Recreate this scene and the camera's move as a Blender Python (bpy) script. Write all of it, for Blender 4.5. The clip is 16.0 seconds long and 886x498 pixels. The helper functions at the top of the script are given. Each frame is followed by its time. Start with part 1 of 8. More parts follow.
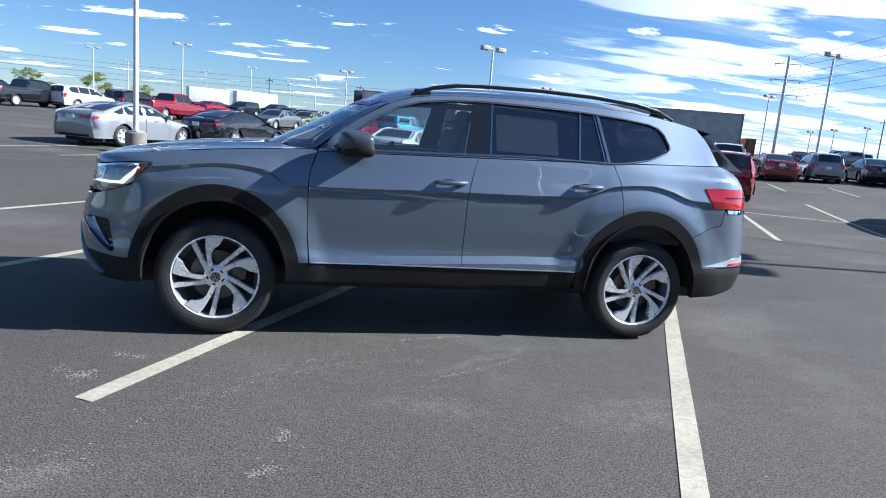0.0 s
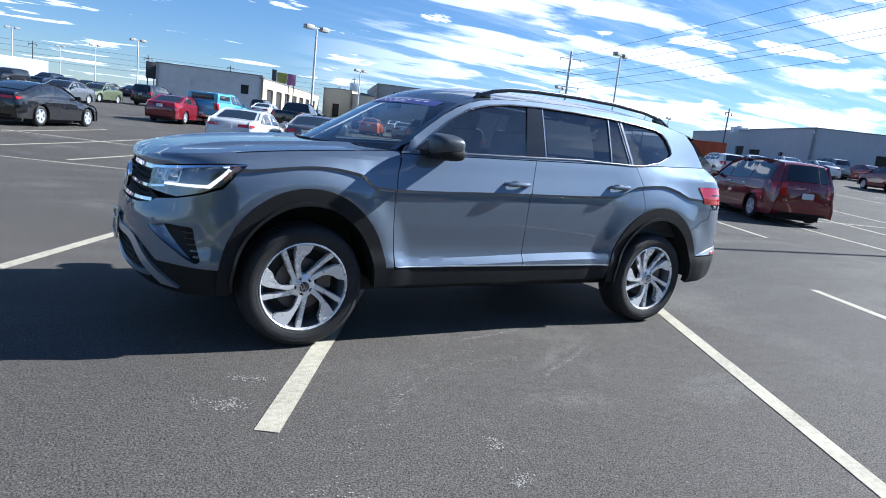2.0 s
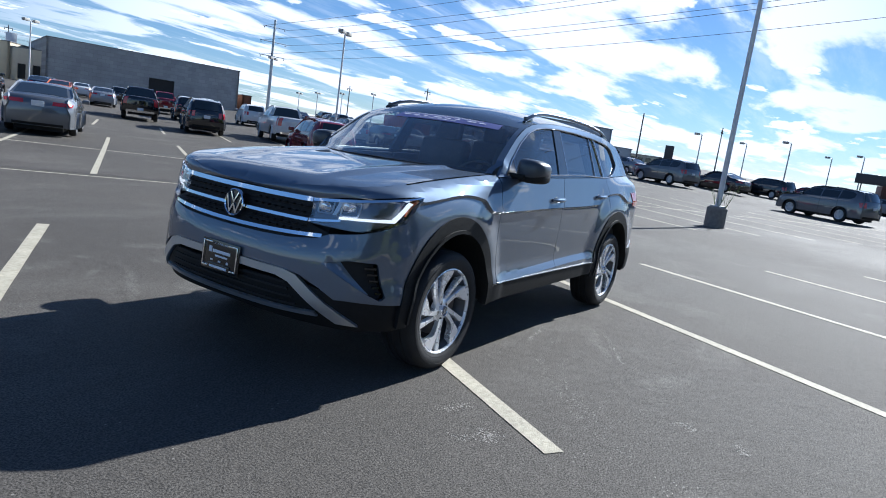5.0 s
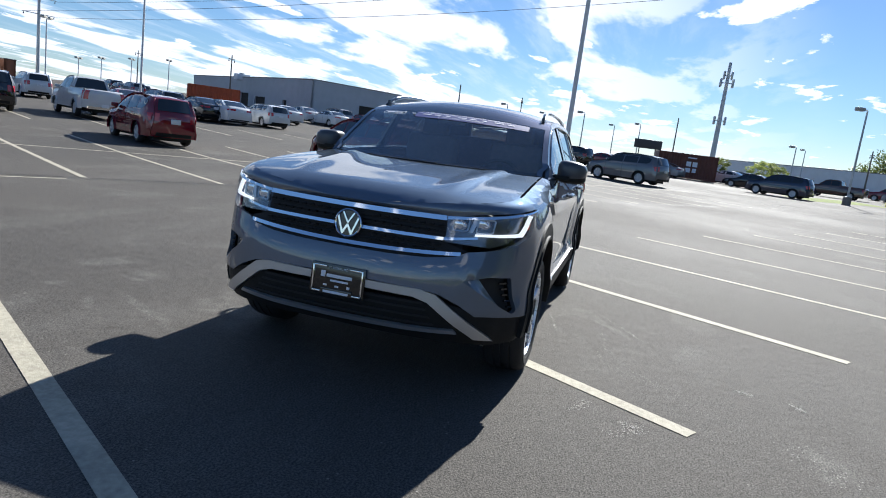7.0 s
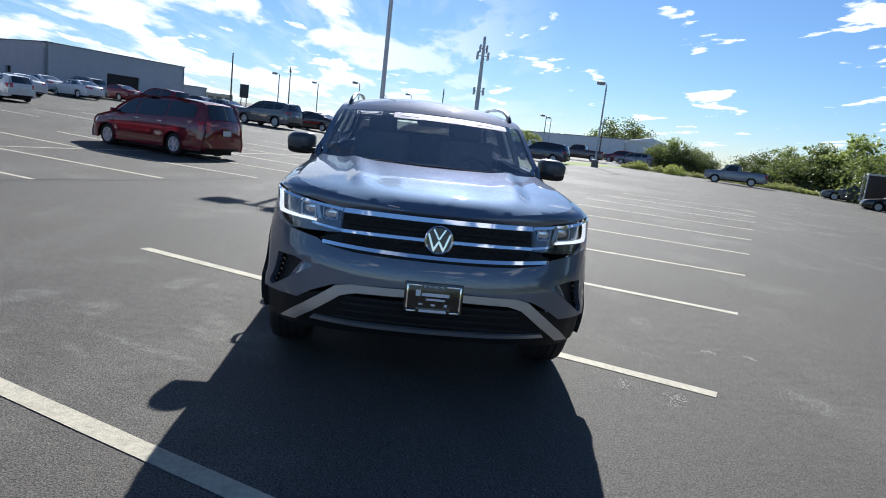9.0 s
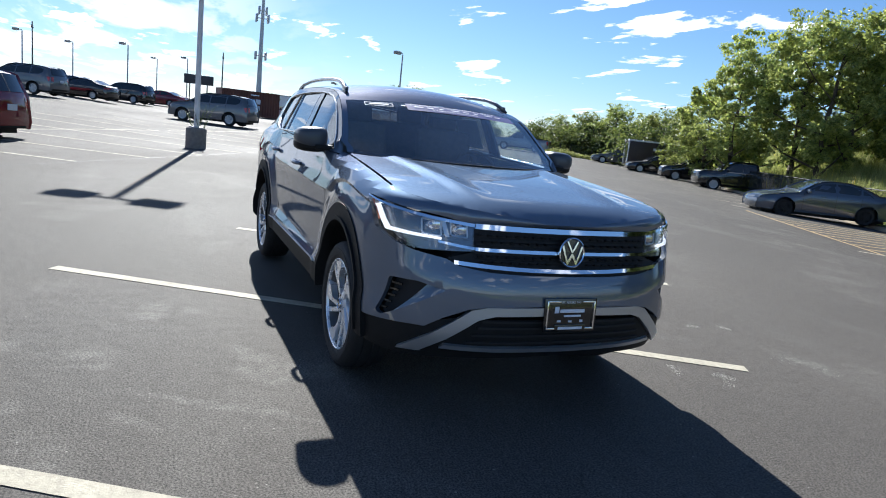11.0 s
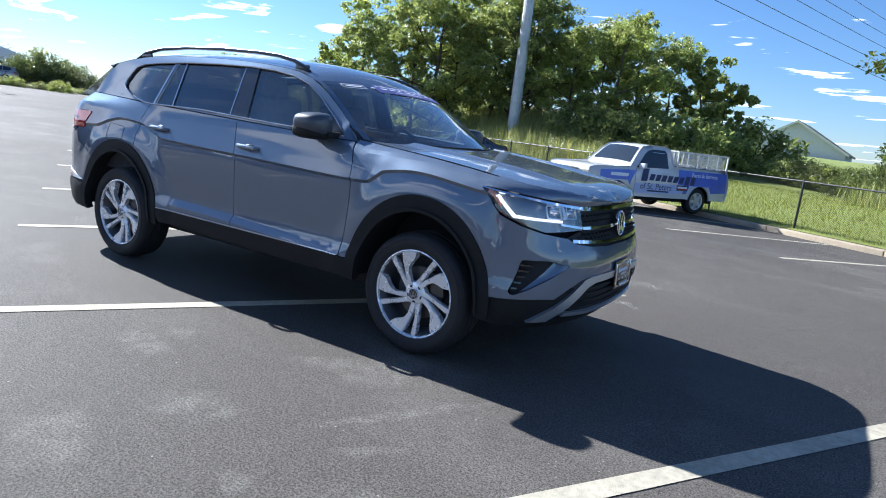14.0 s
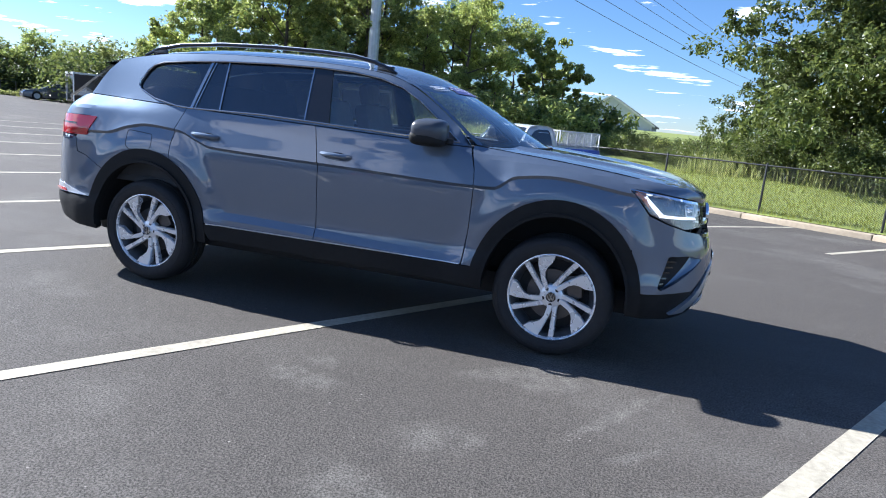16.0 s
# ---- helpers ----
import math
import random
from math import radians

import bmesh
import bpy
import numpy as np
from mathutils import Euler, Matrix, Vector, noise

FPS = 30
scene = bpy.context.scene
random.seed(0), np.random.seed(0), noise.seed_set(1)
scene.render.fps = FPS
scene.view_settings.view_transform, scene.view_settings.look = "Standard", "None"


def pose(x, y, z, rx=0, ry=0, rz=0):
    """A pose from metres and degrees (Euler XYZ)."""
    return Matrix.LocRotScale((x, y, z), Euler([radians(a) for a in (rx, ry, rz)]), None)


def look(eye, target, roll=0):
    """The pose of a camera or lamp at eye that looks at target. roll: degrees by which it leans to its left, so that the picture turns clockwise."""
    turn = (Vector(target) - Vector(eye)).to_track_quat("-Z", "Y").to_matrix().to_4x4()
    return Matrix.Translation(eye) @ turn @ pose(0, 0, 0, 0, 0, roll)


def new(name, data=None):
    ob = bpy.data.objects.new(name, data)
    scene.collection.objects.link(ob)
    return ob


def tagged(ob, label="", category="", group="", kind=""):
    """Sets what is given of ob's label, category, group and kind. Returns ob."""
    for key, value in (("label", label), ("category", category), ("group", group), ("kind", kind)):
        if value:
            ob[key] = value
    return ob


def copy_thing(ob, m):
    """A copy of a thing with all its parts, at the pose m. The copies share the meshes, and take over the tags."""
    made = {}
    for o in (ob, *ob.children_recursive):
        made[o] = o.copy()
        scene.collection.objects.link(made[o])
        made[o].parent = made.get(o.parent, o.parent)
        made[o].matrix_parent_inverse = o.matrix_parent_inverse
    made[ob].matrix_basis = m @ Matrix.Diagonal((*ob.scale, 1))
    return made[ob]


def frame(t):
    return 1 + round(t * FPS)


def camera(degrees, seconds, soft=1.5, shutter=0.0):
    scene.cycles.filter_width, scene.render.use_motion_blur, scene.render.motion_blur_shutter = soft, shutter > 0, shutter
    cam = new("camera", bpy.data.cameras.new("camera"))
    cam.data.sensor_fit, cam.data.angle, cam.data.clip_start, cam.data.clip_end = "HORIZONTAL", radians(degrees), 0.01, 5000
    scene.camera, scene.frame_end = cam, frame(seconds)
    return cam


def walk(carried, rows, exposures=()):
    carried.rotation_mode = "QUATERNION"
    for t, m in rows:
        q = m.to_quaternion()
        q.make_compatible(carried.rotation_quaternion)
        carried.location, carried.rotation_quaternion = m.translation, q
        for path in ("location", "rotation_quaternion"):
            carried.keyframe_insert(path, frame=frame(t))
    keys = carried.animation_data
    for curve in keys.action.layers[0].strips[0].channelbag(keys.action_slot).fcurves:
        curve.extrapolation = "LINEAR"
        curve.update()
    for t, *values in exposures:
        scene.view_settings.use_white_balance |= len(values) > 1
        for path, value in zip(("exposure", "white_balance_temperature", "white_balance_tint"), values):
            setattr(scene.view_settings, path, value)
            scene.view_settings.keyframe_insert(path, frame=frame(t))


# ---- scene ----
cam = camera(69.1, 16.0, 1.0)
PATH = [
    (0, (-1.02, -5.165, 1.398), (-0.563, -3.249, 1.048), 4.9),
    (0.5, (-1.502, -5.11, 1.372), (-0.918, -3.229, 1.025), 4.9),
    (1, (-1.932, -4.928, 1.367), (-1.185, -3.106, 1.016), 5.6),
    (1.5, (-2.347, -4.762, 1.365), (-1.436, -3.015, 1.02), 6.1),
    (2, (-2.75, -4.58, 1.367), (-1.728, -2.896, 1.02), 6.4),
    (2.5, (-3.12, -4.331, 1.385), (-1.964, -2.735, 1.045), 6.8),
    (3, (-3.531, -4.145, 1.385), (-2.257, -2.64, 1.05), 6.6),
    (3.5, (-3.869, -3.861, 1.377), (-2.487, -2.454, 1.041), 6.9),
    (4, (-4.229, -3.605, 1.381), (-2.739, -2.313, 1.049), 7.1),
    (4.2, (-4.372, -3.501, 1.389), (-2.837, -2.262, 1.057), 7.3),
    (6.3, (-5.353, -1.938, 1.397), (-3.524, -1.198, 1.072), 7.6),
    (6.5, (-5.444, -1.795, 1.404), (-3.592, -1.116, 1.068), 7.3),
    (7, (-5.571, -1.398, 1.412), (-3.666, -0.889, 1.079), 7.4),
    (7.5, (-5.653, -0.966, 1.432), (-3.708, -0.646, 1.095), 7.4),
    (8, (-5.792, -0.531, 1.437), (-3.83, -0.361, 1.094), 7.2),
    (8.5, (-5.814, -0.097, 1.454), (-3.844, -0.041, 1.116), 6.7),
    (9, (-5.793, 0.304, 1.451), (-3.832, 0.114, 1.112), 6.6),
    (9.2, (-5.789, 0.474, 1.465), (-3.84, 0.187, 1.12), 6.5),
    (11.3, (-4.933, 2.207, 1.443), (-3.2, 1.277, 1.081), 6.4),
    (11.5, (-4.864, 2.368, 1.427), (-3.177, 1.357, 1.065), 6.4),
    (12, (-4.667, 2.713, 1.424), (-3.104, 1.519, 1.06), 6.8),
    (12.5, (-4.403, 3.093, 1.436), (-2.953, 1.765, 1.068), 7.1),
    (13, (-4.168, 3.493, 1.408), (-2.851, 2.033, 1.042), 6.7),
    (13.5, (-3.848, 3.781, 1.394), (-2.696, 2.188, 1.025), 6.8),
    (14, (-3.523, 4.074, 1.385), (-2.517, 2.387, 1.01), 6.6),
    (14.5, (-3.132, 4.275, 1.365), (-2.259, 2.515, 0.991), 6.4),
    (15, (-2.709, 4.441, 1.382), (-1.941, 2.634, 1.001), 6.0),
    (15.5, (-2.305, 4.666, 1.378), (-1.649, 2.816, 0.996), 5.5),
    (16, (-1.883, 4.789, 1.366), (-1.341, 2.903, 0.978), 5.4),
]
walk(cam, [(t, look(eye, target, roll)) for t, eye, target, roll in PATH], [(0, 1.22, 5350, 10), (2, 1.26, 5380, 10), (3, 0.94, 5350, 10), (4, 0.94, 5350, 10), (7, 0.97, 5800, 10), (9, 0.93, 5730, 10), (11.5, 1.24, 5750, 10), (12.2, 1.36, 5700, 10), (13.5, 1.46, 5450, 11), (16, 1.58, 5450, 14)])

# ---- world, sun ----
SUN_AZ, SUN_EL = radians(-8.0), radians(33.5)
world = bpy.data.worlds.new("sky")
scene.world = world
world.use_nodes = True
WN, WL = world.node_tree.nodes, world.node_tree.links
WN.clear()


def wnode(kind, **kw):
    n = WN.new(kind)
    for k, v in kw.items():
        if k == "op":
            n.operation = v
        else:
            n.inputs[int(k[1:])].default_value = v
    return n


def wlink(a, b, i=0, o=0):
    WL.new(a.outputs[o], b.inputs[i])
    return b


sky = WN.new("ShaderNodeTexSky")
sky.sky_type, sky.sun_disc = "NISHITA", False
sky.sun_elevation, sky.sun_rotation = SUN_EL, radians(90) - SUN_AZ
sky.air_density, sky.dust_density, sky.ozone_density = 1.0, 0.1, 6.0
coord = WN.new("ShaderNodeTexCoord")
sep = wlink(coord, WN.new("ShaderNodeSeparateXYZ"))
zup = wlink(sep, wnode("ShaderNodeMath", op="MAXIMUM", i1=0.0), 0, 2)
zup2 = wlink(zup, wnode("ShaderNodeMath", op="ADD", i1=0.07))
px = wlink(zup2, wlink(sep, wnode("ShaderNodeMath", op="DIVIDE"), 0, 0), 1)
py = wlink(zup2, wlink(sep, wnode("ShaderNodeMath", op="DIVIDE"), 0, 1), 1)
flat = wlink(py, wlink(px, WN.new("ShaderNodeCombineXYZ"), 0), 1)


def cloud_layer(turn, stretch, shift, scale, lo, hi, detail=7.0, rough=0.58):
    m = wlink(flat, WN.new("ShaderNodeMapping"))
    m.inputs["Rotation"].default_value = (0, 0, radians(turn))
    m.inputs["Scale"].default_value = (stretch[0], stretch[1], 1)
    m.inputs["Location"].default_value = (shift[0], shift[1], 0)
    n = wlink(m, WN.new("ShaderNodeTexNoise"))
    n.inputs["Scale"].default_value, n.inputs["Detail"].default_value = scale, detail
    n.inputs["Roughness"].default_value, n.inputs["Distortion"].default_value = rough, 0.25
    r = WN.new("ShaderNodeMapRange")
    r.interpolation_type = "SMOOTHSTEP"
    r.inputs["From Min"].default_value, r.inputs["From Max"].default_value = lo, hi
    wlink(n, r)
    return r


# streaky cloud field over the north-east, thin scattered puffs elsewhere
side = wlink(coord, wnode("ShaderNodeVectorMath", op="DOT_PRODUCT", i1=(math.cos(radians(30)), math.sin(radians(30)), 0.0)))
mask = WN.new("ShaderNodeMapRange")
mask.interpolation_type = "SMOOTHSTEP"
mask.inputs["From Min"].default_value, mask.inputs["From Max"].default_value = 0.70, 0.93
WL.new(side.outputs["Value"], mask.inputs[0])
streak = cloud_layer(38, (0.62, 1.5), (1.3, 0.4), 0.85, 0.47, 0.545, 8.0, 0.55)
wisps = cloud_layer(35, (0.5, 2.4), (4.0, 2.0), 1.5, 0.44, 0.72, 9.0, 0.65)
puffs = cloud_layer(60, (0.8, 1.5), (7.2, 3.1), 1.3, 0.59, 0.625)
both = wlink(wlink(wisps, wnode("ShaderNodeMath", op="MULTIPLY", i1=0.28)), wlink(streak, wnode("ShaderNodeMath", op="MAXIMUM")), 1)
field = wlink(mask, wlink(both, wnode("ShaderNodeMath", op="MULTIPLY")), 1)
cover = wlink(puffs, wlink(field, wnode("ShaderNodeMath", op="MAXIMUM")), 1)
clear = WN.new("ShaderNodeMapRange")
clear.interpolation_type = "SMOOTHSTEP"
for key, val in (("From Min", 0.34), ("From Max", 0.62), ("To Min", 0.92), ("To Max", 0.05)):
    clear.inputs[key].default_value = val
wlink(sep, clear, 0, 2)
haze = wlink(clear, wlink(cover, wnode("ShaderNodeMath", op="MULTIPLY")), 1)
mix = WN.new("ShaderNodeMix")
mix.data_type = "RGBA"
mix.inputs["B"].default_value = (12.5, 12.5, 12.7, 1)
WL.new(haze.outputs[0], mix.inputs["Factor"])
WL.new(sky.outputs[0], mix.inputs["A"])
back = WN.new("ShaderNodeBackground")
back.inputs["Strength"].default_value = 0.050
WL.new(mix.outputs["Result"], back.inputs["Color"])
WL.new(back.outputs[0], WN.new("ShaderNodeOutputWorld").inputs[0])

sun = new("sun", bpy.data.lights.new("sun", "SUN"))
sun.data.energy, sun.data.angle, sun.data.color = 5.0, radians(0.53), (1.0, 0.93, 0.80)
sun.matrix_world = look((0, 0, 0), (-math.cos(SUN_AZ) * math.cos(SUN_EL), -math.sin(SUN_AZ) * math.cos(SUN_EL), -math.sin(SUN_EL)))

# ---- materials ----
def material(name, color, rough=0.5, metal=0.0, coat=0.0, spec=0.5, emit=None, vary=0.0, scale=8.0, bump=0.0, bump_scale=60.0, rough_vary=0.0, coat_rough=0.03):
    """A Principled material with colour variation at two scales and fine relief."""
    m = bpy.data.materials.new(name)
    m.use_nodes = True
    N, L = m.node_tree.nodes, m.node_tree.links
    p = N["Principled BSDF"]
    p.inputs["Base Color"].default_value = (*color, 1)
    p.inputs["Roughness"].default_value, p.inputs["Metallic"].default_value = rough, metal
    p.inputs["Coat Weight"].default_value, p.inputs["Coat Roughness"].default_value = coat, coat_rough
    p.inputs["Specular IOR Level"].default_value = spec
    if emit:
        p.inputs["Emission Color"].default_value = (*emit[:3], 1)
        p.inputs["Emission Strength"].default_value = emit[3]
    if vary or bump or rough_vary:
        c = N.new("ShaderNodeTexCoord")
    if vary or rough_vary:
        a, b = N.new("ShaderNodeTexNoise"), N.new("ShaderNodeTexNoise")
        a.inputs["Scale"].default_value, b.inputs["Scale"].default_value = scale * 0.12, scale
        a.inputs["Detail"].default_value, b.inputs["Detail"].default_value = 5, 6
        L.new(c.outputs["Object"], a.inputs["Vector"]), L.new(c.outputs["Object"], b.inputs["Vector"])
        add = N.new("ShaderNodeMath")
        add.operation = "ADD"
        L.new(a.outputs[0], add.inputs[0]), L.new(b.outputs[0], add.inputs[1])
        rng = N.new("ShaderNodeMapRange")
        rng.inputs["From Min"].default_value, rng.inputs["From Max"].default_value = 0.6, 1.4
        L.new(add.outputs[0], rng.inputs[0])
    if vary:
        mixc = N.new("ShaderNodeMix")
        mixc.data_type = "RGBA"
        mixc.inputs["A"].default_value = (*[v * (1 - vary) for v in color], 1)
        mixc.inputs["B"].default_value = (*[min(1, v * (1 + vary)) for v in color], 1)
        L.new(rng.outputs[0], mixc.inputs["Factor"])
        L.new(mixc.outputs["Result"], p.inputs["Base Color"])
    if rough_vary:
        rr = N.new("ShaderNodeMapRange")
        rr.inputs["To Min"].default_value, rr.inputs["To Max"].default_value = max(0, rough - rough_vary), min(1, rough + rough_vary)
        L.new(rng.outputs[0], rr.inputs[0]), L.new(rr.outputs[0], p.inputs["Roughness"])
    if bump:
        n = N.new("ShaderNodeTexNoise")
        n.inputs["Scale"].default_value, n.inputs["Detail"].default_value = bump_scale, 4
        L.new(c.outputs["Object"], n.inputs["Vector"])
        bp = N.new("ShaderNodeBump")
        bp.inputs["Strength"].default_value, bp.inputs["Distance"].default_value = bump, 0.01
        L.new(n.outputs[0], bp.inputs["Height"]), L.new(bp.outputs[0], p.inputs["Normal"])
    return m


def car_paint(name, color, metallic=0.0):
    """Clear-coated paint with fine flake and a little road dust."""
    m = material(name, color, 0.56 if metallic else 0.5, metallic, 1.0, 0.2 if metallic else 0.5, rough_vary=0.05, scale=5, coat_rough=0.015)
    m.node_tree.nodes["Principled BSDF"].inputs["Coat IOR"].default_value = 1.80
    m.node_tree.nodes["Principled BSDF"].inputs["Specular Tint"].default_value = (0.10, 0.11, 0.12, 1)
    if metallic:
        N, L = m.node_tree.nodes, m.node_tree.links
        p = N["Principled BSDF"]
        c = N.new("ShaderNodeTexCoord")
        v = N.new("ShaderNodeTexVoronoi")
        v.inputs["Scale"].default_value = 900
        L.new(c.outputs["Object"], v.inputs["Vector"])
        mx = N.new("ShaderNodeMix")
        mx.data_type = "RGBA"
        mx.inputs["A"].default_value = (*[k * 0.86 for k in color], 1)
        mx.inputs["B"].default_value = (*[k * 1.18 for k in color], 1)
        L.new(v.outputs["Color"], mx.inputs["Factor"]), L.new(mx.outputs["Result"], p.inputs["Base Color"])
    return m


def glass_material(name, tint, gloss=(0.9, 0.95, 1.0), dust=0.012):
    """Thin automotive glass: tinted see-through with a Fresnel gloss."""
    m = bpy.data.materials.new(name)
    m.use_nodes = True
    N, L = m.node_tree.nodes, m.node_tree.links
    N.clear()
    t, g, f, x, o = (N.new("ShaderNode" + k) for k in ("BsdfTransparent", "BsdfGlossy", "LayerWeight", "MixShader", "OutputMaterial"))
    pw, ml = N.new("ShaderNodeMath"), N.new("ShaderNodeMath")
    pw.operation, pw.inputs[1].default_value = "POWER", 4.5
    ml.operation, ml.inputs[1].default_value, ml.inputs[2].default_value = "MULTIPLY_ADD", 0.88, 0.11
    t.inputs[0].default_value = (*tint, 1)
    g.inputs["Color"].default_value, g.inputs["Roughness"].default_value = (*gloss, 1), 0.01
    f.inputs[0].default_value = 0.5
    L.new(f.outputs["Facing"], pw.inputs[0]), L.new(pw.outputs[0], ml.inputs[0]), L.new(ml.outputs[0], x.inputs[0])
    # a thin film of road dust scatters a little light
    d, e, k, h = (N.new("ShaderNode" + q) for q in ("BsdfDiffuse", "BsdfTranslucent", "MixShader", "MixShader"))
    d.inputs[0].default_value = e.inputs[0].default_value = (0.75, 0.76, 0.78, 1)
    L.new(d.outputs[0], k.inputs[1]), L.new(e.outputs[0], k.inputs[2])
    h.inputs[0].default_value = dust
    L.new(t.outputs[0], h.inputs[1]), L.new(k.outputs[0], h.inputs[2])
    L.new(h.outputs[0], x.inputs[1]), L.new(g.outputs[0], x.inputs[2]), L.new(x.outputs[0], o.inputs[0])
    return m


def asphalt_material():
    m = bpy.data.materials.new("sealed_asphalt")
    m.use_nodes = True
    N, L = m.node_tree.nodes, m.node_tree.links
    p = N["Principled BSDF"]
    c = N.new("ShaderNodeTexCoord")

    def noise_node(scale, detail=4.0, rough=0.55, stretch=None, turn=0.0):
        n = N.new("ShaderNodeTexNoise")
        n.inputs["Scale"].default_value, n.inputs["Detail"].default_value, n.inputs["Roughness"].default_value = scale, detail, rough
        if stretch:
            mp = N.new("ShaderNodeMapping")
            mp.inputs["Scale"].default_value, mp.inputs["Rotation"].default_value = stretch, (0, 0, turn)
            L.new(c.outputs["Object"], mp.inputs[0]), L.new(mp.outputs[0], n.inputs["Vector"])
        else:
            L.new(c.outputs["Object"], n.inputs["Vector"])
        return n.outputs[0]

    def ramp(v, lo, hi, a=0.0, b=1.0):
        r = N.new("ShaderNodeMapRange")
        for k, q in (("From Min", lo), ("From Max", hi), ("To Min", a), ("To Max", b)):
            r.inputs[k].default_value = q
        L.new(v, r.inputs[0])
        return r.outputs[0]

    def mixed(fac, a, b):
        x = N.new("ShaderNodeMix")
        x.data_type = "RGBA"
        for k, q in (("A", a), ("B", b)):
            if isinstance(q, tuple):
                x.inputs[k].default_value = (*q, 1)
            else:
                L.new(q, x.inputs[k])
        if isinstance(fac, float):
            x.inputs["Factor"].default_value = fac
        else:
            L.new(fac, x.inputs["Factor"])
        return x.outputs["Result"]

    def times(a, b):
        x = N.new("ShaderNodeMath")
        x.operation = "MULTIPLY"
        L.new(a, x.inputs[0])
        if isinstance(b, float):
            x.inputs[1].default_value = b
        else:
            L.new(b, x.inputs[1])
        return x.outputs[0]

    broad = ramp(noise_node(0.13, 4), 0.35, 0.68)
    worn = ramp(noise_node(0.55, 6, 0.62), 0.54, 0.74)
    sweep = ramp(noise_node(0.5, 5, 0.6, (0.35, 1.5, 1), radians(-25)), 0.52, 0.78)
    # long sealer seams along the aisle and pale scuffed patches
    base = mixed(broad, (0.069, 0.063, 0.056), (0.096, 0.087, 0.077))
    base = mixed(times(worn, 0.7), base, (0.145, 0.136, 0.122))
    base = mixed(times(sweep, 0.6), base, (0.140, 0.132, 0.118))
    # soft dusty smears where feet and tyres have rubbed the sealer
    warp = N.new("ShaderNodeTexNoise")
    warp.inputs["Scale"].default_value, warp.inputs["Detail"].default_value = 5.0, 5
    L.new(c.outputs["Object"], warp.inputs["Vector"])
    shift = N.new("ShaderNodeMix")
    shift.data_type = "VECTOR"
    shift.inputs["Factor"].default_value = 0.16
    L.new(c.outputs["Object"], shift.inputs["A"]), L.new(warp.outputs["Color"], shift.inputs["B"])
    smear = None
    for sx, sy, half_l, half_w, deg in ((-0.36, 1.93, 0.30, 0.12, -20), (-0.37, 1.68, 0.12, 0.09, 0), (-1.21, 2.25, 0.24, 0.15, 20), (-1.05, 2.80, 0.30, 0.16, -30), (-1.28, 1.40, 0.22, 0.11, 35), (-1.52, 1.36, 0.26, 0.14, 10), (-1.85, 2.54, 0.10, 0.07, 0),
                                        (-1.98, 1.59, 0.55, 0.045, 60), (-2.06, 2.02, 0.16, 0.05, 40), (-1.56, 1.11, 0.26, 0.13, 70), (-1.9, 3.3, 0.2, 0.14, 0), (0.2, -1.4, 0.5, 0.06, 30), (-0.3, -2.1, 0.35, 0.12, -20), (0.9, -2.2, 0.5, 0.2, 10), (-2.35, 2.34, 0.32, 0.13, 20), (-0.3, 1.96, 0.16, 0.10, 0), (-1.25, 1.43, 0.13, 0.10, 0), (-1.92, -2.66, 0.22, 0.12, 40), (-2.05, -2.62, 0.14, 0.09, 0)):
        mp = N.new("ShaderNodeMapping")
        mp.vector_type = "TEXTURE"
        mp.inputs["Location"].default_value = (sx * 0.84 + 0.08, sy * 0.84 + 0.08, 0.08)
        mp.inputs["Rotation"].default_value, mp.inputs["Scale"].default_value = (0, 0, radians(deg)), (half_l, half_w, 0.5)
        L.new(shift.outputs["Result"], mp.inputs[0])
        g = N.new("ShaderNodeTexGradient")
        g.gradient_type = "SPHERICAL"
        L.new(mp.outputs[0], g.inputs[0])
        one = ramp(g.outputs[1], 0.05, 0.55)
        if smear is None:
            smear = one
        else:
            mx = N.new("ShaderNodeMath")
            mx.operation = "MAXIMUM"
            L.new(smear, mx.inputs[0]), L.new(one, mx.inputs[1])
            smear = mx.outputs[0]
    base = mixed(times(times(smear, ramp(noise_node(9.0, 6, 0.7), 0.35, 0.65)), 0.33), base, (0.21, 0.20, 0.178))
    grain = noise_node(95.0, 2.5, 0.7)
    grit = ramp(grain, 0.37, 0.63, 0.48, 1.56)
    gm = N.new("ShaderNodeMix")
    gm.data_type, gm.blend_type = "RGBA", "MULTIPLY"
    gm.inputs["Factor"].default_value = 1.0
    L.new(base, gm.inputs["A"]), L.new(grit, gm.inputs["B"])
    base = gm.outputs["Result"]
    mottle = N.new("ShaderNodeMix")
    mottle.data_type, mottle.blend_type = "RGBA", "MULTIPLY"
    mottle.inputs["Factor"].default_value = 1.0
    L.new(base, mottle.inputs["A"]), L.new(ramp(noise_node(24.0, 5, 0.75), 0.3, 0.7, 0.8, 1.2), mottle.inputs["B"])
    base = mottle.outputs["Result"]
    # pale stones showing through the sealer
    st = N.new("ShaderNodeTexVoronoi")
    st.inputs["Scale"].default_value = 16
    L.new(c.outputs["Object"], st.inputs["Vector"])
    stone = times(ramp(st.outputs["Distance"], 0.10, 0.07), ramp(noise_node(3.0, 2), 0.55, 0.62))
    base = mixed(times(stone, 0.8), base, (0.30, 0.28, 0.25))
    # pits where stones have come out
    pt = N.new("ShaderNodeTexVoronoi")
    pt.inputs["Scale"].default_value = 34
    L.new(c.outputs["Object"], pt.inputs["Vector"])
    pit = times(ramp(pt.outputs["Distance"], 0.16, 0.09), ramp(noise_node(1.6, 4), 0.46, 0.60))
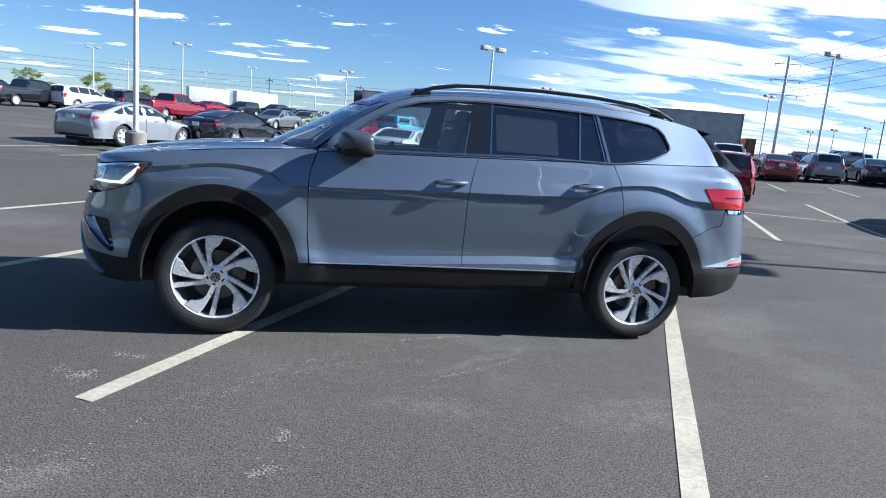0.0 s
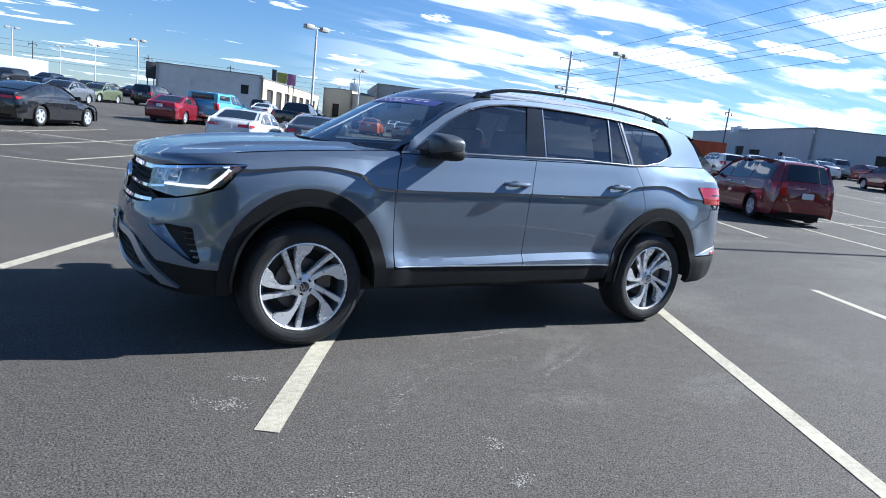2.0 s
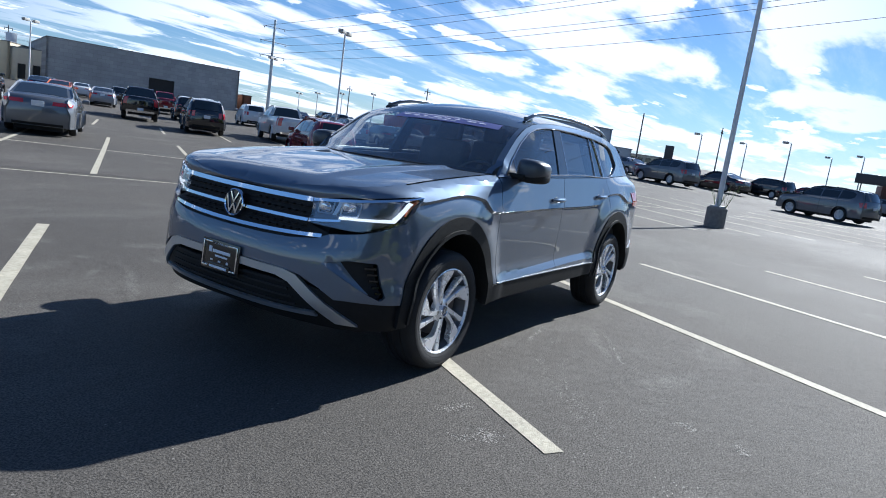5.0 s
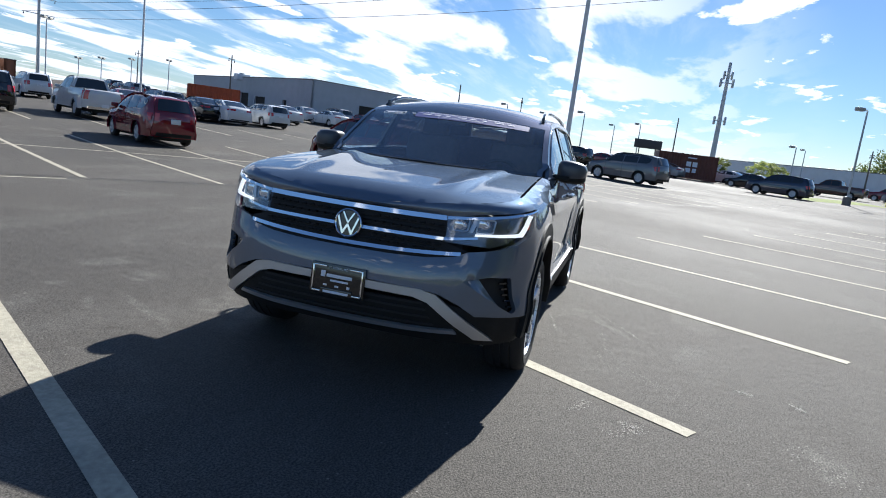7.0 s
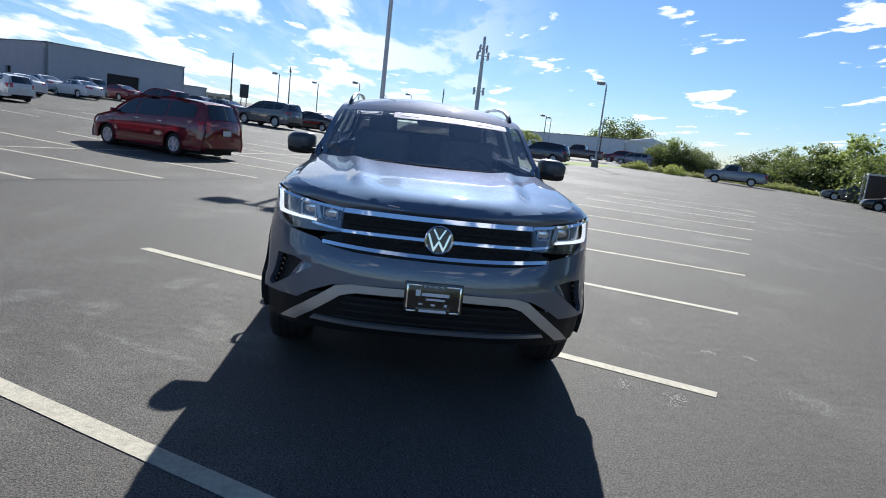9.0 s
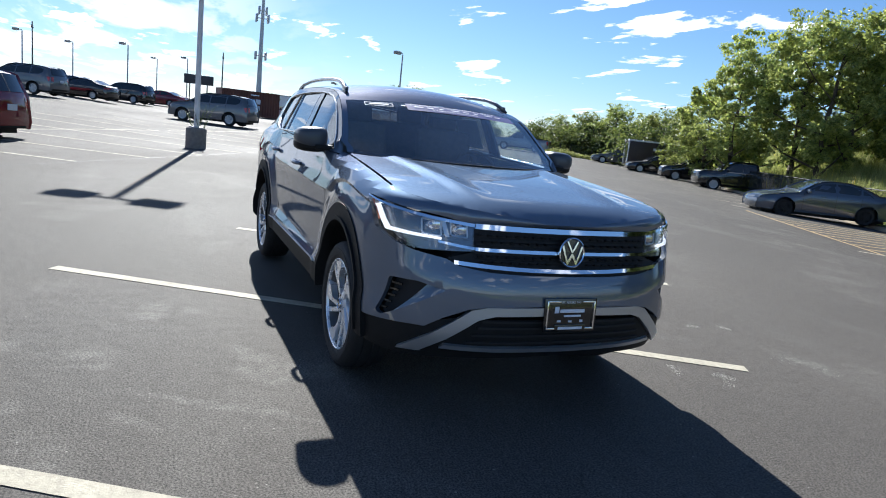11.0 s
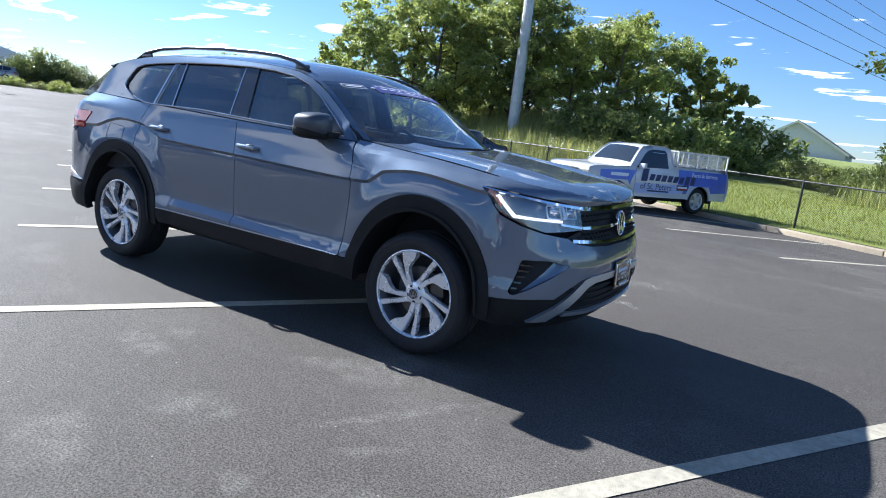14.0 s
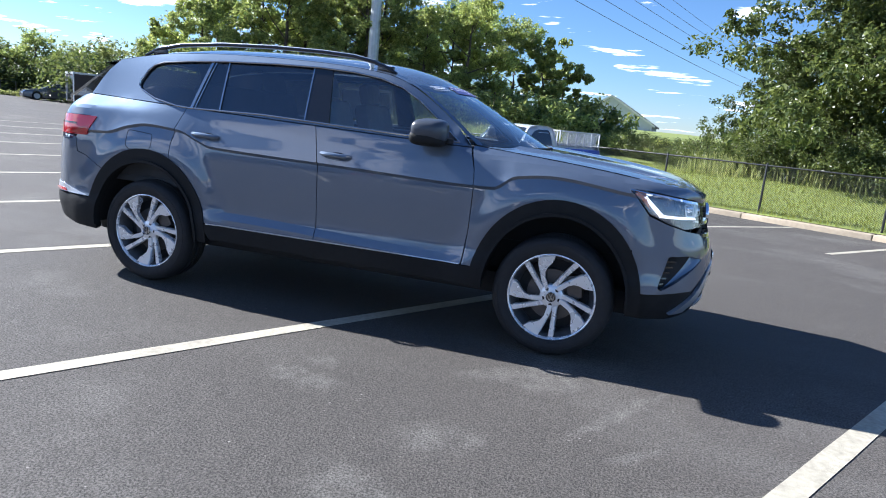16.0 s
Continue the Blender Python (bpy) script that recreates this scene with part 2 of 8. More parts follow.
    base = mixed(times(pit, 0.8), base, (0.018, 0.018, 0.019))
    # cracks
    cr = N.new("ShaderNodeTexVoronoi")
    cr.feature = "DISTANCE_TO_EDGE"
    cr.inputs["Scale"].default_value = 1.1
    wob = N.new("ShaderNodeMix")
    wob.data_type = "VECTOR"
    wob.inputs["Factor"].default_value = 0.14
    wn = N.new("ShaderNodeTexNoise")
    wn.inputs["Scale"].default_value, wn.inputs["Detail"].default_value = 2.2, 6
    L.new(c.outputs["Object"], wn.inputs["Vector"]), L.new(c.outputs["Object"], wob.inputs["A"]), L.new(wn.outputs["Color"], wob.inputs["B"])
    L.new(wob.outputs["Result"], cr.inputs["Vector"])
    crack = times(ramp(cr.outputs["Distance"], 0.010, 0.002), ramp(noise_node(0.8, 3), 0.66, 0.74))
    base = mixed(times(crack, 0.75), base, (0.012, 0.012, 0.013))
    L.new(base, p.inputs["Base Color"])
    L.new(ramp(broad, 0, 1, 0.74, 0.84), p.inputs["Roughness"])
    p.inputs["Specular IOR Level"].default_value = 0.17
    b1, b2 = N.new("ShaderNodeBump"), N.new("ShaderNodeBump")
    b1.inputs["Strength"].default_value, b1.inputs["Distance"].default_value = 0.8, 0.006
    b2.inputs["Strength"].default_value, b2.inputs["Distance"].default_value = 0.3, 0.03
    L.new(grain, b1.inputs["Height"]), L.new(noise_node(7.0, 5), b2.inputs["Height"])
    L.new(b1.outputs[0], b2.inputs["Normal"]), L.new(b2.outputs[0], p.inputs["Normal"])
    return m


ASPHALT = asphalt_material()
LINE_PAINT = material("line_paint", (0.40, 0.365, 0.28), 0.8, vary=0.32, scale=30, bump=0.4, bump_scale=120)
YELLOW_PAINT = material("yellow_line_paint", (0.42, 0.30, 0.13), 0.8, vary=0.35, scale=30, bump=0.4, bump_scale=120)
SCUFF = material("pale_scuff", (0.34, 0.32, 0.29), 0.85, vary=0.4, scale=40, bump=0.6, bump_scale=150)
SEALER = material("seam_sealer", (0.028, 0.028, 0.030), 0.6, vary=0.4, scale=20, bump=0.5, bump_scale=60)
CONCRETE = material("concrete", (0.40, 0.33, 0.235), 0.85, vary=0.2, scale=12, bump=0.4, bump_scale=70)
DARK_CONCRETE = material("weathered_concrete", (0.22, 0.20, 0.18), 0.85, vary=0.3, scale=10, bump=0.5, bump_scale=60)
GREY_PAINT = car_paint("grey_metallic_paint", (0.128, 0.158, 0.208), 0.68)
# darker version of the grey body paint: shade on the mirrors put into colour
SHADED_PAINT = material("shaded_grey_paint", (0.052, 0.060, 0.074), 0.35, coat=0.3, spec=0.4)
CLADDING = material("black_cladding", (0.013, 0.0135, 0.014), 0.6, spec=0.2, vary=0.2, scale=30, bump=0.15, bump_scale=400)
GLOSS_BLACK = material("gloss_black", (0.012, 0.012, 0.013), 0.15, coat=0.5)
MATTE_BLACK = material("matte_black", (0.016, 0.016, 0.017), 0.8, vary=0.2, scale=20)
CHROME = material("chrome", (0.80, 0.82, 0.86), 0.05, 1.0, rough_vary=0.03, scale=10)
TRIM_STEEL = material("bright_trim_steel", (0.42, 0.43, 0.44), 0.18, 1.0, rough_vary=0.05, scale=12)
SATIN_SILVER = material("satin_silver", (0.55, 0.57, 0.60), 0.38, 0.85, rough_vary=0.08, scale=8)
ALLOY = material("alloy", (0.86, 0.87, 0.89), 0.28, 0.55, rough_vary=0.08, scale=20)
CAST_ALLOY = material("cast_alloy", (0.58, 0.59, 0.61), 0.4, 0.5, rough_vary=0.08, scale=20)
BARREL = material("wheel_barrel", (0.10, 0.10, 0.105), 0.5, 0.6, vary=0.3, scale=20)
DARK_METAL = material("dark_metal", (0.12, 0.11, 0.105), 0.45, 0.8, vary=0.25, scale=25)
RUBBER = material("rubber", (0.016, 0.016, 0.017), 0.72, vary=0.35, scale=25, bump=0.3, bump_scale=180)
GLASS_CLEAR = glass_material("windshield_glass", (0.88, 0.94, 0.93), dust=0.06)
GLASS_SIDE = glass_material("side_glass", (0.80, 0.88, 0.86), dust=0.03)
GLASS_DARK = glass_material("privacy_glass", (0.20, 0.215, 0.225), dust=0.014)
GLASS_LAMP = glass_material("lamp_lens", (0.92, 0.93, 0.95))
GLASS_CAR = material("car_window", (0.022, 0.028, 0.033), 0.04, 0.0, coat=0.6)
RED_LENS = material("red_lens", (0.45, 0.012, 0.015), 0.12, coat=1.0)
AMBER_LENS = material("amber_lens", (0.55, 0.13, 0.04), 0.2, coat=1.0)
WHITE_LED = material("white_led", (0.75, 0.75, 0.74), 0.3, emit=(1.0, 0.99, 0.95, 0.55))
LAMP_INNER = material("lamp_reflector", (0.10, 0.105, 0.12), 0.25, 0.7, vary=0.3, scale=40)
INTERIOR = material("dark_interior", (0.06, 0.06, 0.063), 0.8, vary=0.2, scale=15)
SEAT = material("seat_fabric", (0.11, 0.11, 0.115), 0.85, vary=0.25, scale=25, bump=0.3, bump_scale=200)
WHITE_PRINT = material("white_print", (0.82, 0.83, 0.88), 0.6)
BLUE_PRINT = material("blue_print", (0.07, 0.09, 0.30), 0.6)
PLATE_WHITE = material("plate_white", (0.62, 0.64, 0.66), 0.5, vary=0.12, scale=30)
GALVANISED = material("galvanised_steel", (0.50, 0.52, 0.53), 0.5, 0.4, vary=0.18, scale=4)
WHITE_POLE = material("pale_painted_steel", (0.66, 0.66, 0.66), 0.45, vary=0.12, scale=3)
LAMP_HOUSING = material("lamp_housing", (0.42, 0.40, 0.36), 0.5, vary=0.12, scale=6)
FENCE_BLACK = material("fence_black", (0.014, 0.014, 0.014), 0.45, vary=0.2, scale=20)
WIRE = material("cable", (0.09, 0.09, 0.10), 0.6)

# ---- helpers of this scene ----
def finish(name, bm, mat, parent=None, label="", sharp=32, smooth=True):
    me = bpy.data.meshes.new(name)
    bm.to_mesh(me)
    bm.free()
    me.materials.append(mat)
    if smooth:
        me.polygons.foreach_set("use_smooth", [True] * len(me.polygons))
        me.set_sharp_from_angle(angle=radians(sharp))
    ob = new(name, me)
    if parent:
        ob.parent = parent
    if label:
        ob["label"] = label
    return ob


def part(name, bm, mat, parent, label="", sharp=32, smooth=True):
    return finish(name, bm, mat, parent, label, sharp, smooth)


def reuse(name, me, parent, m=None, label=""):
    """One more object on a mesh that exists already."""
    ob = new(name, me)
    ob.parent = parent
    if m is not None:
        ob.matrix_basis = m
    if label:
        ob["label"] = label
    return ob


def thing(name, m, label, category, group="", kind=""):
    ob = new(name)
    ob.matrix_basis = m
    return tagged(ob, label, category, group, kind)


def box(size, at=(0, 0, 0), bevel=0.0, turn=None, bm=None, seg=2):
    bm = bm or bmesh.new()
    m = Matrix.Translation(at) @ (turn if turn is not None else Matrix()) @ Matrix.Diagonal((*size, 1))
    vs = bmesh.ops.create_cube(bm, size=1, matrix=m)["verts"]
    if bevel:
        es = {e for v in vs for e in v.link_edges}
        bmesh.ops.bevel(bm, geom=list(es), offset=bevel, segments=seg, affect="EDGES", profile=0.6)
    return bm


def lathe(profile, n=32, axis="y", at=(0, 0, 0), bm=None, closed=False):
    """Turns (radius, along) round an axis."""
    bm = bm or bmesh.new()
    rings = []
    for r, a in profile:
        ring = []
        for k in range(n):
            w = 2 * math.pi * k / n
            p, q = r * math.cos(w), r * math.sin(w)
            co = {"y": (p, a, q), "z": (p, q, a), "x": (a, p, q)}[axis]
            ring.append(bm.verts.new(Vector(co) + Vector(at)))
        rings.append(ring)
    loop = list(zip(rings, rings[1:])) + ([(rings[-1], rings[0])] if closed else [])
    for a, b in loop:
        for k in range(n):
            bm.faces.new((a[k], a[(k + 1) % n], b[(k + 1) % n], b[k]))
    if not closed:
        for ring in (rings[0], rings[-1]):
            if (ring[0].co - ring[n // 2].co).length > 1e-4:
                bm.faces.new(ring)
    bmesh.ops.remove_doubles(bm, verts=bm.verts, dist=1e-6)
    bmesh.ops.recalc_face_normals(bm, faces=bm.faces)
    return bm


def tube(path, radius, n=8, bm=None, flat=1.0):
    """A round bar along a path; flat squeezes it upright."""
    bm = bm or bmesh.new()
    pts = [Vector(p) for p in path]
    rad = radius if isinstance(radius, (list, tuple)) else [radius] * len(pts)
    rings = []
    for k, p in enumerate(pts):
        d = (pts[min(k + 1, len(pts) - 1)] - pts[max(k - 1, 0)]).normalized()
        side = d.cross(Vector((0, 0, 1)))
        side = side.normalized() if side.length > 1e-3 else Vector((1, 0, 0))
        up = side.cross(d)
        rings.append([bm.verts.new(p + rad[k] * (math.cos(w) * side + flat * math.sin(w) * up)) for w in (2 * math.pi * j / n for j in range(n))])
    for a, b in zip(rings, rings[1:]):
        for k in range(n):
            bm.faces.new((a[k], a[(k + 1) % n], b[(k + 1) % n], b[k]))
    bm.faces.new(rings[0]), bm.faces.new(rings[-1])
    bmesh.ops.recalc_face_normals(bm, faces=bm.faces)
    return bm


def prism(outline, thick, place, bevel=0.0, bm=None):
    """An extruded outline (u, v), 0 to thick along w, laid by place(u, v, w)."""
    bm = bm or bmesh.new()
    a = [bm.verts.new(place(u, v, 0)) for u, v in outline]
    b = [bm.verts.new(place(u, v, thick)) for u, v in outline]
    n = len(a)
    fs = [bm.faces.new(a), bm.faces.new(b)] + [bm.faces.new((a[k], a[(k + 1) % n], b[(k + 1) % n], b[k])) for k in range(n)]
    bmesh.ops.recalc_face_normals(bm, faces=fs)
    if bevel:
        bmesh.ops.bevel(bm, geom=list({e for v in b for e in v.link_edges if e.other_vert(v) in b}), offset=bevel, segments=2, affect="EDGES", profile=0.6)
    return bm


def spline(*pts):
    """A smooth function through (x, y) knots."""
    xs, ys = [p[0] for p in pts], [p[1] for p in pts]
    n = len(xs)
    sl = [(ys[k + 1] - ys[k]) / (xs[k + 1] - xs[k]) for k in range(n - 1)]
    tg = [sl[0]] + [0.0 if sl[k - 1] * sl[k] <= 0 else 2 * sl[k - 1] * sl[k] / (sl[k - 1] + sl[k]) for k in range(1, n - 1)] + [sl[-1]]

    def f(x):
        if x <= xs[0]:
            return ys[0]
        if x >= xs[-1]:
            return ys[-1]
        k = next(j for j in range(n - 1) if x <= xs[j + 1])
        h = xs[k + 1] - xs[k]
        t = (x - xs[k]) / h
        return ys[k] * (1 + 2 * t) * (1 - t) ** 2 + tg[k] * h * t * (1 - t) ** 2 + ys[k + 1] * t * t * (3 - 2 * t) + tg[k + 1] * h * t * t * (t - 1)

    return f


def smooth01(t):
    t = min(1.0, max(0.0, t))
    return t * t * (3 - 2 * t)


def dense(outline, step):
    out = []
    for a, b in zip(outline, outline[1:] + outline[:1]):
        n = max(1, int(math.hypot(b[0] - a[0], b[1] - a[1]) / step))
        out += [(a[0] + (b[0] - a[0]) * k / n, a[1] + (b[1] - a[1]) * k / n) for k in range(n)]
    return out


def rounded(outline, radius, n=4):
    """The outline with its corners rounded."""
    out, m = [], len(outline)
    for k in range(m):
        p, a, b = Vector(outline[k]), Vector(outline[k - 1]), Vector(outline[(k + 1) % m])
        r = min(radius, 0.45 * (a - p).length, 0.45 * (b - p).length)
        s, e = p + (a - p).normalized() * r, p + (b - p).normalized() * r
        out += [tuple(((1 - t) ** 2) * s + 2 * t * (1 - t) * p + t * t * e) for t in (j / n for j in range(n + 1))]
    return out


def inset(outline, d):
    """The outline moved inwards by d (outwards if negative)."""
    n = len(outline)
    area = sum(outline[k - 1][0] * outline[k][1] - outline[k][0] * outline[k - 1][1] for k in range(n))
    sign, out = (1 if area > 0 else -1), []
    for k in range(n):
        a, p, b = Vector(outline[k - 1]), Vector(outline[k]), Vector(outline[(k + 1) % n])
        e1, e2 = (p - a).normalized(), (b - p).normalized()
        n1, n2 = Vector((-e1.y, e1.x)), Vector((-e2.y, e2.x))
        m = n1 + n2
        m = m / max(0.35, m.length_squared / 2) if m.length > 1e-6 else n1
        out.append(tuple(p + sign * d * m))
    return out


def inside(poly, pts):
    """Which points lie in the polygon."""
    x, y = pts[:, 0], pts[:, 1]
    hit = np.zeros(len(pts), bool)
    for (x0, y0), (x1, y1) in zip(poly, poly[1:] + poly[:1]):
        if y0 != y1:
            hit ^= ((y0 > y) != (y1 > y)) & (x < (x1 - x0) * (y - y0) / (y1 - y0) + x0)
    return hit


def sheet(outline, fn, step=0.04, holes=(), ret=0.03, flip=False, bm=None, keep_open=None, lines=()):
    """Fills an outline (u, v) with an even net, lays it by fn(u, v), and turns its rim inwards by ret."""
    bm = bm or bmesh.new()
    rims = [dense(list(o), step) for o in (outline, *holes)]
    verts, edges = [], []
    for rim in rims:
        k0 = len(verts)
        verts += rim
        edges += [(k0 + k, k0 + (k + 1) % len(rim)) for k in range(len(rim))]
    rim_pts = np.array(verts)
    for line in lines:  # creases that the net has to follow
        pts = np.array(line)
        good = inside(rims[0], pts)
        for h in rims[1:]:
            good &= ~inside(h, pts)
        good &= np.array([np.hypot(rim_pts[:, 0] - q[0], rim_pts[:, 1] - q[1]).min() > step * 0.3 for q in pts])
        last = None
        for q, g in zip(line, good):
            if g:
                verts.append(tuple(q))
                if last is not None:
                    edges.append((last, len(verts) - 1))
                last = len(verts) - 1
            else:
                last = None
    rim_pts = np.array(verts)
    lo, hi = rim_pts.min(0), rim_pts.max(0)
    gu, gv = np.meshgrid(np.arange(lo[0] + step / 2, hi[0], step), np.arange(lo[1] + step / 2, hi[1], step))
    grid = np.stack([gu.ravel(), gv.ravel()], 1)
    if len(grid):
        ok = inside(rims[0], grid)
        for h in rims[1:]:
            ok &= ~inside(h, grid)
        grid = grid[ok]
    if len(grid):
        near = np.full(len(grid), 9.0)
        for q in rim_pts:
            near = np.minimum(near, np.hypot(grid[:, 0] - q[0], grid[:, 1] - q[1]))
        grid = grid[near > step * 0.5]
    from mathutils.geometry import delaunay_2d_cdt
    res = delaunay_2d_cdt([Vector(v) for v in verts] + [Vector(g) for g in grid], edges, [], 0, 1e-7)
    co, tris = np.array([tuple(v) for v in res[0]]), res[2]
    mid = np.array([co[list(t)].mean(0) for t in tris])
    ok = inside(rims[0], mid)
    for h in rims[1:]:
        ok &= ~inside(h, mid)
    made = {}
    faces = []
    for t, good in zip(tris, ok):
        if good:
            for k in t:
                if k not in made:
                    made[k] = bm.verts.new(fn(*co[k]))
            f = bm.faces.new([made[k] for k in (t if not flip else t[::-1])])
            faces.append(f)
    bm.normal_update()
    if ret:
        rim_e = [e for e in {e for f in faces for e in f.edges} if len(e.link_faces) == 1]
        if keep_open:
            rim_e = [e for e in rim_e if not keep_open(e)]
        low = {}
        for v in {v for e in rim_e for v in e.verts}:
            low[v] = bm.verts.new(v.co - v.normal * ret)
        for e in rim_e:
            a, b = e.verts
            lp = e.link_loops[0]
            if lp.vert != a:
                a, b = b, a
            bm.faces.new((b, a, low[a], low[b]))
    return bm


def grid_mesh(us, vs, fn, bm=None, flip=False):
    bm = bm or bmesh.new()
    rows = [[bm.verts.new(fn(u, v)) for v in vs] for u in us]
    for a, b in zip(rows, rows[1:]):
        for k in range(len(vs) - 1):
            q = (a[k], a[k + 1], b[k + 1], b[k])
            bm.faces.new(q if not flip else q[::-1])
    return bm


def mirrored(bm):
    """Adds the mirror image across y = 0."""
    geo = bmesh.ops.duplicate(bm, geom=bm.verts[:] + bm.edges[:] + bm.faces[:])["geom"]
    for g in geo:
        if isinstance(g, bmesh.types.BMVert):
            g.co.y = -g.co.y
    bmesh.ops.reverse_faces(bm, faces=[g for g in geo if isinstance(g, bmesh.types.BMFace)])
    bmesh.ops.remove_doubles(bm, verts=[v for v in bm.verts if abs(v.co.y) < 2e-4], dist=5e-4)
    return bm


def text_mesh(body, size, thick=0.0, shear=0.0):
    """Flat lettering in the built-in font as a bmesh, centred."""
    cu = bpy.data.curves.new("lettering", "FONT")
    cu.body, cu.size, cu.align_x, cu.align_y, cu.shear, cu.extrude = body, size, "CENTER", "CENTER", shear, thick
    tmp = bpy.data.objects.new("lettering", cu)
    me = bpy.data.meshes.new_from_object(tmp)
    bm = bmesh.new()
    bm.from_mesh(me)
    bpy.data.objects.remove(tmp), bpy.data.curves.remove(cu), bpy.data.meshes.remove(me)
    return bm


AISLE = Vector((0.515, 0.857))  # along the stalls
ACROSS = Vector((0.857, -0.515))  # from stall to stall
HEADING = math.degrees(math.atan2(0.857, 0.515))


def stall(c, u):
    """World x, y of a place c metres across the stalls and u metres along them."""
    return (ACROSS * c + AISLE * u).to_tuple()


def lot_z(x, y):
    """Height of the paved lot: level by the parked car, rising to the north-east, draining to the kerb in the south."""
    r, az = math.hypot(x, y), math.degrees(math.atan2(y, x))
    w = float(np.interp(az, (-180, -65, -48, -38, -30, -20, -12, -4, 4, 8, 12, 20, 30, 38, 50, 60, 66, 75, 90, 110, 140, 180), (0, 0, 0.1, 0.1, 0.3, 0.5, 0.45, 0.55, 0.75, 1.1, 1.3, 1.35, 1.45, 1.35, 0.95, 0.65, 0.8, 1.1, 1.15, 1.25, 0.8, 0)))
    t = min(max(0.0, r - 14), 170.0)
    c, u = 0.857 * x - 0.515 * y, 0.515 * x + 0.857 * y
    drain = -0.044 * min(max(0.0, -5 - u), 9.5) * smooth01((78 - c) / 36)
    return 0.022 * w * t * t / (t + 6) + drain


def bank_z(x, y):
    """Height of the grass bank behind the kerb."""
    c, u = 0.857 * x - 0.515 * y, 0.515 * x + 0.857 * y
    top = min(max(0.30 + 0.062 * c, 0.2), 2.8) * (1 - 0.6 * smooth01((c - 4) / 8) * smooth01((30 - c) / 8))
    lump = 0.10 * noise.noise((x * 0.25, y * 0.25, 3.0)) * smooth01((-15.2 - u) / 4)
    return lot_z(*stall(c, -14.0)) + 0.15 + top * smooth01((-14.6 - u) / 11.0) + lump

# ---- ground, markings, kerb ----
def build_ground():
    bm = bmesh.new()
    radii = [0.0] + [0.8 * 1.075 ** k for k in range(113)]
    n = 144
    rings = []
    for r in radii:
        if r == 0:
            rings.append([bm.verts.new((0, 0, lot_z(0, 0)))])
            continue
        ring = []
        for k in range(n):
            x, y = r * math.cos(2 * math.pi * k / n), r * math.sin(2 * math.pi * k / n)
            ring.append(bm.verts.new((x, y, lot_z(x, y))))
        rings.append(ring)
    for k in range(n):
        bm.faces.new((rings[0][0], rings[1][k], rings[1][(k + 1) % n]))
    for a, b in zip(rings[1:], rings[2:]):
        for k in range(n):
            bm.faces.new((a[k], b[k], b[(k + 1) % n], a[(k + 1) % n]))
    return tagged(finish("ground", bm, ASPHALT), "dark sealed asphalt parking lot with worn pale patches", "parking lot", kind="structure")


build_ground()


def stripe(pts_cu, width, name="parking_line", label="worn pale yellow-white painted stall line on asphalt", mat=LINE_PAINT, lift=0.004):
    """A painted line through places (c, u) of the lot."""
    (c0, u0), (c1, u1) = pts_cu
    d = Vector((c1 - c0, u1 - u0))
    n = max(2, int(d.length / 0.4))
    side = Vector((-d.y, d.x)).normalized() * width / 2
    bm = bmesh.new()
    rng = random.Random(round(c0 * 31 + u0 * 17 + c1 * 7))
    rows = []
    for k in range(n + 1):
        p = Vector((c0, u0)) + d * k / n
        w = 1 + rng.uniform(-0.03, 0.03)
        row = []
        for q in (p + side * w, p - side * w):
            x, y = stall(q.x, q.y)
            row.append(bm.verts.new((x, y, lot_z(x, y) + lift)))
        rows.append(row)
    for a, b in zip(rows, rows[1:]):
        bm.faces.new((a[0], b[0], b[1], a[1]))
    bmesh.ops.recalc_face_normals(bm, faces=bm.faces)
    if sum(f.normal.z for f in bm.faces) < 0:
        bmesh.ops.reverse_faces(bm, faces=bm.faces)
    return tagged(finish(name, bm, mat, smooth=False), label, "road marking", "stall lines of the lot", "structure")


# the row in which the grey car stands
stripe(((-0.67, -2.70), (-0.64, 2.76)), 0.115)
for c, far in ((-14.4, -14.4), (-11.6, -11.6), (-8.8, -8.8), (-6.0, -6.0), (-3.34, -3.34), (2.13, 2.05), (4.99, 4.62), (7.74, 7.5), (10.6, 10.4), (13.5, 13.3), (16.4, 16.2), (19.3, 19.1), (22.2, 22.0)):
    stripe(((c, -2.73), (far, 2.72 if c < 0 else 2.42)), 0.115)
# the double row beyond the aisle, with its middle line
for c in (-15.8, -13.2, -10.6, -8.0, -5.4, -3.2, -1.05, 1.4, 4.0, 6.7, 9.3, 11.9, 14.5, 17.1, 19.7, 22.3, 24.9, 27.5):
    stripe(((c + 0.08, 8.08), (c + 0.02, 19.5)), 0.11)
stripe(((-16.0, 14.2), (34.0, 14.2)), 0.11)
for k in range(-4, 12):
    c = 1.6 + 2.78 * k
    stripe(((c, 26.0), (c, 31.2)), 0.11)
# the row along the kerb
for c in (-8.6, -6.0, -3.4, -0.8, 1.65, 4.2, 6.86, 9.5):
    stripe(((c, -8.35), (c, -13.8)), 0.11)
for k in range(9):
    c = 10.4 + 0.75 * k
    stripe(((c, -9.0), (c + 1.6, -13.7)), 0.10, label="worn yellow diagonal hatching beside the parked cars", mat=YELLOW_PAINT)
stripe(((9.6, -8.9), (18.5, -8.9)), 0.10, label="worn yellow painted border of the hatching", mat=YELLOW_PAINT)
for k in range(16):
    stripe(((20.5 + 2.7 * k, -9.0), (20.5 + 2.7 * k, -13.2)), 0.10)

stripe(((-9.0, 7.35), (-1.3, 7.78)), 0.08, label="faded white line along the edge of the aisle")
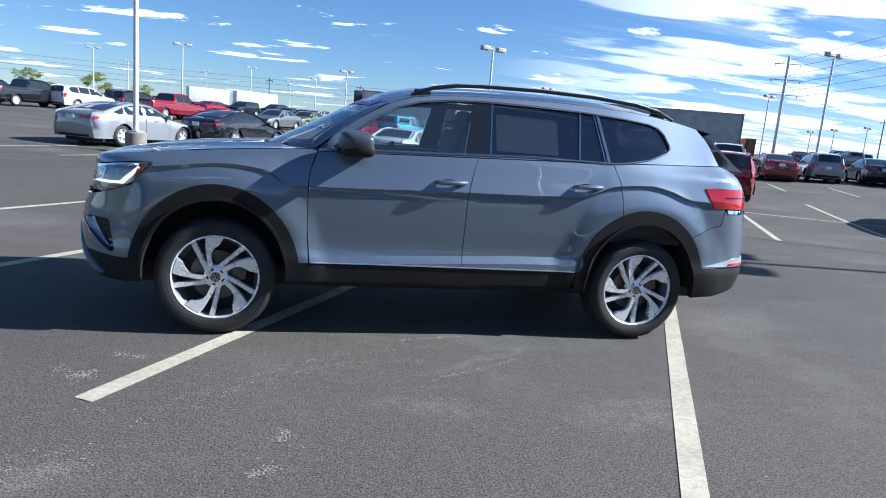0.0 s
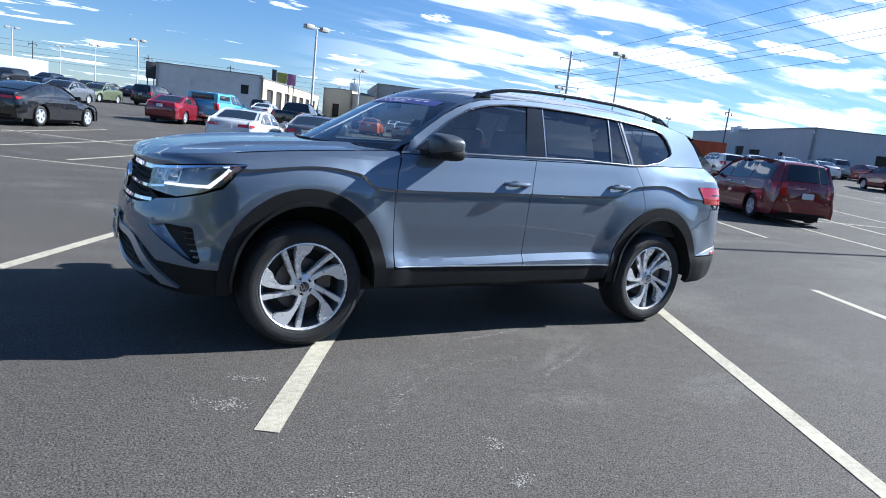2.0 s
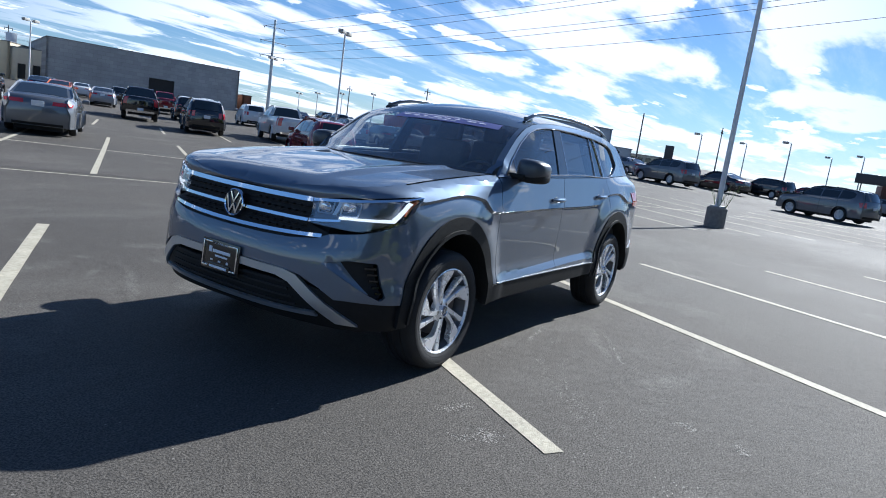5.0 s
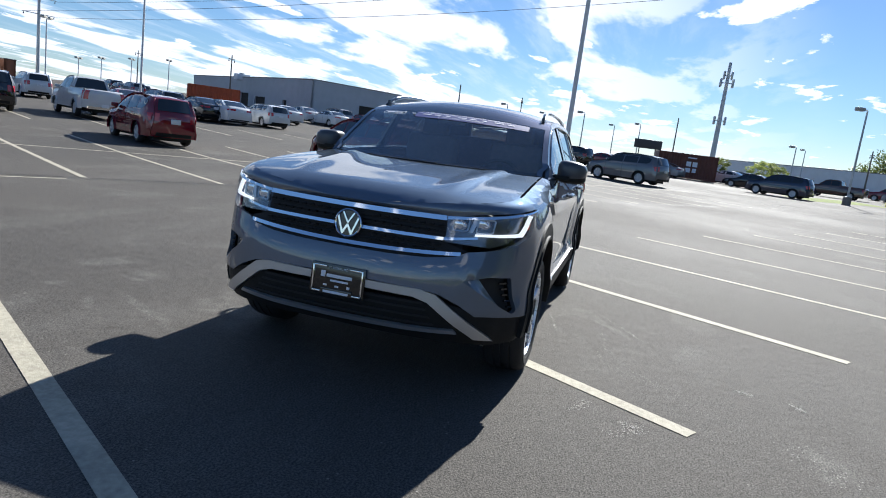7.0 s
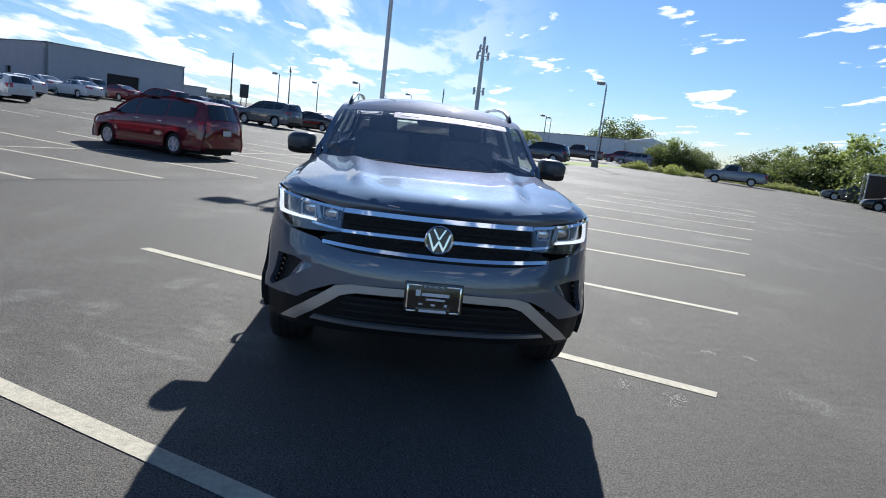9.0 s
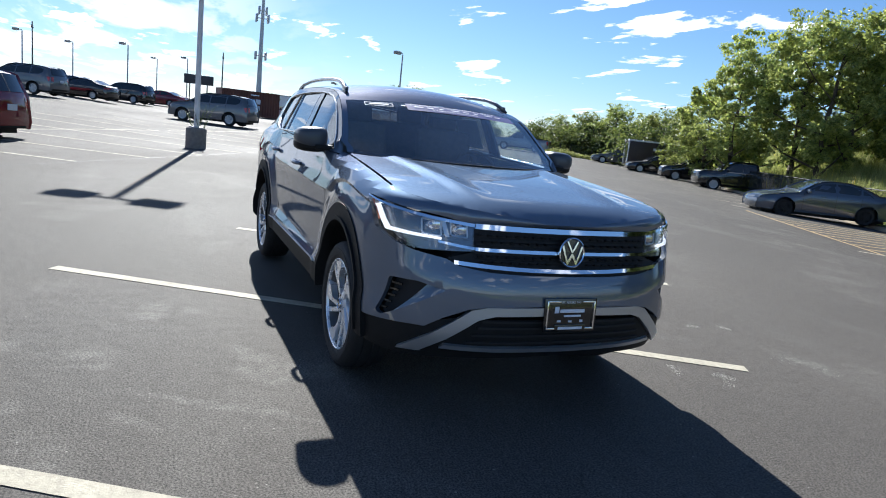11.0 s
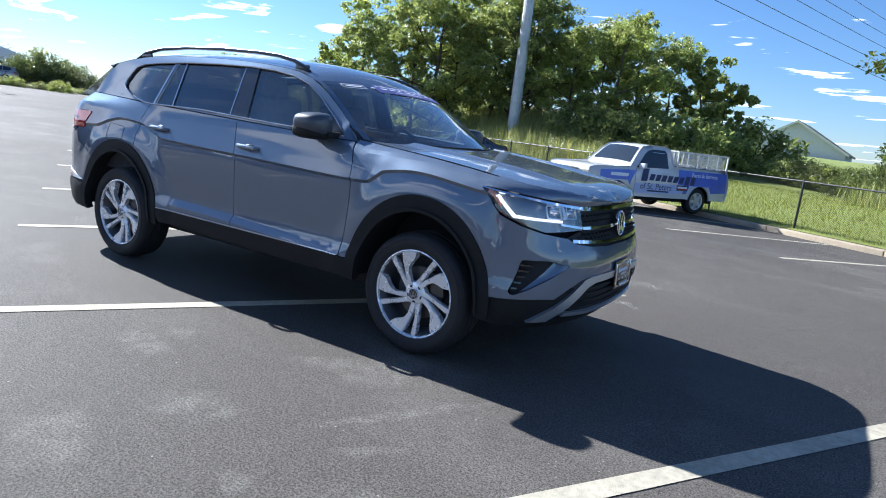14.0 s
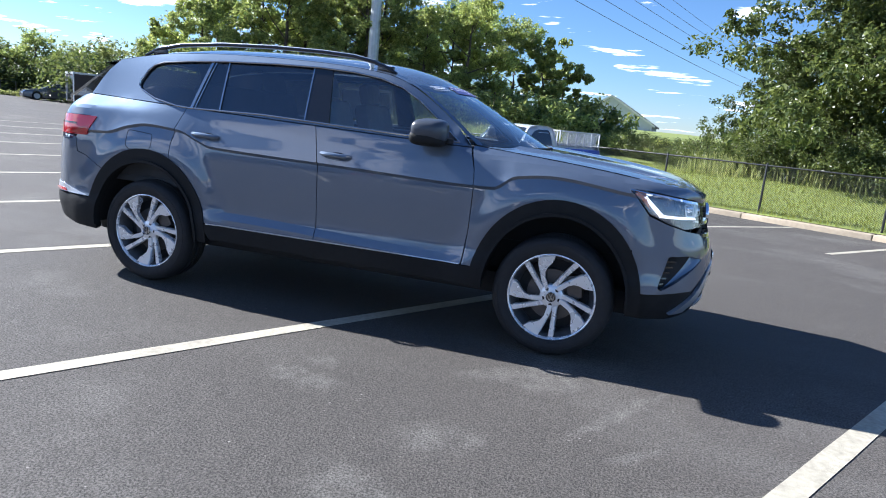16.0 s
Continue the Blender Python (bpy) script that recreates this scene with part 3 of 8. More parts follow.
# the sealed joint along the far side of the aisle, with a crack running beside it
for k in range(14):
    c = -16.0 + 3.4 * k
    stripe(((c, 8.02 + 0.03 * math.sin(k * 1.7)), (c + 3.38, 8.02 + 0.03 * math.sin((k + 1) * 1.7))), 0.035, "sealer_seam", "dark tar seam between two runs of asphalt", SEALER)
for k in range(5):
    c = -1.5 + 1.3 * k
    stripe(((c, 7.82 + 0.04 * math.sin(k * 2.3)), (c + 1.28, 7.82 + 0.04 * math.sin((k + 1) * 2.3))), 0.02, "sealer_seam", "dark tar seam between two runs of asphalt", SEALER)


def scuff(c, u, length, width, turn, seed, density=70, size=0.012, mat=SCUFF, name="scuff_mark", label="pale scraped scuff of bare stone in the asphalt"):
    """A scraped patch: a scatter of small bared stones lying on the asphalt."""
    rng = random.Random(seed)
    bm = bmesh.new()
    x0, y0 = stall(c, u)
    for _ in range(density):
        a, b = rng.uniform(-0.5, 0.5), rng.gauss(0, 0.22)
        b += 0.35 * (a * a - 0.08)
        p, q = a * length, b * width
        x, y = x0 + p * math.cos(turn) - q * math.sin(turn), y0 + p * math.sin(turn) + q * math.cos(turn)
        s, w = size * rng.uniform(0.4, 1.3), rng.uniform(0, 6.28)
        z = lot_z(x, y) + rng.uniform(0.0015, 0.0035)
        vs = [bm.verts.new((x + s * math.cos(w + k) * rng.uniform(0.6, 1.2), y + s * math.sin(w + k) * rng.uniform(0.6, 1.2), z)) for k in (0, 1.3, 2.5, 3.8, 5.0)]
        f = bm.faces.new(vs)
        if f.normal.z < 0:
            f.normal_flip()
    bm.normal_update()
    for f in bm.faces:
        if f.normal.z < 0:
            f.normal_flip()
    return tagged(finish(name, bm, mat, smooth=False), label, "scuff mark", kind="stuff")


for k, (c, u, length, width, turn) in enumerate(((-0.97, -2.47, 0.30, 0.12, -0.6), (-0.94, -2.14, 0.22, 0.10, -0.4), (-0.36, -3.25, 0.45, 0.28, 0.3), (0.45, -2.87, 0.14, 0.08, 0.6), (0.35, -2.57, 0.12, 0.10, 1.2),
                                                 (-0.92, -2.47, 0.16, 0.12, 0.9), (0.43, -0.90, 0.60, 0.05, 0.2), (0.9, -1.3, 0.7, 0.05, 0.5))):
    scuff(c, u, length, width, turn, 60 + k, 110, 0.004)

def tyre_arc(x0, y0, r, a0, a1, seed, width=0.05, count=700):
    """A thin pale arc that a turning tyre has rubbed into the sealer."""
    rng = random.Random(seed)
    bm = bmesh.new()
    for _ in range(count):
        a, q = radians(rng.uniform(a0, a1)), r + rng.gauss(0, width * 0.4)
        x, y, s = x0 + q * math.cos(a), y0 + q * math.sin(a), rng.uniform(0.0015, 0.0042)
        z = lot_z(x, y) + 0.002
        bm.faces.new([bm.verts.new((x + s * math.cos(k), y + s * math.sin(k), z)) for k in (0.3, 1.9, 3.3, 4.9)])
    return tagged(finish("tyre_mark", bm, SCUFF, smooth=False), "pale thin tyre arc rubbed into the asphalt", "tyre mark", kind="stuff")


tyre_arc(-0.30, -2.75, 1.33, 85, 150, 5, 0.06, 230)
tyre_arc(0.15, -3.2, 2.05, 93, 152, 6, 0.06, 260)


def build_kerb():
    """Concrete kerb blocks between the stalls and the grass."""
    kerb = thing("kerb", Matrix(), "pale concrete kerb between asphalt and grass", "kerb", kind="structure")
    me = None
    for k in range(-6, 32):
        c = 3.0 * k
        x, y = stall(c + 1.5, -14.1)
        if me is None:
            ob = part("kerb_stone", box((2.985, 0.30, 0.34), (0, 0, 0), 0.035), CONCRETE, kerb)
            me = ob.data
        else:
            ob = reuse("kerb_stone", me, kerb)
        ob.matrix_basis = pose(x, y, lot_z(x, y) - 0.03, 0, 0, HEADING - 90)
    return kerb


build_kerb()

# ---- the grey car ----
FX, RX, HUB_Z = -1.488, 1.488, 0.380
S_FRONT, S_REAR, L_FRONT, L_REAR = -1.90, 2.05, 1.15, 1.10
BLUNT = 1.36  # how flat the nose is in plan
NOSE = 2.334  # where the bonnet ends in front
nose_x = spline((0.25, 2.300), (0.36, 2.385), (0.48, 2.425), (0.62, 2.430), (0.74, 2.415), (0.82, 2.383), (0.92, 2.353), (1.0, 2.333), (1.05, 2.320), (1.10, 2.298), (1.16, 2.270))
tail_x = spline((0.30, 2.55), (0.42, 2.64), (0.56, 2.685), (0.70, 2.665), (1.0, 2.615), (1.15, 2.58), (1.25, 2.495), (1.40, 2.34), (1.58, 2.15))
side_w = spline((0.28, 0.915), (0.40, 0.945), (0.52, 0.952), (0.62, 0.938), (0.80, 0.944), (0.95, 0.946), (1.05, 0.938), (1.15, 0.922), (1.25, 0.897), (1.32, 0.872), (1.45, 0.818), (1.58, 0.762), (1.66, 0.722), (1.72, 0.67))
crease_z = spline((-3.2, 1.02), (-2.2, 1.03), (-1.87, 1.06), (-1.42, 1.108), (-1.19, 1.083), (-1.06, 1.005), (-0.9, 1.001), (-0.14, 1.019), (0.95, 1.046), (1.08, 1.085), (1.22, 1.135), (1.5, 1.155), (1.65, 1.13), (1.85, 1.072), (2.2, 1.062), (3.3, 1.06))
hood_z = spline((-2.338, 1.040), (-2.322, 1.062), (-2.285, 1.082), (-2.22, 1.098), (-2.12, 1.114), (-2.0, 1.130), (-1.78, 1.160), (-1.44, 1.195), (-1.10, 1.222), (-0.85, 1.242))
belt_z = lambda x: 1.228 + 0.033 * (x + 0.73)


CREASE = 0.020


low_edge = lambda s: 0.552 + 0.048 * smooth01((s + 0.9) / 1.7)


def arch_out(x, z, cx):
    """How far outside the wheel arch's ellipse a place lies, in metres."""
    return (math.hypot((x - cx) / 0.53, (z - 0.39) / 0.59) - 1) * 0.56


def body_xy(s, z):
    """Plan place of the body skin on its left side: s is x along the flank, and runs on round the nose and the tail."""
    w = side_w(z)
    if s < S_FRONT:
        a = (s - S_FRONT + L_FRONT) / L_FRONT * math.pi / 2
        xc = nose_x(z)
        d = xc + S_FRONT
        return -xc + d * (1 - math.cos(a)) ** BLUNT, w * math.sin(a)
    if s > S_REAR:
        a = (s - S_REAR) / L_REAR * math.pi / 2
        return S_REAR + (tail_x(z) - S_REAR) * math.sin(a) ** 0.72, w * math.cos(a)
    return s, w


def body(s, z, out=0.0):
    x, w = body_xy(s, z)
    fade = smooth01((s - S_FRONT + 0.35) / 0.5) * smooth01((S_REAR + 0.3 - s) / 0.5)
    zc = crease_z(s)
    over = z - zc
    ledge = 0.0
    if 0 <= over < 0.16:
        ledge = 0.020 * (1 - over / 0.16) ** 1.6
    elif -CREASE < over < 0:
        ledge = 0.020 * (1 + over / CREASE)
    ledge *= fade
    # swollen wings round the wheels
    wing = 0.0
    for cx in (FX, RX):
        d = arch_out(s, z, cx)
        wing = max(wing, 0.030 * smooth01(1 - d / 0.20) * smooth01((zc + 0.10 - z) / 0.12))
    # the ledge low on the doors
    door = smooth01((s + 0.98) / 0.16) * smooth01((1.00 - s) / 0.30)
    low = 0.019 * min(1.0, max(0.0, (low_edge(s) - z) / 0.050)) * door
    # wing top turning in to the bonnet
    roll = 0.0
    if s < -0.62 and z < 1.30:
        roll = 0.10 * math.exp(-max(0.0, hood_z(x) - z) / 0.030) * smooth01((-0.72 - s) / 0.25)
    y = w + ledge + wing + low - roll
    # greenhouse narrows towards its ends
    if z > 1.22:
        k = smooth01((z - 1.22) / 0.12)
        y -= k * (0.05 * smooth01((-0.25 - s) / 0.7) + 0.075 * smooth01((s - 1.2) / 0.95))
    if s < S_FRONT or s > S_REAR:
        # bulges push along the plan's normal at the corners
        ratio = max(0.0, w) / max(side_w(z), 1e-6)
        y = w + (y - w) * ratio
        nx = (1 - ratio) * (-1 if s < 0 else 1)
        return Vector((x + out * nx, -(y + out * ratio), z))
    return Vector((x, -(y + out), z))


def s_of_y(y, z):
    return S_FRONT - L_FRONT + L_FRONT * math.asin(min(1, y / side_w(z))) / (math.pi / 2)


def s_of_x(x, z):
    if x > S_FRONT:
        return x
    xc = nose_x(z)
    return S_FRONT - L_FRONT + L_FRONT * math.acos(max(-1, min(1, 1 - max(0.0, (x + xc) / (xc + S_FRONT)) ** (1 / BLUNT)))) / (math.pi / 2)


S0 = S_FRONT - L_FRONT  # the middle of the nose
fy = lambda y, z: (s_of_y(y, z), z)
fx = lambda x, z: (s_of_x(x, z), z)


def arch_arc(cx, a, b, d0, d1, n=26):
    """Points of a wheel arch from angle d0 to d1 (degrees, 0 at the rear, 90 on top)."""
    return [(cx + a * math.cos(radians(d0 + (d1 - d0) * k / n)), 0.39 + b * math.sin(radians(d0 + (d1 - d0) * k / n))) for k in range(n + 1)]


car = thing("suv", Matrix(), "dark grey metallic seven-seat family SUV parked across stall lines", "car")


def centre_open(e):
    return all(abs(v.co.y) < 1e-3 for v in e.verts)


CREASES = [[(-2.3 + 0.025 * k, crease_z(-2.3 + 0.025 * k) - d) for k in range(190)] for d in (0.0, CREASE)]
CREASES += [[(-1.0 + 0.03 * k, low_edge(-1.0 + 0.03 * k) - d) for k in range(70)] for d in (0.0, 0.050)]


def skin(name, outline, mat, label="", sides=("L", "R"), out=0.0, step=0.026, holes=(), ret=0.03, join=False, parent=None, gap=0.0025, lines=()):
    """A body panel from its outline in (s, z); one part a side, or both sides joined over the middle."""
    fn = lambda s, z: body(s, z, out)
    rim = inset(outline, gap) if gap else outline
    if join:
        rim = [(S0 if abs(p[0] - S0) < 0.012 else q[0], q[1]) for p, q in zip(outline, rim)]
        bm = sheet(rim, fn, step, holes, ret, keep_open=centre_open)
        return part(name, mirrored(bm), mat, parent or car, label)
    made = []
    for k in sides:
        if k == "L":
            bm = sheet(rim, fn, step, holes, ret, lines=lines)
        else:
            bm = sheet(rim, lambda s, z: Vector((1, -1, 1)) * fn(s, z), step, holes, ret, flip=True, lines=lines)
        made.append(part(name, bm, mat, parent or car, label, sharp=15 if lines else 40))
    return made


top = lambda x: (s_of_x(x, hood_z(x) - 0.002), hood_z(x) - 0.002)
A1, A2 = 0.50, 0.563  # where the painted skin ends under the cladding

tip = fx(-1.86, 1.083)
lamp_low = [fx(-1.985, 0.955), fx(-2.10, 0.905), fx(-2.2, 0.872), fy(0.53, 0.885)]
lamp_top = [fy(0.53, 1.003), fx(-2.19, 1.030), fx(-2.06, 1.055), tip]
seam = [fx(-1.985, 0.945), (-1.905, 0.872)]

# wings
wing_outline = [tip, (-1.925, 1.088), top(-1.925)] + [top(x) for x in (-1.84, -1.7, -1.5, -1.3, -1.1, -0.95)] + [(-0.885, 1.238), (-0.925, 1.10), (-0.935, 1.03), (-0.93, 0.73), (-0.912, 0.50), (-0.99, 0.50)]
wing_outline += arch_arc(FX, A1, A2, 12, 146) + [seam[0]]
skin("wing", wing_outline, GREY_PAINT, lines=CREASES)
# doors
B_TOP, B_MID, B_LOW = (0.187, belt_z(0.187)), (0.133, 1.03), (0.123, 0.505)
front_door = [(-0.908, 0.505), (-0.93, 0.73), (-0.935, 1.03), (-0.925, 1.10), (-0.882, belt_z(-0.88))] + [(x, belt_z(x)) for x in (-0.6, -0.3, 0.0)] + [B_TOP, B_MID, B_LOW]
rear_door = [B_LOW, B_MID, B_TOP] + [(x, belt_z(x)) for x in (0.5, 0.8, 1.1)] + [(1.205, belt_z(1.205)), (1.262, 1.14), (1.283, 1.03), (1.283, 0.93), (1.2, 0.875)]
rear_door += arch_arc(RX, A1 + 0.02, A2 + 0.02, 128, 168, 10) + [(0.955, 0.505)]
f_doors = skin("front_door", front_door, GREY_PAINT, lines=CREASES)
r_doors = skin("rear_door", rear_door, GREY_PAINT, lines=CREASES)
# rear quarter, tail
quarter = [(1.205, belt_z(1.205)), (1.5, belt_z(1.5) + 0.004), (1.8, belt_z(1.8) + 0.006), (2.14, 1.33), (2.36, 1.30), (2.36, 1.166), (2.02, 1.168), (2.10, 1.01), (2.085, 0.90), (1.955, 0.835)]
quarter += arch_arc(RX, A1, A2, 45, 118) + [(1.2, 0.875), (1.283, 0.93), (1.283, 1.03), (1.262, 1.14)]
skin("quarter_panel", quarter, GREY_PAINT, lines=CREASES)
rear_bumper = [(1.955, 0.835), (2.085, 0.90), (2.10, 1.008), (S_REAR + L_REAR, 1.0), (S_REAR + L_REAR, 0.575), (1.985, 0.575)] + arch_arc(RX, A1, A2, 14, 45, 8)
skin("rear_bumper", rear_bumper, GREY_PAINT)
skin("tailgate", [(2.36, 1.30), (S_REAR + L_REAR, 1.30), (S_REAR + L_REAR, 1.0), (2.36, 1.0)], GREY_PAINT)
skin("bumper_trim", [(2.0, 0.582), (2.10, 0.615), (2.25, 0.645), (S_REAR + L_REAR, 0.65), (S_REAR + L_REAR, 0.582)], SATIN_SILVER, "bright trim over the rear bumper", out=0.006, ret=0.012)
skin("rear_reflector", [(2.17, 0.585), (2.20, 0.612), (2.42, 0.612), (2.42, 0.585)], RED_LENS, "red rear reflector", out=0.012, ret=0.012)
skin("rear_valance", [(1.93, 0.335), (1.985, 0.572), (S_REAR + L_REAR, 0.572), (S_REAR + L_REAR, 0.44), (2.6, 0.43), (2.3, 0.39), (2.1, 0.35)], CLADDING, "black lower rear bumper", ret=0.05)
lamp = skin("tail_lamp", rounded([(1.945, 1.170), (2.03, 1.022), (2.60, 1.022), (2.62, 1.172)], 0.015), RED_LENS, "red tail lamp", out=0.006, ret=0.04)
for k, ob in enumerate(lamp):
    skin("lamp_bar", [(2.09, 1.115), (2.10, 1.10), (2.55, 1.10), (2.55, 1.115)], GLOSS_BLACK, "dark bar in the lamp", sides=("LR"[k],), out=0.009, ret=0.004, parent=ob)
    skin("clear_lens", [(2.115, 1.018), (2.125, 0.985), (2.5, 0.985), (2.5, 1.018)], CHROME, "clear lower lens", sides=("LR"[k],), out=0.004, ret=0.02, parent=ob)

# nose: painted bumper with its openings
vent = rounded([fy(0.655, 0.692), fy(0.78, 0.720), fx(-2.125, 0.715), fx(-2.085, 0.53), fx(-2.11, 0.512), fx(-2.17, 0.545)], 0.02)
bumper = [(S0, 0.785), fy(0.25, 0.787), fy(0.45, 0.795), fy(0.60, 0.815), fy(0.66, 0.845), fx(-2.2, 0.868), fx(-2.10, 0.90), fx(-1.985, 0.945), seam[1]]
bumper += [p for p in arch_arc(FX, A1, A2, 150, 170, 6)] + [(-1.975, 0.49), fx(-2.12, 0.49), fy(0.80, 0.50), fy(0.74, 0.50), fy(0.66, 0.555), fy(0.55, 0.605), fy(0.45, 0.622), (S0, 0.635)]
skin("front_bumper", bumper, GREY_PAINT, join=True, holes=(vent,), step=0.04)
skin("lower_bumper", [(S0, 0.56), fy(0.5, 0.56), fy(0.62, 0.56), fy(0.80, 0.51), fx(-2.12, 0.495), (-1.955, 0.495), (-1.93, 0.335), fx(-2.15, 0.32), fy(0.6, 0.335), (S0, 0.34)], CLADDING, "black lower bumper", join=True, out=-0.022, ret=0.05)
skid = [(S0, 0.634), fy(0.45, 0.627), fy(0.53, 0.608), fy(0.62, 0.538), fy(0.70, 0.475), fy(0.80, 0.392), fy(0.83, 0.358), fy(0.735, 0.364), fy(0.63, 0.447), fy(0.55, 0.510), fy(0.49, 0.556), fy(0.41, 0.578), (S0, 0.588)]
skin("skid_trim", skid, SATIN_SILVER, "satin silver arch round the lower intake", join=True, out=0.012, ret=0.035, step=0.03)
skin("lower_strip", [(S0, 0.408), fy(0.4, 0.410), fy(0.64, 0.418), fy(0.66, 0.392), fy(0.4, 0.383), (S0, 0.380)], SATIN_SILVER, "satin silver lip under the intake", join=True, out=0.010, ret=0.02, step=0.03)
for z0 in (0.435, 0.475, 0.515, 0.548):
    skin("intake_bar", [(S0, z0 + 0.008), fy(0.55 - (z0 - 0.43) * 0.6, z0 + 0.008), fy(0.55 - (z0 - 0.43) * 0.6, z0 - 0.008), (S0, z0 - 0.008)], MATTE_BLACK, join=True, out=-0.008, ret=0.02, step=0.03)
for k in ("L", "R"):
    v = skin("side_vent", inset(vent, -0.012), MATTE_BLACK, "black side vent", sides=(k,), out=-0.055, ret=0.0, gap=0)[0]
    wedge = [fy(0.648, 0.694), fy(0.752, 0.724), fx(-2.108, 0.508), fx(-2.116, 0.505), fx(-2.182, 0.540)]

    def scoop(s_, z_):
        s_in = s_of_y(0.752, 0.72) + (s_of_x(-2.108, 0.51) - s_of_y(0.752, 0.72)) * (0.72 - z_) / 0.21
        return body(s_, z_, -0.006 - 0.045 * smooth01(1 - (s_in - s_) / 0.14)) * (1 if k == "L" else Vector((1, -1, 1)))

    part("vent_wedge", sheet(wedge, scoop, 0.025, ret=0.0, flip=k == "R"), GREY_PAINT, v, "painted scoop beside the vent")
    for j in range(5):
        zz = 0.545 + 0.033 * j
        f0 = (zz - 0.518) / 0.2
        xa, xb = -2.108 - 0.085 * f0, -2.088 - 0.036 * f0
        skin("slat", [fx(xa, zz), fx(xb, zz), fx(xb, zz + 0.010), fx(xa, zz + 0.010)], GLOSS_BLACK, sides=(k,), out=-0.022, ret=0.012, step=0.03, gap=0, parent=v)
# grille
grille = [(S0, 1.02), fy(0.3, 1.018), fy(0.54, 1.012), fy(0.545, 0.88), fy(0.67, 0.845), fy(0.60, 0.805), fy(0.45, 0.785), (S0, 0.775)]
g_ob = skin("grille", grille, MATTE_BLACK, "black grille", join=True, out=-0.03, ret=0.0, gap=0)
for z0, y1 in ((0.862, 0.53), (0.845, 0.56), (0.925, 0.53), (0.945, 0.53), (0.965, 0.53), (0.88, 0.53)):
    skin("grille_bar", [(S0, z0 + 0.005), fy(y1, z0 + 0.005), fy(y1, z0 - 0.005), (S0, z0 - 0.005)], MATTE_BLACK, join=True, out=-0.016, ret=0.010, step=0.04, gap=0, parent=g_ob)
stud = None
for zc, dz, h0 in ((0.950, 0.003, 0.030), (0.852, 0.004, 0.022)):
    for j in range(21):
        yy = -0.50 + 0.05 * j
        for zz, off in ((zc + h0 * 0.55, 0.0), (zc - h0 * 0.55, 0.025)):
            c0 = body(s_of_y(abs(yy + off), zz), zz, -0.012)
            if abs(yy + off) > 0.10 and abs(yy + off) < 0.52:
                if stud is None:
                    stud = part("grille_stud", box((0.02, 0.028, 0.010), (0, 0, 0), 0.003), CLADDING, g_ob)
                    stud.matrix_basis = pose(c0.x, yy + off, zz)
                else:
                    reuse("grille_stud", stud.data, g_ob, pose(c0.x, yy + off, zz))
for name, zc, dz, y0, y1, h in (("chrome_bar", 1.004, 0.004, 0.0, 0.527, 0.0125), ("chrome_bar", 0.897, 0.002, 0.075, 0.522, 0.0085), ("chrome_bar", 0.808, 0.022, 0.0, 0.622, 0.0095)):
    n = 10
    ys = [y0 + (y1 - y0) * j / n for j in range(n + 1)]
    up = [(S0 if y == 0 else s_of_y(y, zc), zc + dz * (y / y1) ** 2 + h) for y in ys]
    dn = [(S0 if y == 0 else s_of_y(y, zc), zc + dz * (y / y1) ** 2 - h) for y in ys]
    skin(name, up + dn[::-1], CHROME, "chrome grille bar", join=True, out=0.006, ret=0.03, step=0.02, gap=0)


def emblem(x, y, z, r, m, parent, name="emblem"):
    """A chrome ring with slanted bars on a black disc, facing -x in m."""
    bm = lathe([(0.0, -0.006), (r * 0.9, -0.006), (r * 0.95, 0.004), (r * 0.8, 0.006), (0.0, 0.006)], 36, "x")
    bmesh.ops.transform(bm, matrix=m, verts=bm.verts)
    e = part(name, bm, GLOSS_BLACK, parent, "round chrome badge")
    bm = lathe([(r * 0.86, -0.012), (r * 0.93, -0.016), (r, -0.012), (r, 0.004), (r * 0.86, 0.004)], 40, "x", closed=True)
    place = lambda u, v, w: Vector((-0.006 - w, u * r, v * r))
    for pts in ([(-0.46, 0.72), (-0.36, 0.76), (0.0, 0.14), (0.36, 0.76), (0.46, 0.72), (0.06, 0.02), (-0.06, 0.02)],
                [(-0.80, 0.36), (-0.70, 0.48), (-0.33, -0.52), (-0.06, -0.06), (0.06, -0.06), (0.33, -0.52), (0.70, 0.48), (0.80, 0.36), (0.38, -0.76), (0.29, -0.78), (0.0, -0.24), (-0.29, -0.78), (-0.38, -0.76)]):
        prism(pts, 0.008, place, bm=bm)
    bmesh.ops.transform(bm, matrix=m, verts=bm.verts)
    part("badge_ring", bm, CHROME, e, "chrome ring and bars")
    return e


emblem(0, 0, 0, 0.079, pose(-2.372, 0, 0.905, 0, 6, 0), car)

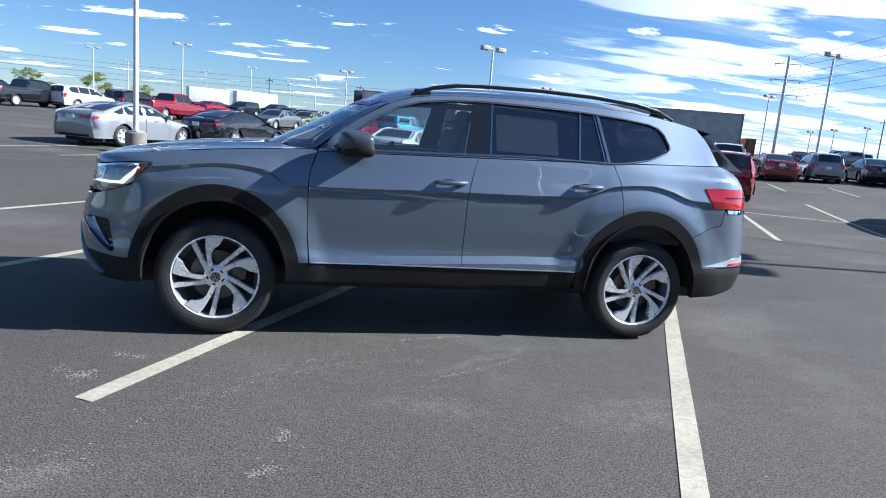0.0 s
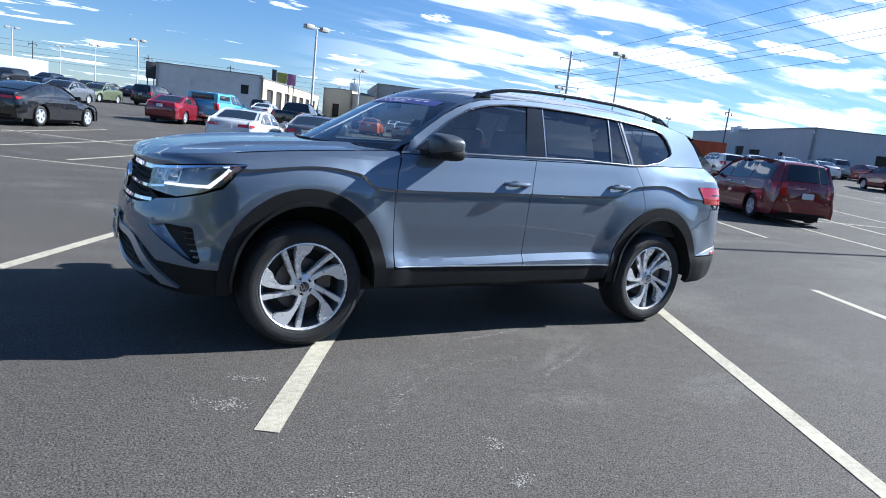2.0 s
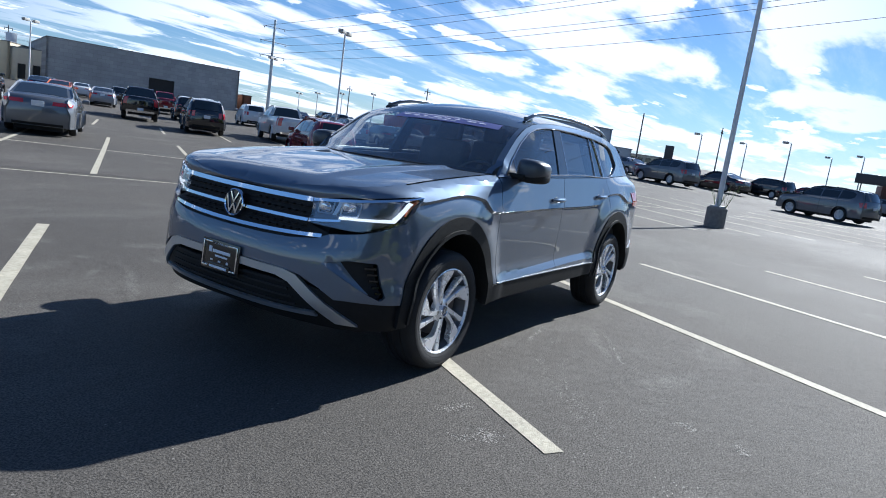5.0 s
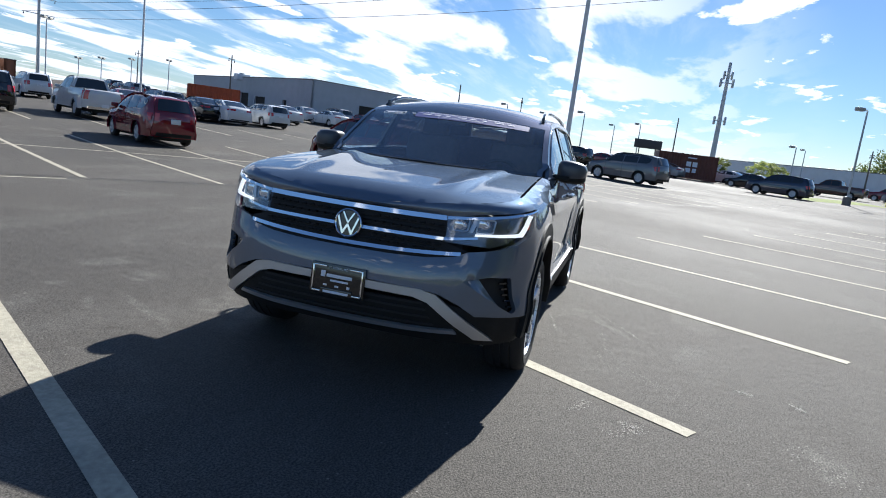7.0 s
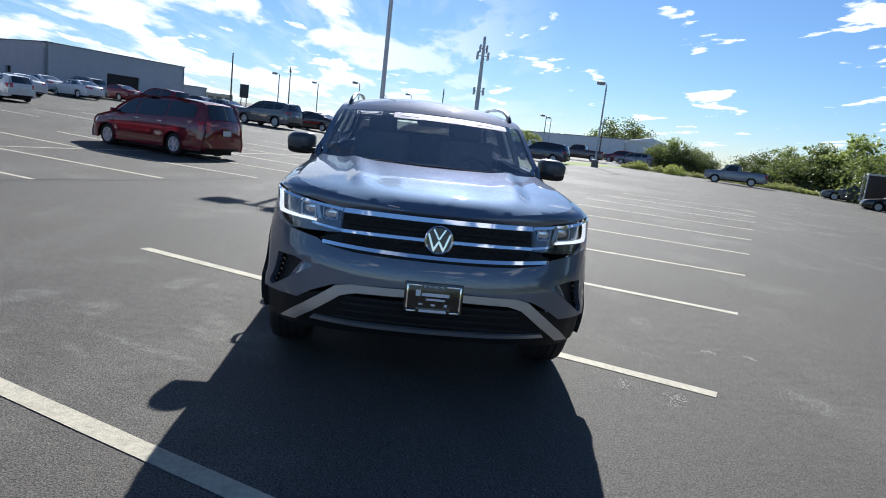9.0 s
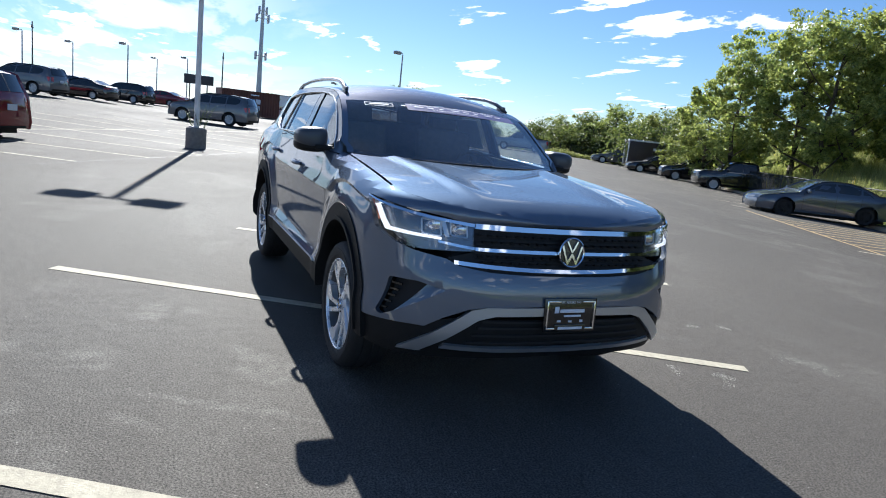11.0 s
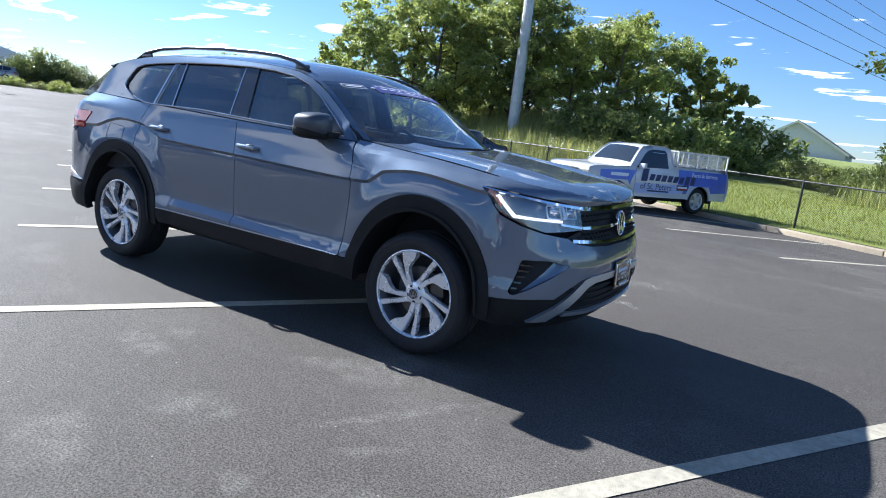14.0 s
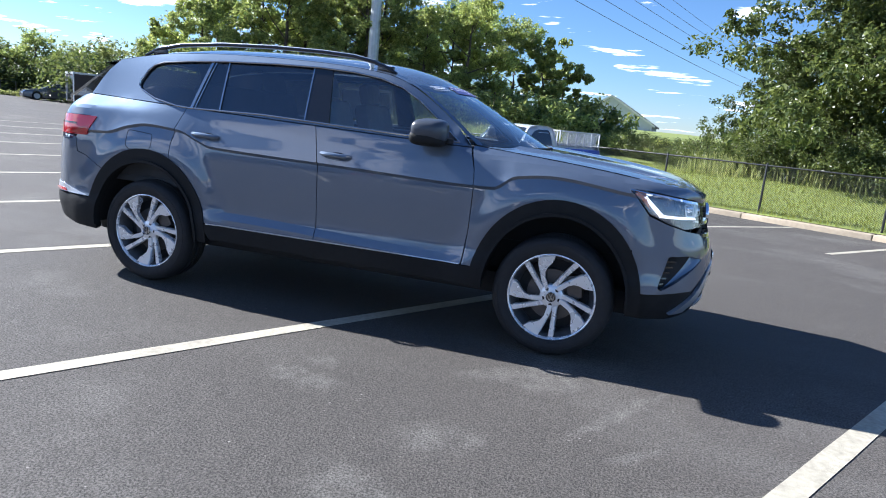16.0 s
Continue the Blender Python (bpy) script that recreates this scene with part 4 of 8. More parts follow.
# headlamps
for k in ("L", "R"):
    sy = -1 if k == "L" else 1
    rim = lamp_low + lamp_top
    h = skin("headlamp", inset(rim, -0.004), LAMP_INNER, "swept LED headlamp", sides=(k,), out=-0.055, ret=0.0, gap=0)[0]
    skin("lamp_lens", rim, GLASS_LAMP, "clear lamp lens", sides=(k,), out=0.002, ret=0.0, step=0.03, parent=h)
    chrome = [(p[0], p[1] + q) for p, q in zip(lamp_top, (0.015, 0.013, 0.010, 0.004))] + [(p[0], p[1] - 0.001) for p in lamp_top[::-1]]
    skin("lamp_brow", chrome, CHROME, "chrome strip over the lamp", sides=(k,), out=0.006, ret=0.02, step=0.03, gap=0, parent=h)
    drl = [fy(0.69, 0.927), fy(0.74, 0.930), fx(-2.050, 0.938), fx(-1.94, 1.046), fx(-1.957, 1.050), fx(-2.062, 0.954), fy(0.73, 0.943), fy(0.69, 0.940)]
    skin("running_light", drl, WHITE_LED, "lit white running light", sides=(k,), out=-0.012, ret=0.02, step=0.02, gap=0, parent=h)
    skin("amber_marker", [fx(-1.985, 0.975), fx(-1.93, 1.03), fx(-1.885, 1.062), fx(-1.91, 1.068), fx(-1.95, 1.05)], AMBER_LENS, "amber side marker", sides=(k,), out=-0.014, ret=0.015, step=0.03, gap=0, parent=h)
    for yy, zz in ((0.615, 0.978), (0.735, 0.992)):
        c0 = body(s_of_y(yy, zz), zz, -0.045)
        bm = lathe([(0.0, -0.018), (0.022, -0.014), (0.029, 0.0), (0.033, 0.0), (0.036, 0.02)], 20, "x", bm=None)
        bmesh.ops.transform(bm, matrix=Matrix.Translation((c0.x, sy * -c0.y, c0.z)) @ Matrix.Diagonal((1, 1.35, 0.85, 1)), verts=bm.verts)
        part("projector", bm, CHROME, h, "bright projector lens")
    line = [fy(0.53, 0.907), fy(0.60, 0.913), fy(0.70, 0.926), fy(0.70, 0.914), fy(0.60, 0.900), fy(0.53, 0.893)]
    skin("lamp_strip", line, CHROME, "chrome strip carrying on the grille bar", sides=(k,), out=-0.006, ret=0.015, step=0.03, gap=0, parent=h)
    for y0_, y1_ in ((0.575, 0.655), (0.70, 0.785)):
        edge = rounded([fy(y0_, 0.945), fy(y1_, 0.950), fy(y1_ + 0.008, 1.018), fy(y0_ + 0.008, 1.014)], 0.012)
        ring = [body(p_[0], p_[1], -0.030) * (1 if k == "L" else Vector((1, -1, 1))) for p_ in dense(edge, 0.012)]
        part("projector_frame", tube(ring + [ring[0]], 0.005, 6), SATIN_SILVER, h, "silver frame round the projector")
    fin = [fy(0.655, 0.945), fy(0.675, 0.945), fy(0.70, 1.02), fy(0.682, 1.02)]
    skin("lamp_fin", fin, SATIN_SILVER, sides=(k,), out=-0.016, ret=0.03, step=0.03, gap=0, parent=h)

# bonnet
def bonnet_edge(x):
    """Half width of the bonnet in plan: along the wings, then round the nose."""
    if x > S_FRONT:
        return -body(x, hood_z(x) - 0.002).y - 0.004
    y0 = -body(S_FRONT, hood_z(S_FRONT) - 0.002).y - 0.004
    u = max(0.0, min(1.0, (x + NOSE) / (NOSE + S_FRONT))) ** (1 / BLUNT)
    return y0 * math.sqrt(max(0.0, 1 - (1 - u) ** 2))


def bonnet(x, y):
    a = min(1.0, abs(y) / max(0.05, bonnet_edge(x)))
    b = abs(y) - 0.46 - 0.10 * (x + 2.2)
    ridge = 0.016 * (smooth01(1 + b / 0.16) if b < 0 else smooth01(1 - b / 0.05)) * smooth01((x + 2.23) / 0.3) * smooth01((1 - a) / 0.16)
    return Vector((x, y, hood_z(x) + 0.026 * (1 - a ** 3) * smooth01((x + 2.356) / 0.2) + ridge))


def build_bonnet():
    nose = [-NOSE + (NOSE + S_FRONT) * (1 - math.sin(radians(d))) ** BLUNT for d in (8, 18, 28, 38, 48, 58, 67, 76, 84)]
    edge = [(x, -bonnet_edge(x)) for x in [-0.93, -1.1, -1.3, -1.5, -1.7, -1.85] + nose]
    rear = [(-1.235, 0.0), (-1.22, -0.25), (-1.16, -0.5), (-1.05, -0.7)]
    rim = [(-NOSE + 0.001, 0.0), (-1.8, 0.0)] + rear + edge
    bm = sheet(rim, bonnet, 0.035, ret=0.0, keep_open=centre_open)
    if sum(f.normal.z for f in bm.faces) < 0:
        bmesh.ops.reverse_faces(bm, faces=bm.faces)
    # rolled front edge down to the lamps and the grille
    low_z = spline((0.0, 1.022), (0.55, 1.019), (0.69, 1.040), (0.80, 1.054), (0.87, 1.064), (0.93, 1.078), (0.95, 1.086))

    def lip(k, t):
        a = radians(90 * k / 24)
        x = -NOSE + (NOSE + S_FRONT) * (1 - math.cos(a)) ** BLUNT
        up = Vector((x, -bonnet_edge(x), hood_z(x)))
        z0 = low_z(0.95 * math.sin(a))
        s = S0 + L_FRONT * k / 24
        dn = body(s, z0, 0.0)
        m = up.lerp(dn, t)
        out_ = Vector((-math.cos(a), -math.sin(a), 0.3)) * 0.012 * math.sin(math.pi * t)
        return m + out_

    grid_mesh(range(25), [0, 0.25, 0.5, 0.75, 1.0], lip, bm)
    bmesh.ops.remove_doubles(bm, verts=bm.verts, dist=0.006)
    return part("bonnet", mirrored(bm), GREY_PAINT, car, "long ribbed bonnet", sharp=45)


build_bonnet()

# wheel-arch and sill cladding
def cladding(cx, d0, d1, a=0.525, b=0.588, a2=0.437, b2=0.487):
    outer, inner = arch_arc(cx, a, b, d0, d1, 30), arch_arc(cx, a2, b2, d0, d1, 30)
    return outer + inner[::-1]


for name, rim in (("front_arch_trim", cladding(FX, -2, 184)), ("rear_arch_trim", cladding(RX, -4, 182))):
    skin(name, rim, CLADDING, "black wheel-arch cladding", out=0.008, ret=0.05, step=0.03, gap=0)
    cx = FX if "front" in name else RX
    skin(name.replace("trim", "lip"), cladding(cx, -2, 182, 0.455, 0.508, 0.437, 0.487), CLADDING, "raised inner lip of the arch cladding", out=0.022, ret=0.06, step=0.03, gap=0)
skin("sill_trim", [(-1.0, 0.50), (0.975, 0.50), (0.965, 0.44), (0.93, 0.395), (-0.98, 0.375), (-1.02, 0.42)], CLADDING, "black sill cladding", out=0.006, ret=0.06)
skin("sill_strip", [(-0.90, 0.510), (0.955, 0.510), (0.955, 0.504), (-0.90, 0.504)], SATIN_SILVER, "thin bright strip over the sill", out=0.012, ret=0.012, step=0.03, gap=0)
for cx in (FX, RX):
    for sy in (-1, 1):
        bm = bmesh.new()
        prof = [(0.985 - 0.02, 1.0), (0.6, 1.0)]
        rows = []
        for y in (0.955, 0.60):
            rows.append([bm.verts.new((px_, sy * y, pz_)) for px_, pz_ in arch_arc(cx, 0.47, 0.52, 0, 180, 24)])
        for j in range(24):
            bm.faces.new((rows[0][j], rows[0][j + 1], rows[1][j + 1], rows[1][j]))
        bm.faces.new(rows[1])
        part("wheel_well", bm, MATTE_BLACK, car, "dark wheel-arch liner")

# greenhouse
roof_edge = spline((-0.90, 1.245), (-0.66, 1.428), (-0.445, 1.563), (-0.25, 1.632), (0.0, 1.664), (0.3, 1.682), (0.8, 1.692), (1.2, 1.684), (1.6, 1.655), (1.95, 1.60), (2.06, 1.575))
rim = [(-0.885, belt_z(-0.885) + 0.002)] + [(x, roof_edge(x)) for x in (-0.78, -0.66, -0.55, -0.445, -0.35, -0.25, -0.12, 0.0, 0.15, 0.3, 0.55, 0.8, 1.0, 1.2, 1.4, 1.6, 1.8, 1.95)] + [(2.03, 1.52), (2.10, 1.41), (2.14, 1.332)] + [(x, belt_z(x) + 0.006) for x in (1.8, 1.5)] + [(x, belt_z(x) + 0.002) for x in (1.2, 0.9, 0.6, 0.3, 0.0, -0.3, -0.6)]
dlo = [(-0.80, belt_z(-0.80) + 0.022), (-0.64, 1.372), (-0.50, 1.478), (-0.36, 1.556), (-0.2, 1.603), (0.0, 1.63), (0.25, 1.644), (0.6, 1.646), (1.0, 1.636), (1.3, 1.618), (1.52, 1.598), (1.60, 1.575), (1.65, 1.53), (1.69, 1.455), (1.695, 1.425), (1.66, 1.395), (1.5, 1.335), (1.3, 1.30), (1.18, 1.293), (0.6, belt_z(0.6) + 0.024), (0.0, belt_z(0.0) + 0.022)]
skin("greenhouse_frame", rim, GREY_PAINT, holes=(dlo,), step=0.04)
for sy in (-1, 1):
    bm = tube([Vector((1, -sy, 1)) * body(p[0], p[1], 0.003) for p in dense(dlo, 0.05) + [dlo[0]]], 0.0062, 6)
    part("window_trim", bm, TRIM_STEEL, car, "chrome trim round the side windows")


def clip(poly, a, b):
    """The part of a polygon to the left of the line a-b."""
    out, (ax, ay), (bx, by) = [], a, b
    side_of = lambda p: (bx - ax) * (p[1] - ay) - (by - ay) * (p[0] - ax)
    for p, q in zip(poly, poly[1:] + poly[:1]):
        sp, sq = side_of(p), side_of(q)
        if sp >= 0:
            out.append(p)
        if sp * sq < 0:
            t = sp / (sp - sq)
            out.append((p[0] + (q[0] - p[0]) * t, p[1] + (q[1] - p[1]) * t))
    return out


pillars = [((0.085, 1.2), (0.175, 1.70)), ((0.275, 1.2), (0.305, 1.70)), ((0.935, 1.2), (0.972, 1.70)), ((1.195, 1.2), (1.085, 1.70))]
full = inset(dlo, -0.006)
panes = [clip(full, *pillars[0]), clip(clip(full, *pillars[2]), *pillars[1][::-1]), clip(clip(full, *pillars[3]), *pillars[2][::-1]), clip(full, *pillars[3][::-1])]
for name, pane, mat, lab in zip(("front_window", "rear_window", "fixed_window", "quarter_window"), panes, (GLASS_SIDE, GLASS_DARK, GLASS_DARK, GLASS_DARK), ("lightly tinted front window", "dark privacy glass", "dark fixed privacy glass", "dark rear quarter glass")):
    for ob in skin(name, pane, mat, lab, out=-0.012, ret=0.0, gap=0, step=0.07):
        ob.visible_shadow = mat != GLASS_SIDE
skin("b_pillar", clip(clip(full, *pillars[1]), *pillars[0][::-1]), GLOSS_BLACK, "black door pillar trim", out=-0.004, ret=0.02, gap=0)
for (a, b), w in ((pillars[1], 0.005), (pillars[2], 0.006), (pillars[3], 0.011), (((1.165, 1.2), (1.055, 1.70)), 0.004)):
    strip = clip(clip(full, (a[0] + w, a[1]), (b[0] + w, b[1])), (b[0] - w, b[1]), (a[0] - w, a[1]))
    skin("window_divider", strip, TRIM_STEEL, "bright upright window divider", out=-0.002, ret=0.01, gap=0)
# small black sail behind the mirror
skin("mirror_sail", [(-0.80, belt_z(-0.8) + 0.026), (-0.66, belt_z(-0.66) + 0.026), (-0.635, 1.372), (-0.655, 1.36)], GLOSS_BLACK, out=-0.003, ret=0.01, gap=0)

# roof and windscreen
def roof(x, v):
    e = body(x, roof_edge(x))
    crown = 0.085 * smooth01((x + 0.75) / 0.75) * (1 - 0.35 * smooth01((x - 1.2) / 0.85))
    return Vector((x - 0.10 * (1 - v * v) * smooth01((0.1 - x) / 0.5), e.y * v * -1, e.z + crown * (1 - abs(v) ** 2.2)))


vs = [-1 + k / 12 for k in range(25)]
xs = [-0.40 + k * 0.045 for k in range(10)] + [0.05 + 0.08 * k for k in range(25)] + [2.03]
part("roof", grid_mesh(xs, vs, roof, flip=True), GREY_PAINT, car, "long roof panel", sharp=50)


def screen(t, v, out=0.0):
    x = -0.895 + t * 0.495
    e = body(x, roof_edge(x))
    a = 1 - v * v
    bow = -0.34 + t * 0.24
    crown = 0.085 * smooth01((x + 0.75) / 0.75)
    return Vector((x + bow * a - out * 0.75, e.y * v * -1, e.z + crown * (1 - abs(v) ** 2.2) - 0.012 * (1 - t) + out * 0.6))


windscreen = part("windscreen", grid_mesh([k / 12 for k in range(13)], [v * 0.975 for v in vs], screen, flip=True), GLASS_CLEAR, car, "raked windscreen")
windscreen.visible_shadow = False
for s0, s1 in ((-1.0, -0.955), (0.955, 1.0)):
    part("a_pillar", grid_mesh([k / 12 for k in range(13)], [s0, (s0 + s1) / 2, s1], lambda t, v: screen(t, v, 0.006), flip=True), GREY_PAINT, car)
part("cowl", grid_mesh([-0.06, 0.0, 0.06], vs, lambda t, v: screen(t, v, -0.012 if t < 0.05 else 0.002) + Vector((0, 0, -0.005)), flip=True), MATTE_BLACK, car, "black cowl under the windscreen")
for y0, y1 in ((-0.55, 0.12), (0.08, 0.62)):
    pts = [screen(-0.015 + 0.012 * k / 6, -(y0 + (y1 - y0) * k / 6) / 0.85, 0.012) for k in range(7)]
    part("wiper", tube(pts, 0.006, 6), MATTE_BLACK, car, "black wiper blade")
# banner across the head of the screen
part("screen_banner", grid_mesh([0.83, 0.875, 0.92, 0.965], [-0.80 + 0.1 * k for k in range(13)], lambda t, v: screen(t, v, 0.004), flip=True), BLUE_PRINT, windscreen, "blue and white dealer banner along the top edge")


def on_screen(bm, t0, v0, name="lettering"):
    for vert in bm.verts:
        e = body(-0.895 + t0 * 0.495, roof_edge(-0.895 + t0 * 0.495))
        vert.co = screen(t0 + vert.co.y / 0.72, v0 - vert.co.x / abs(e.y), 0.007)
    return part(name, bm, WHITE_PRINT, windscreen)


on_screen(text_mesh("10 YEAR/200,000 MILE NATIONWIDE WARRANTY", 0.034), 0.945, -0.12)
on_screen(text_mesh("3 Years Free Maintenance", 0.036), 0.868, -0.10)
for k in range(9):
    bm = bmesh.new()
    w, x0 = 0.035 + 0.018 * ((k * 5) % 3), -0.42 + 0.098 * k
    vs4 = [bm.verts.new((x0 + a, b, 0)) for a, b in ((0, -0.007), (w, -0.007), (w, 0.007), (0, 0.007))]
    bm.faces.new(vs4)
    on_screen(bm, 0.905, -0.10, "print_bar")
bm = bmesh.new()
for a, b, c_, d in ((-0.10, 0.10, 0.022, 0.030), (-0.10, 0.10, -0.028, -0.022), (-0.10, -0.095, -0.028, 0.03), (0.095, 0.10, -0.028, 0.03), (-0.07, 0.07, -0.006, 0.012)):
    bm.faces.new([bm.verts.new((p, q, 0)) for p, q in ((a, c_), (b, c_), (b, d), (a, d))])
on_screen(bm, 0.90, 0.66, "print_frame")

# rear window, spoiler
def rear_glass(t, v):
    z = 1.585 - t * 0.285
    w = -body(2.0, z).y
    return Vector((tail_x(z) - 0.015 + (1 - abs(v) ** 3) * 0.03 - 0.10 * abs(v) ** 4, w * 0.97 * v, z))


part("rear_screen", grid_mesh([k / 6 for k in range(7)], vs, rear_glass), GLASS_DARK, car, "dark rear screen")
part("spoiler", grid_mesh([0, 0.5, 1], vs, lambda t, v: roof(2.02, v) + Vector((0.075 * t, 0, -0.012 * t))), GREY_PAINT, car, "roof spoiler")
part("spoiler_underside", grid_mesh([0, 1], vs, lambda t, v: roof(2.02, v) + Vector((0.07 * t, 0, -0.014 - 0.02 * (1 - t))), flip=True), GLOSS_BLACK, car)

# roof rails
for sy in (-1, 1):
    def rail_at(x, z):
        e = body(x, roof_edge(x))
        return Vector((x, sy * (abs(e.y) - 0.062), z))
    path = [rail_at(x, roof_edge(x) + h) for x, h in ((-0.27, 0.018), (-0.22, 0.034), (-0.1, 0.056), (0.05, 0.070), (0.3, 0.072), (0.7, 0.072), (1.1, 0.070), (1.45, 0.064), (1.65, 0.050), (1.78, 0.018))]
    bar = part("roof_rail", tube(path, [0.012, 0.018, 0.02, 0.019, 0.018, 0.018, 0.018, 0.019, 0.019, 0.012], 10, flat=0.75), GLOSS_BLACK if sy < 0 else GLOSS_BLACK, car, "black roof rail")
    part("rail_top", tube([p + Vector((0, 0, 0.012)) for p in path[2:-1]], 0.009, 8, flat=0.5), SATIN_SILVER, bar, "silver rail insert")
    for x in (-0.19, 1.64):
        p = rail_at(x, roof_edge(x) + 0.022)
        part("rail_foot", box((0.12, 0.026, 0.05), p, 0.01), GLOSS_BLACK, bar)

# door mirrors, handles
for sy in (-1, 1):
    bm = bmesh.new()
    bmesh.ops.create_uvsphere(bm, u_segments=28, v_segments=18, radius=1)
    for v in bm.verts:
        x, y, z = v.co
        f = lambda a, p: math.copysign(abs(a) ** p, a)
        v.co = (-0.655 + 0.105 * f(x, 0.55) + 0.03 * abs(y), sy * (0.998 + 0.108 * f(y, 0.62)), 1.303 + 0.072 * f(z, 0.62) * (1 - 0.18 * y))
    if sy < 0:
        bmesh.ops.recalc_face_normals(bm, faces=bm.faces)
    mir = part("door_mirror", bm, SHADED_PAINT, car, "body-coloured door mirror with shade put into its dark paint", sharp=60)
    bm = bmesh.new()
    bmesh.ops.create_uvsphere(bm, u_segments=24, v_segments=14, radius=1)
    for v in bm.verts:
        x, y, z = v.co
        f = lambda a, p: math.copysign(abs(a) ** p, a)
        v.co = (-0.645 + 0.103 * f(x, 0.55) + 0.03 * abs(y), sy * (0.996 + 0.107 * f(y, 0.62)), 1.258 + 0.050 * f(z, 0.6))
    part("mirror_base", bm, CLADDING, mir, "black lower mirror shell", sharp=60)
    part("mirror_arm", box((0.10, 0.13, 0.035), (-0.715, sy * 0.925, 1.247), 0.012), CLADDING, mir)
    part("mirror_glass", box((0.004, 0.16, 0.100), (-0.556, sy * 0.998, 1.30), 0.0), CHROME, mir, "mirror glass")
for doors, x, z in ((f_doors, 0.005, 1.085), (r_doors, 1.005, 1.118)):
    for k, d in enumerate(doors):
        sy = -1 if k == 0 else 1
        p = body(x, z)
        yy = sy * -p.y
        pts = [Vector((x + a, yy + sy * b, z + 0.003 * math.sin(a * 14))) for a, b in ((-0.105, 0.004), (-0.085, 0.026), (-0.04, 0.036), (0.03, 0.037), (0.07, 0.030), (0.105, 0.006))]
        hd = part("door_handle", tube(pts, [0.012, 0.016, 0.017, 0.017, 0.016, 0.012], 10, flat=1.0), GREY_PAINT, d, "body-coloured door handle")
        # flat black ellipsoid that paints the shade in the cup behind the handle
        bm = bmesh.new()
        bmesh.ops.create_uvsphere(bm, u_segments=18, v_segments=10, radius=1, matrix=Matrix.Translation((x - 0.01, yy - sy * 0.004, z - 0.008)) @ Matrix.Diagonal((0.07, 0.008, 0.028, 1)))
        part("handle_recess", bm, GLOSS_BLACK, hd, "black shape painting the shade in the handle cup")
# fuel flap on the right flank
flap = rounded([(1.66, 1.10), (1.44, 1.085), (1.44, 0.985), (1.49, 0.955), (1.63, 0.965), (1.66, 0.99)], 0.025)
bm = tube([Vector((1, -1, 1)) * body(p[0], p[1], 0.0) for p in dense(flap, 0.03) + [flap[0]]], 0.0022, 5)
part("fuel_flap_gap", bm, MATTE_BLACK, car, "fuel flap seam")

# front plate with frame
plate = thing("dealer_plate", pose(-2.443, 0, 0.594, 0, 3, 0), "", "")
plate.parent = car
part("plate", box((0.006, 0.318, 0.172), (0, 0, 0), 0.003), GLOSS_BLACK, plate, "black dealer plate")
for dy, dz, w, h in ((0.106, 0.070, 0.078, 0.009), (-0.106, 0.070, 0.078, 0.009), (0.118, -0.070, 0.050, 0.009), (-0.118, -0.070, 0.050, 0.009), (0.143, 0, 0.009, 0.148), (-0.143, 0, 0.009, 0.148)):
    part("frame_rail", box((0.010, w, h), (-0.005, dy, dz), 0.002), CHROME, plate, "chrome frame rail")
part("tab", box((0.010, 0.186, 0.036), (-0.005, 0, -0.066), 0.003), GLOSS_BLACK, plate, "black tab in the frame")
bm = text_mesh("ST. PETERS, MO", 0.017)
bmesh.ops.transform(bm, matrix=Matrix.Translation((-0.0045, 0, 0.066)) @ Matrix(((0, 0, -1, 0), (-1, 0, 0, 0), (0, 1, 0, 0), (0, 0, 0, 1))), verts=bm.verts)
part("plate_lettering", bm, WHITE_PRINT, plate)
for y0, z0, w, h in ((0.085, 0.028, 0.026, 0.034), (-0.010, 0.022, 0.150, 0.018), (-0.012, -0.004, 0.105, 0.011), (0.0, -0.033, 0.022, 0.010), (0.068, -0.031, 0.022, 0.010), (-0.068, -0.031, 0.018, 0.014), (0.0, -0.066, 0.148, 0.014)):
    part("name_bar", box((0.003, w, h), (-0.0045 if z0 > -0.06 else -0.0110, y0, z0), 0.0012), WHITE_PRINT, plate)

# underside, cabin
part("underbody", box((4.2, 1.45, 0.16), (0.05, 0, 0.36), 0.05), MATTE_BLACK, car, "dark underside")
part("floor_pan", box((4.1, 1.16, 0.3), (0.05, 0, 0.55), 0.05), MATTE_BLACK, car)
part("cabin_floor", box((3.0, 1.7, 0.05), (0.6, 0, 0.74), 0.01), INTERIOR, car)
part("engine_bay", box((1.2, 1.25, 0.34), (-1.65, 0, 0.80), 0.05), MATTE_BLACK, car)
for sy in (-1, 1):
    part("door_card", box((2.9, 0.04, 0.42), (0.45, sy * 0.83, 0.97), 0.02), INTERIOR, car, "dark inner door trim")
dash = grid_mesh([k / 10 for k in range(11)], [-0.82 + 0.082 * k for k in range(21)], lambda t, y: Vector((-1.05 + 0.55 * t - 0.10 * (1 - (y / 0.82) ** 2), y, 1.205 - 0.02 * t - 0.33 * max(0, t - 0.7) ** 1.2 * 4 + 0.02 * math.exp(-((y + 0.38) / 0.16) ** 2) * t)), flip=True)
part("dashboard", dash, INTERIOR, car, "black dashboard")


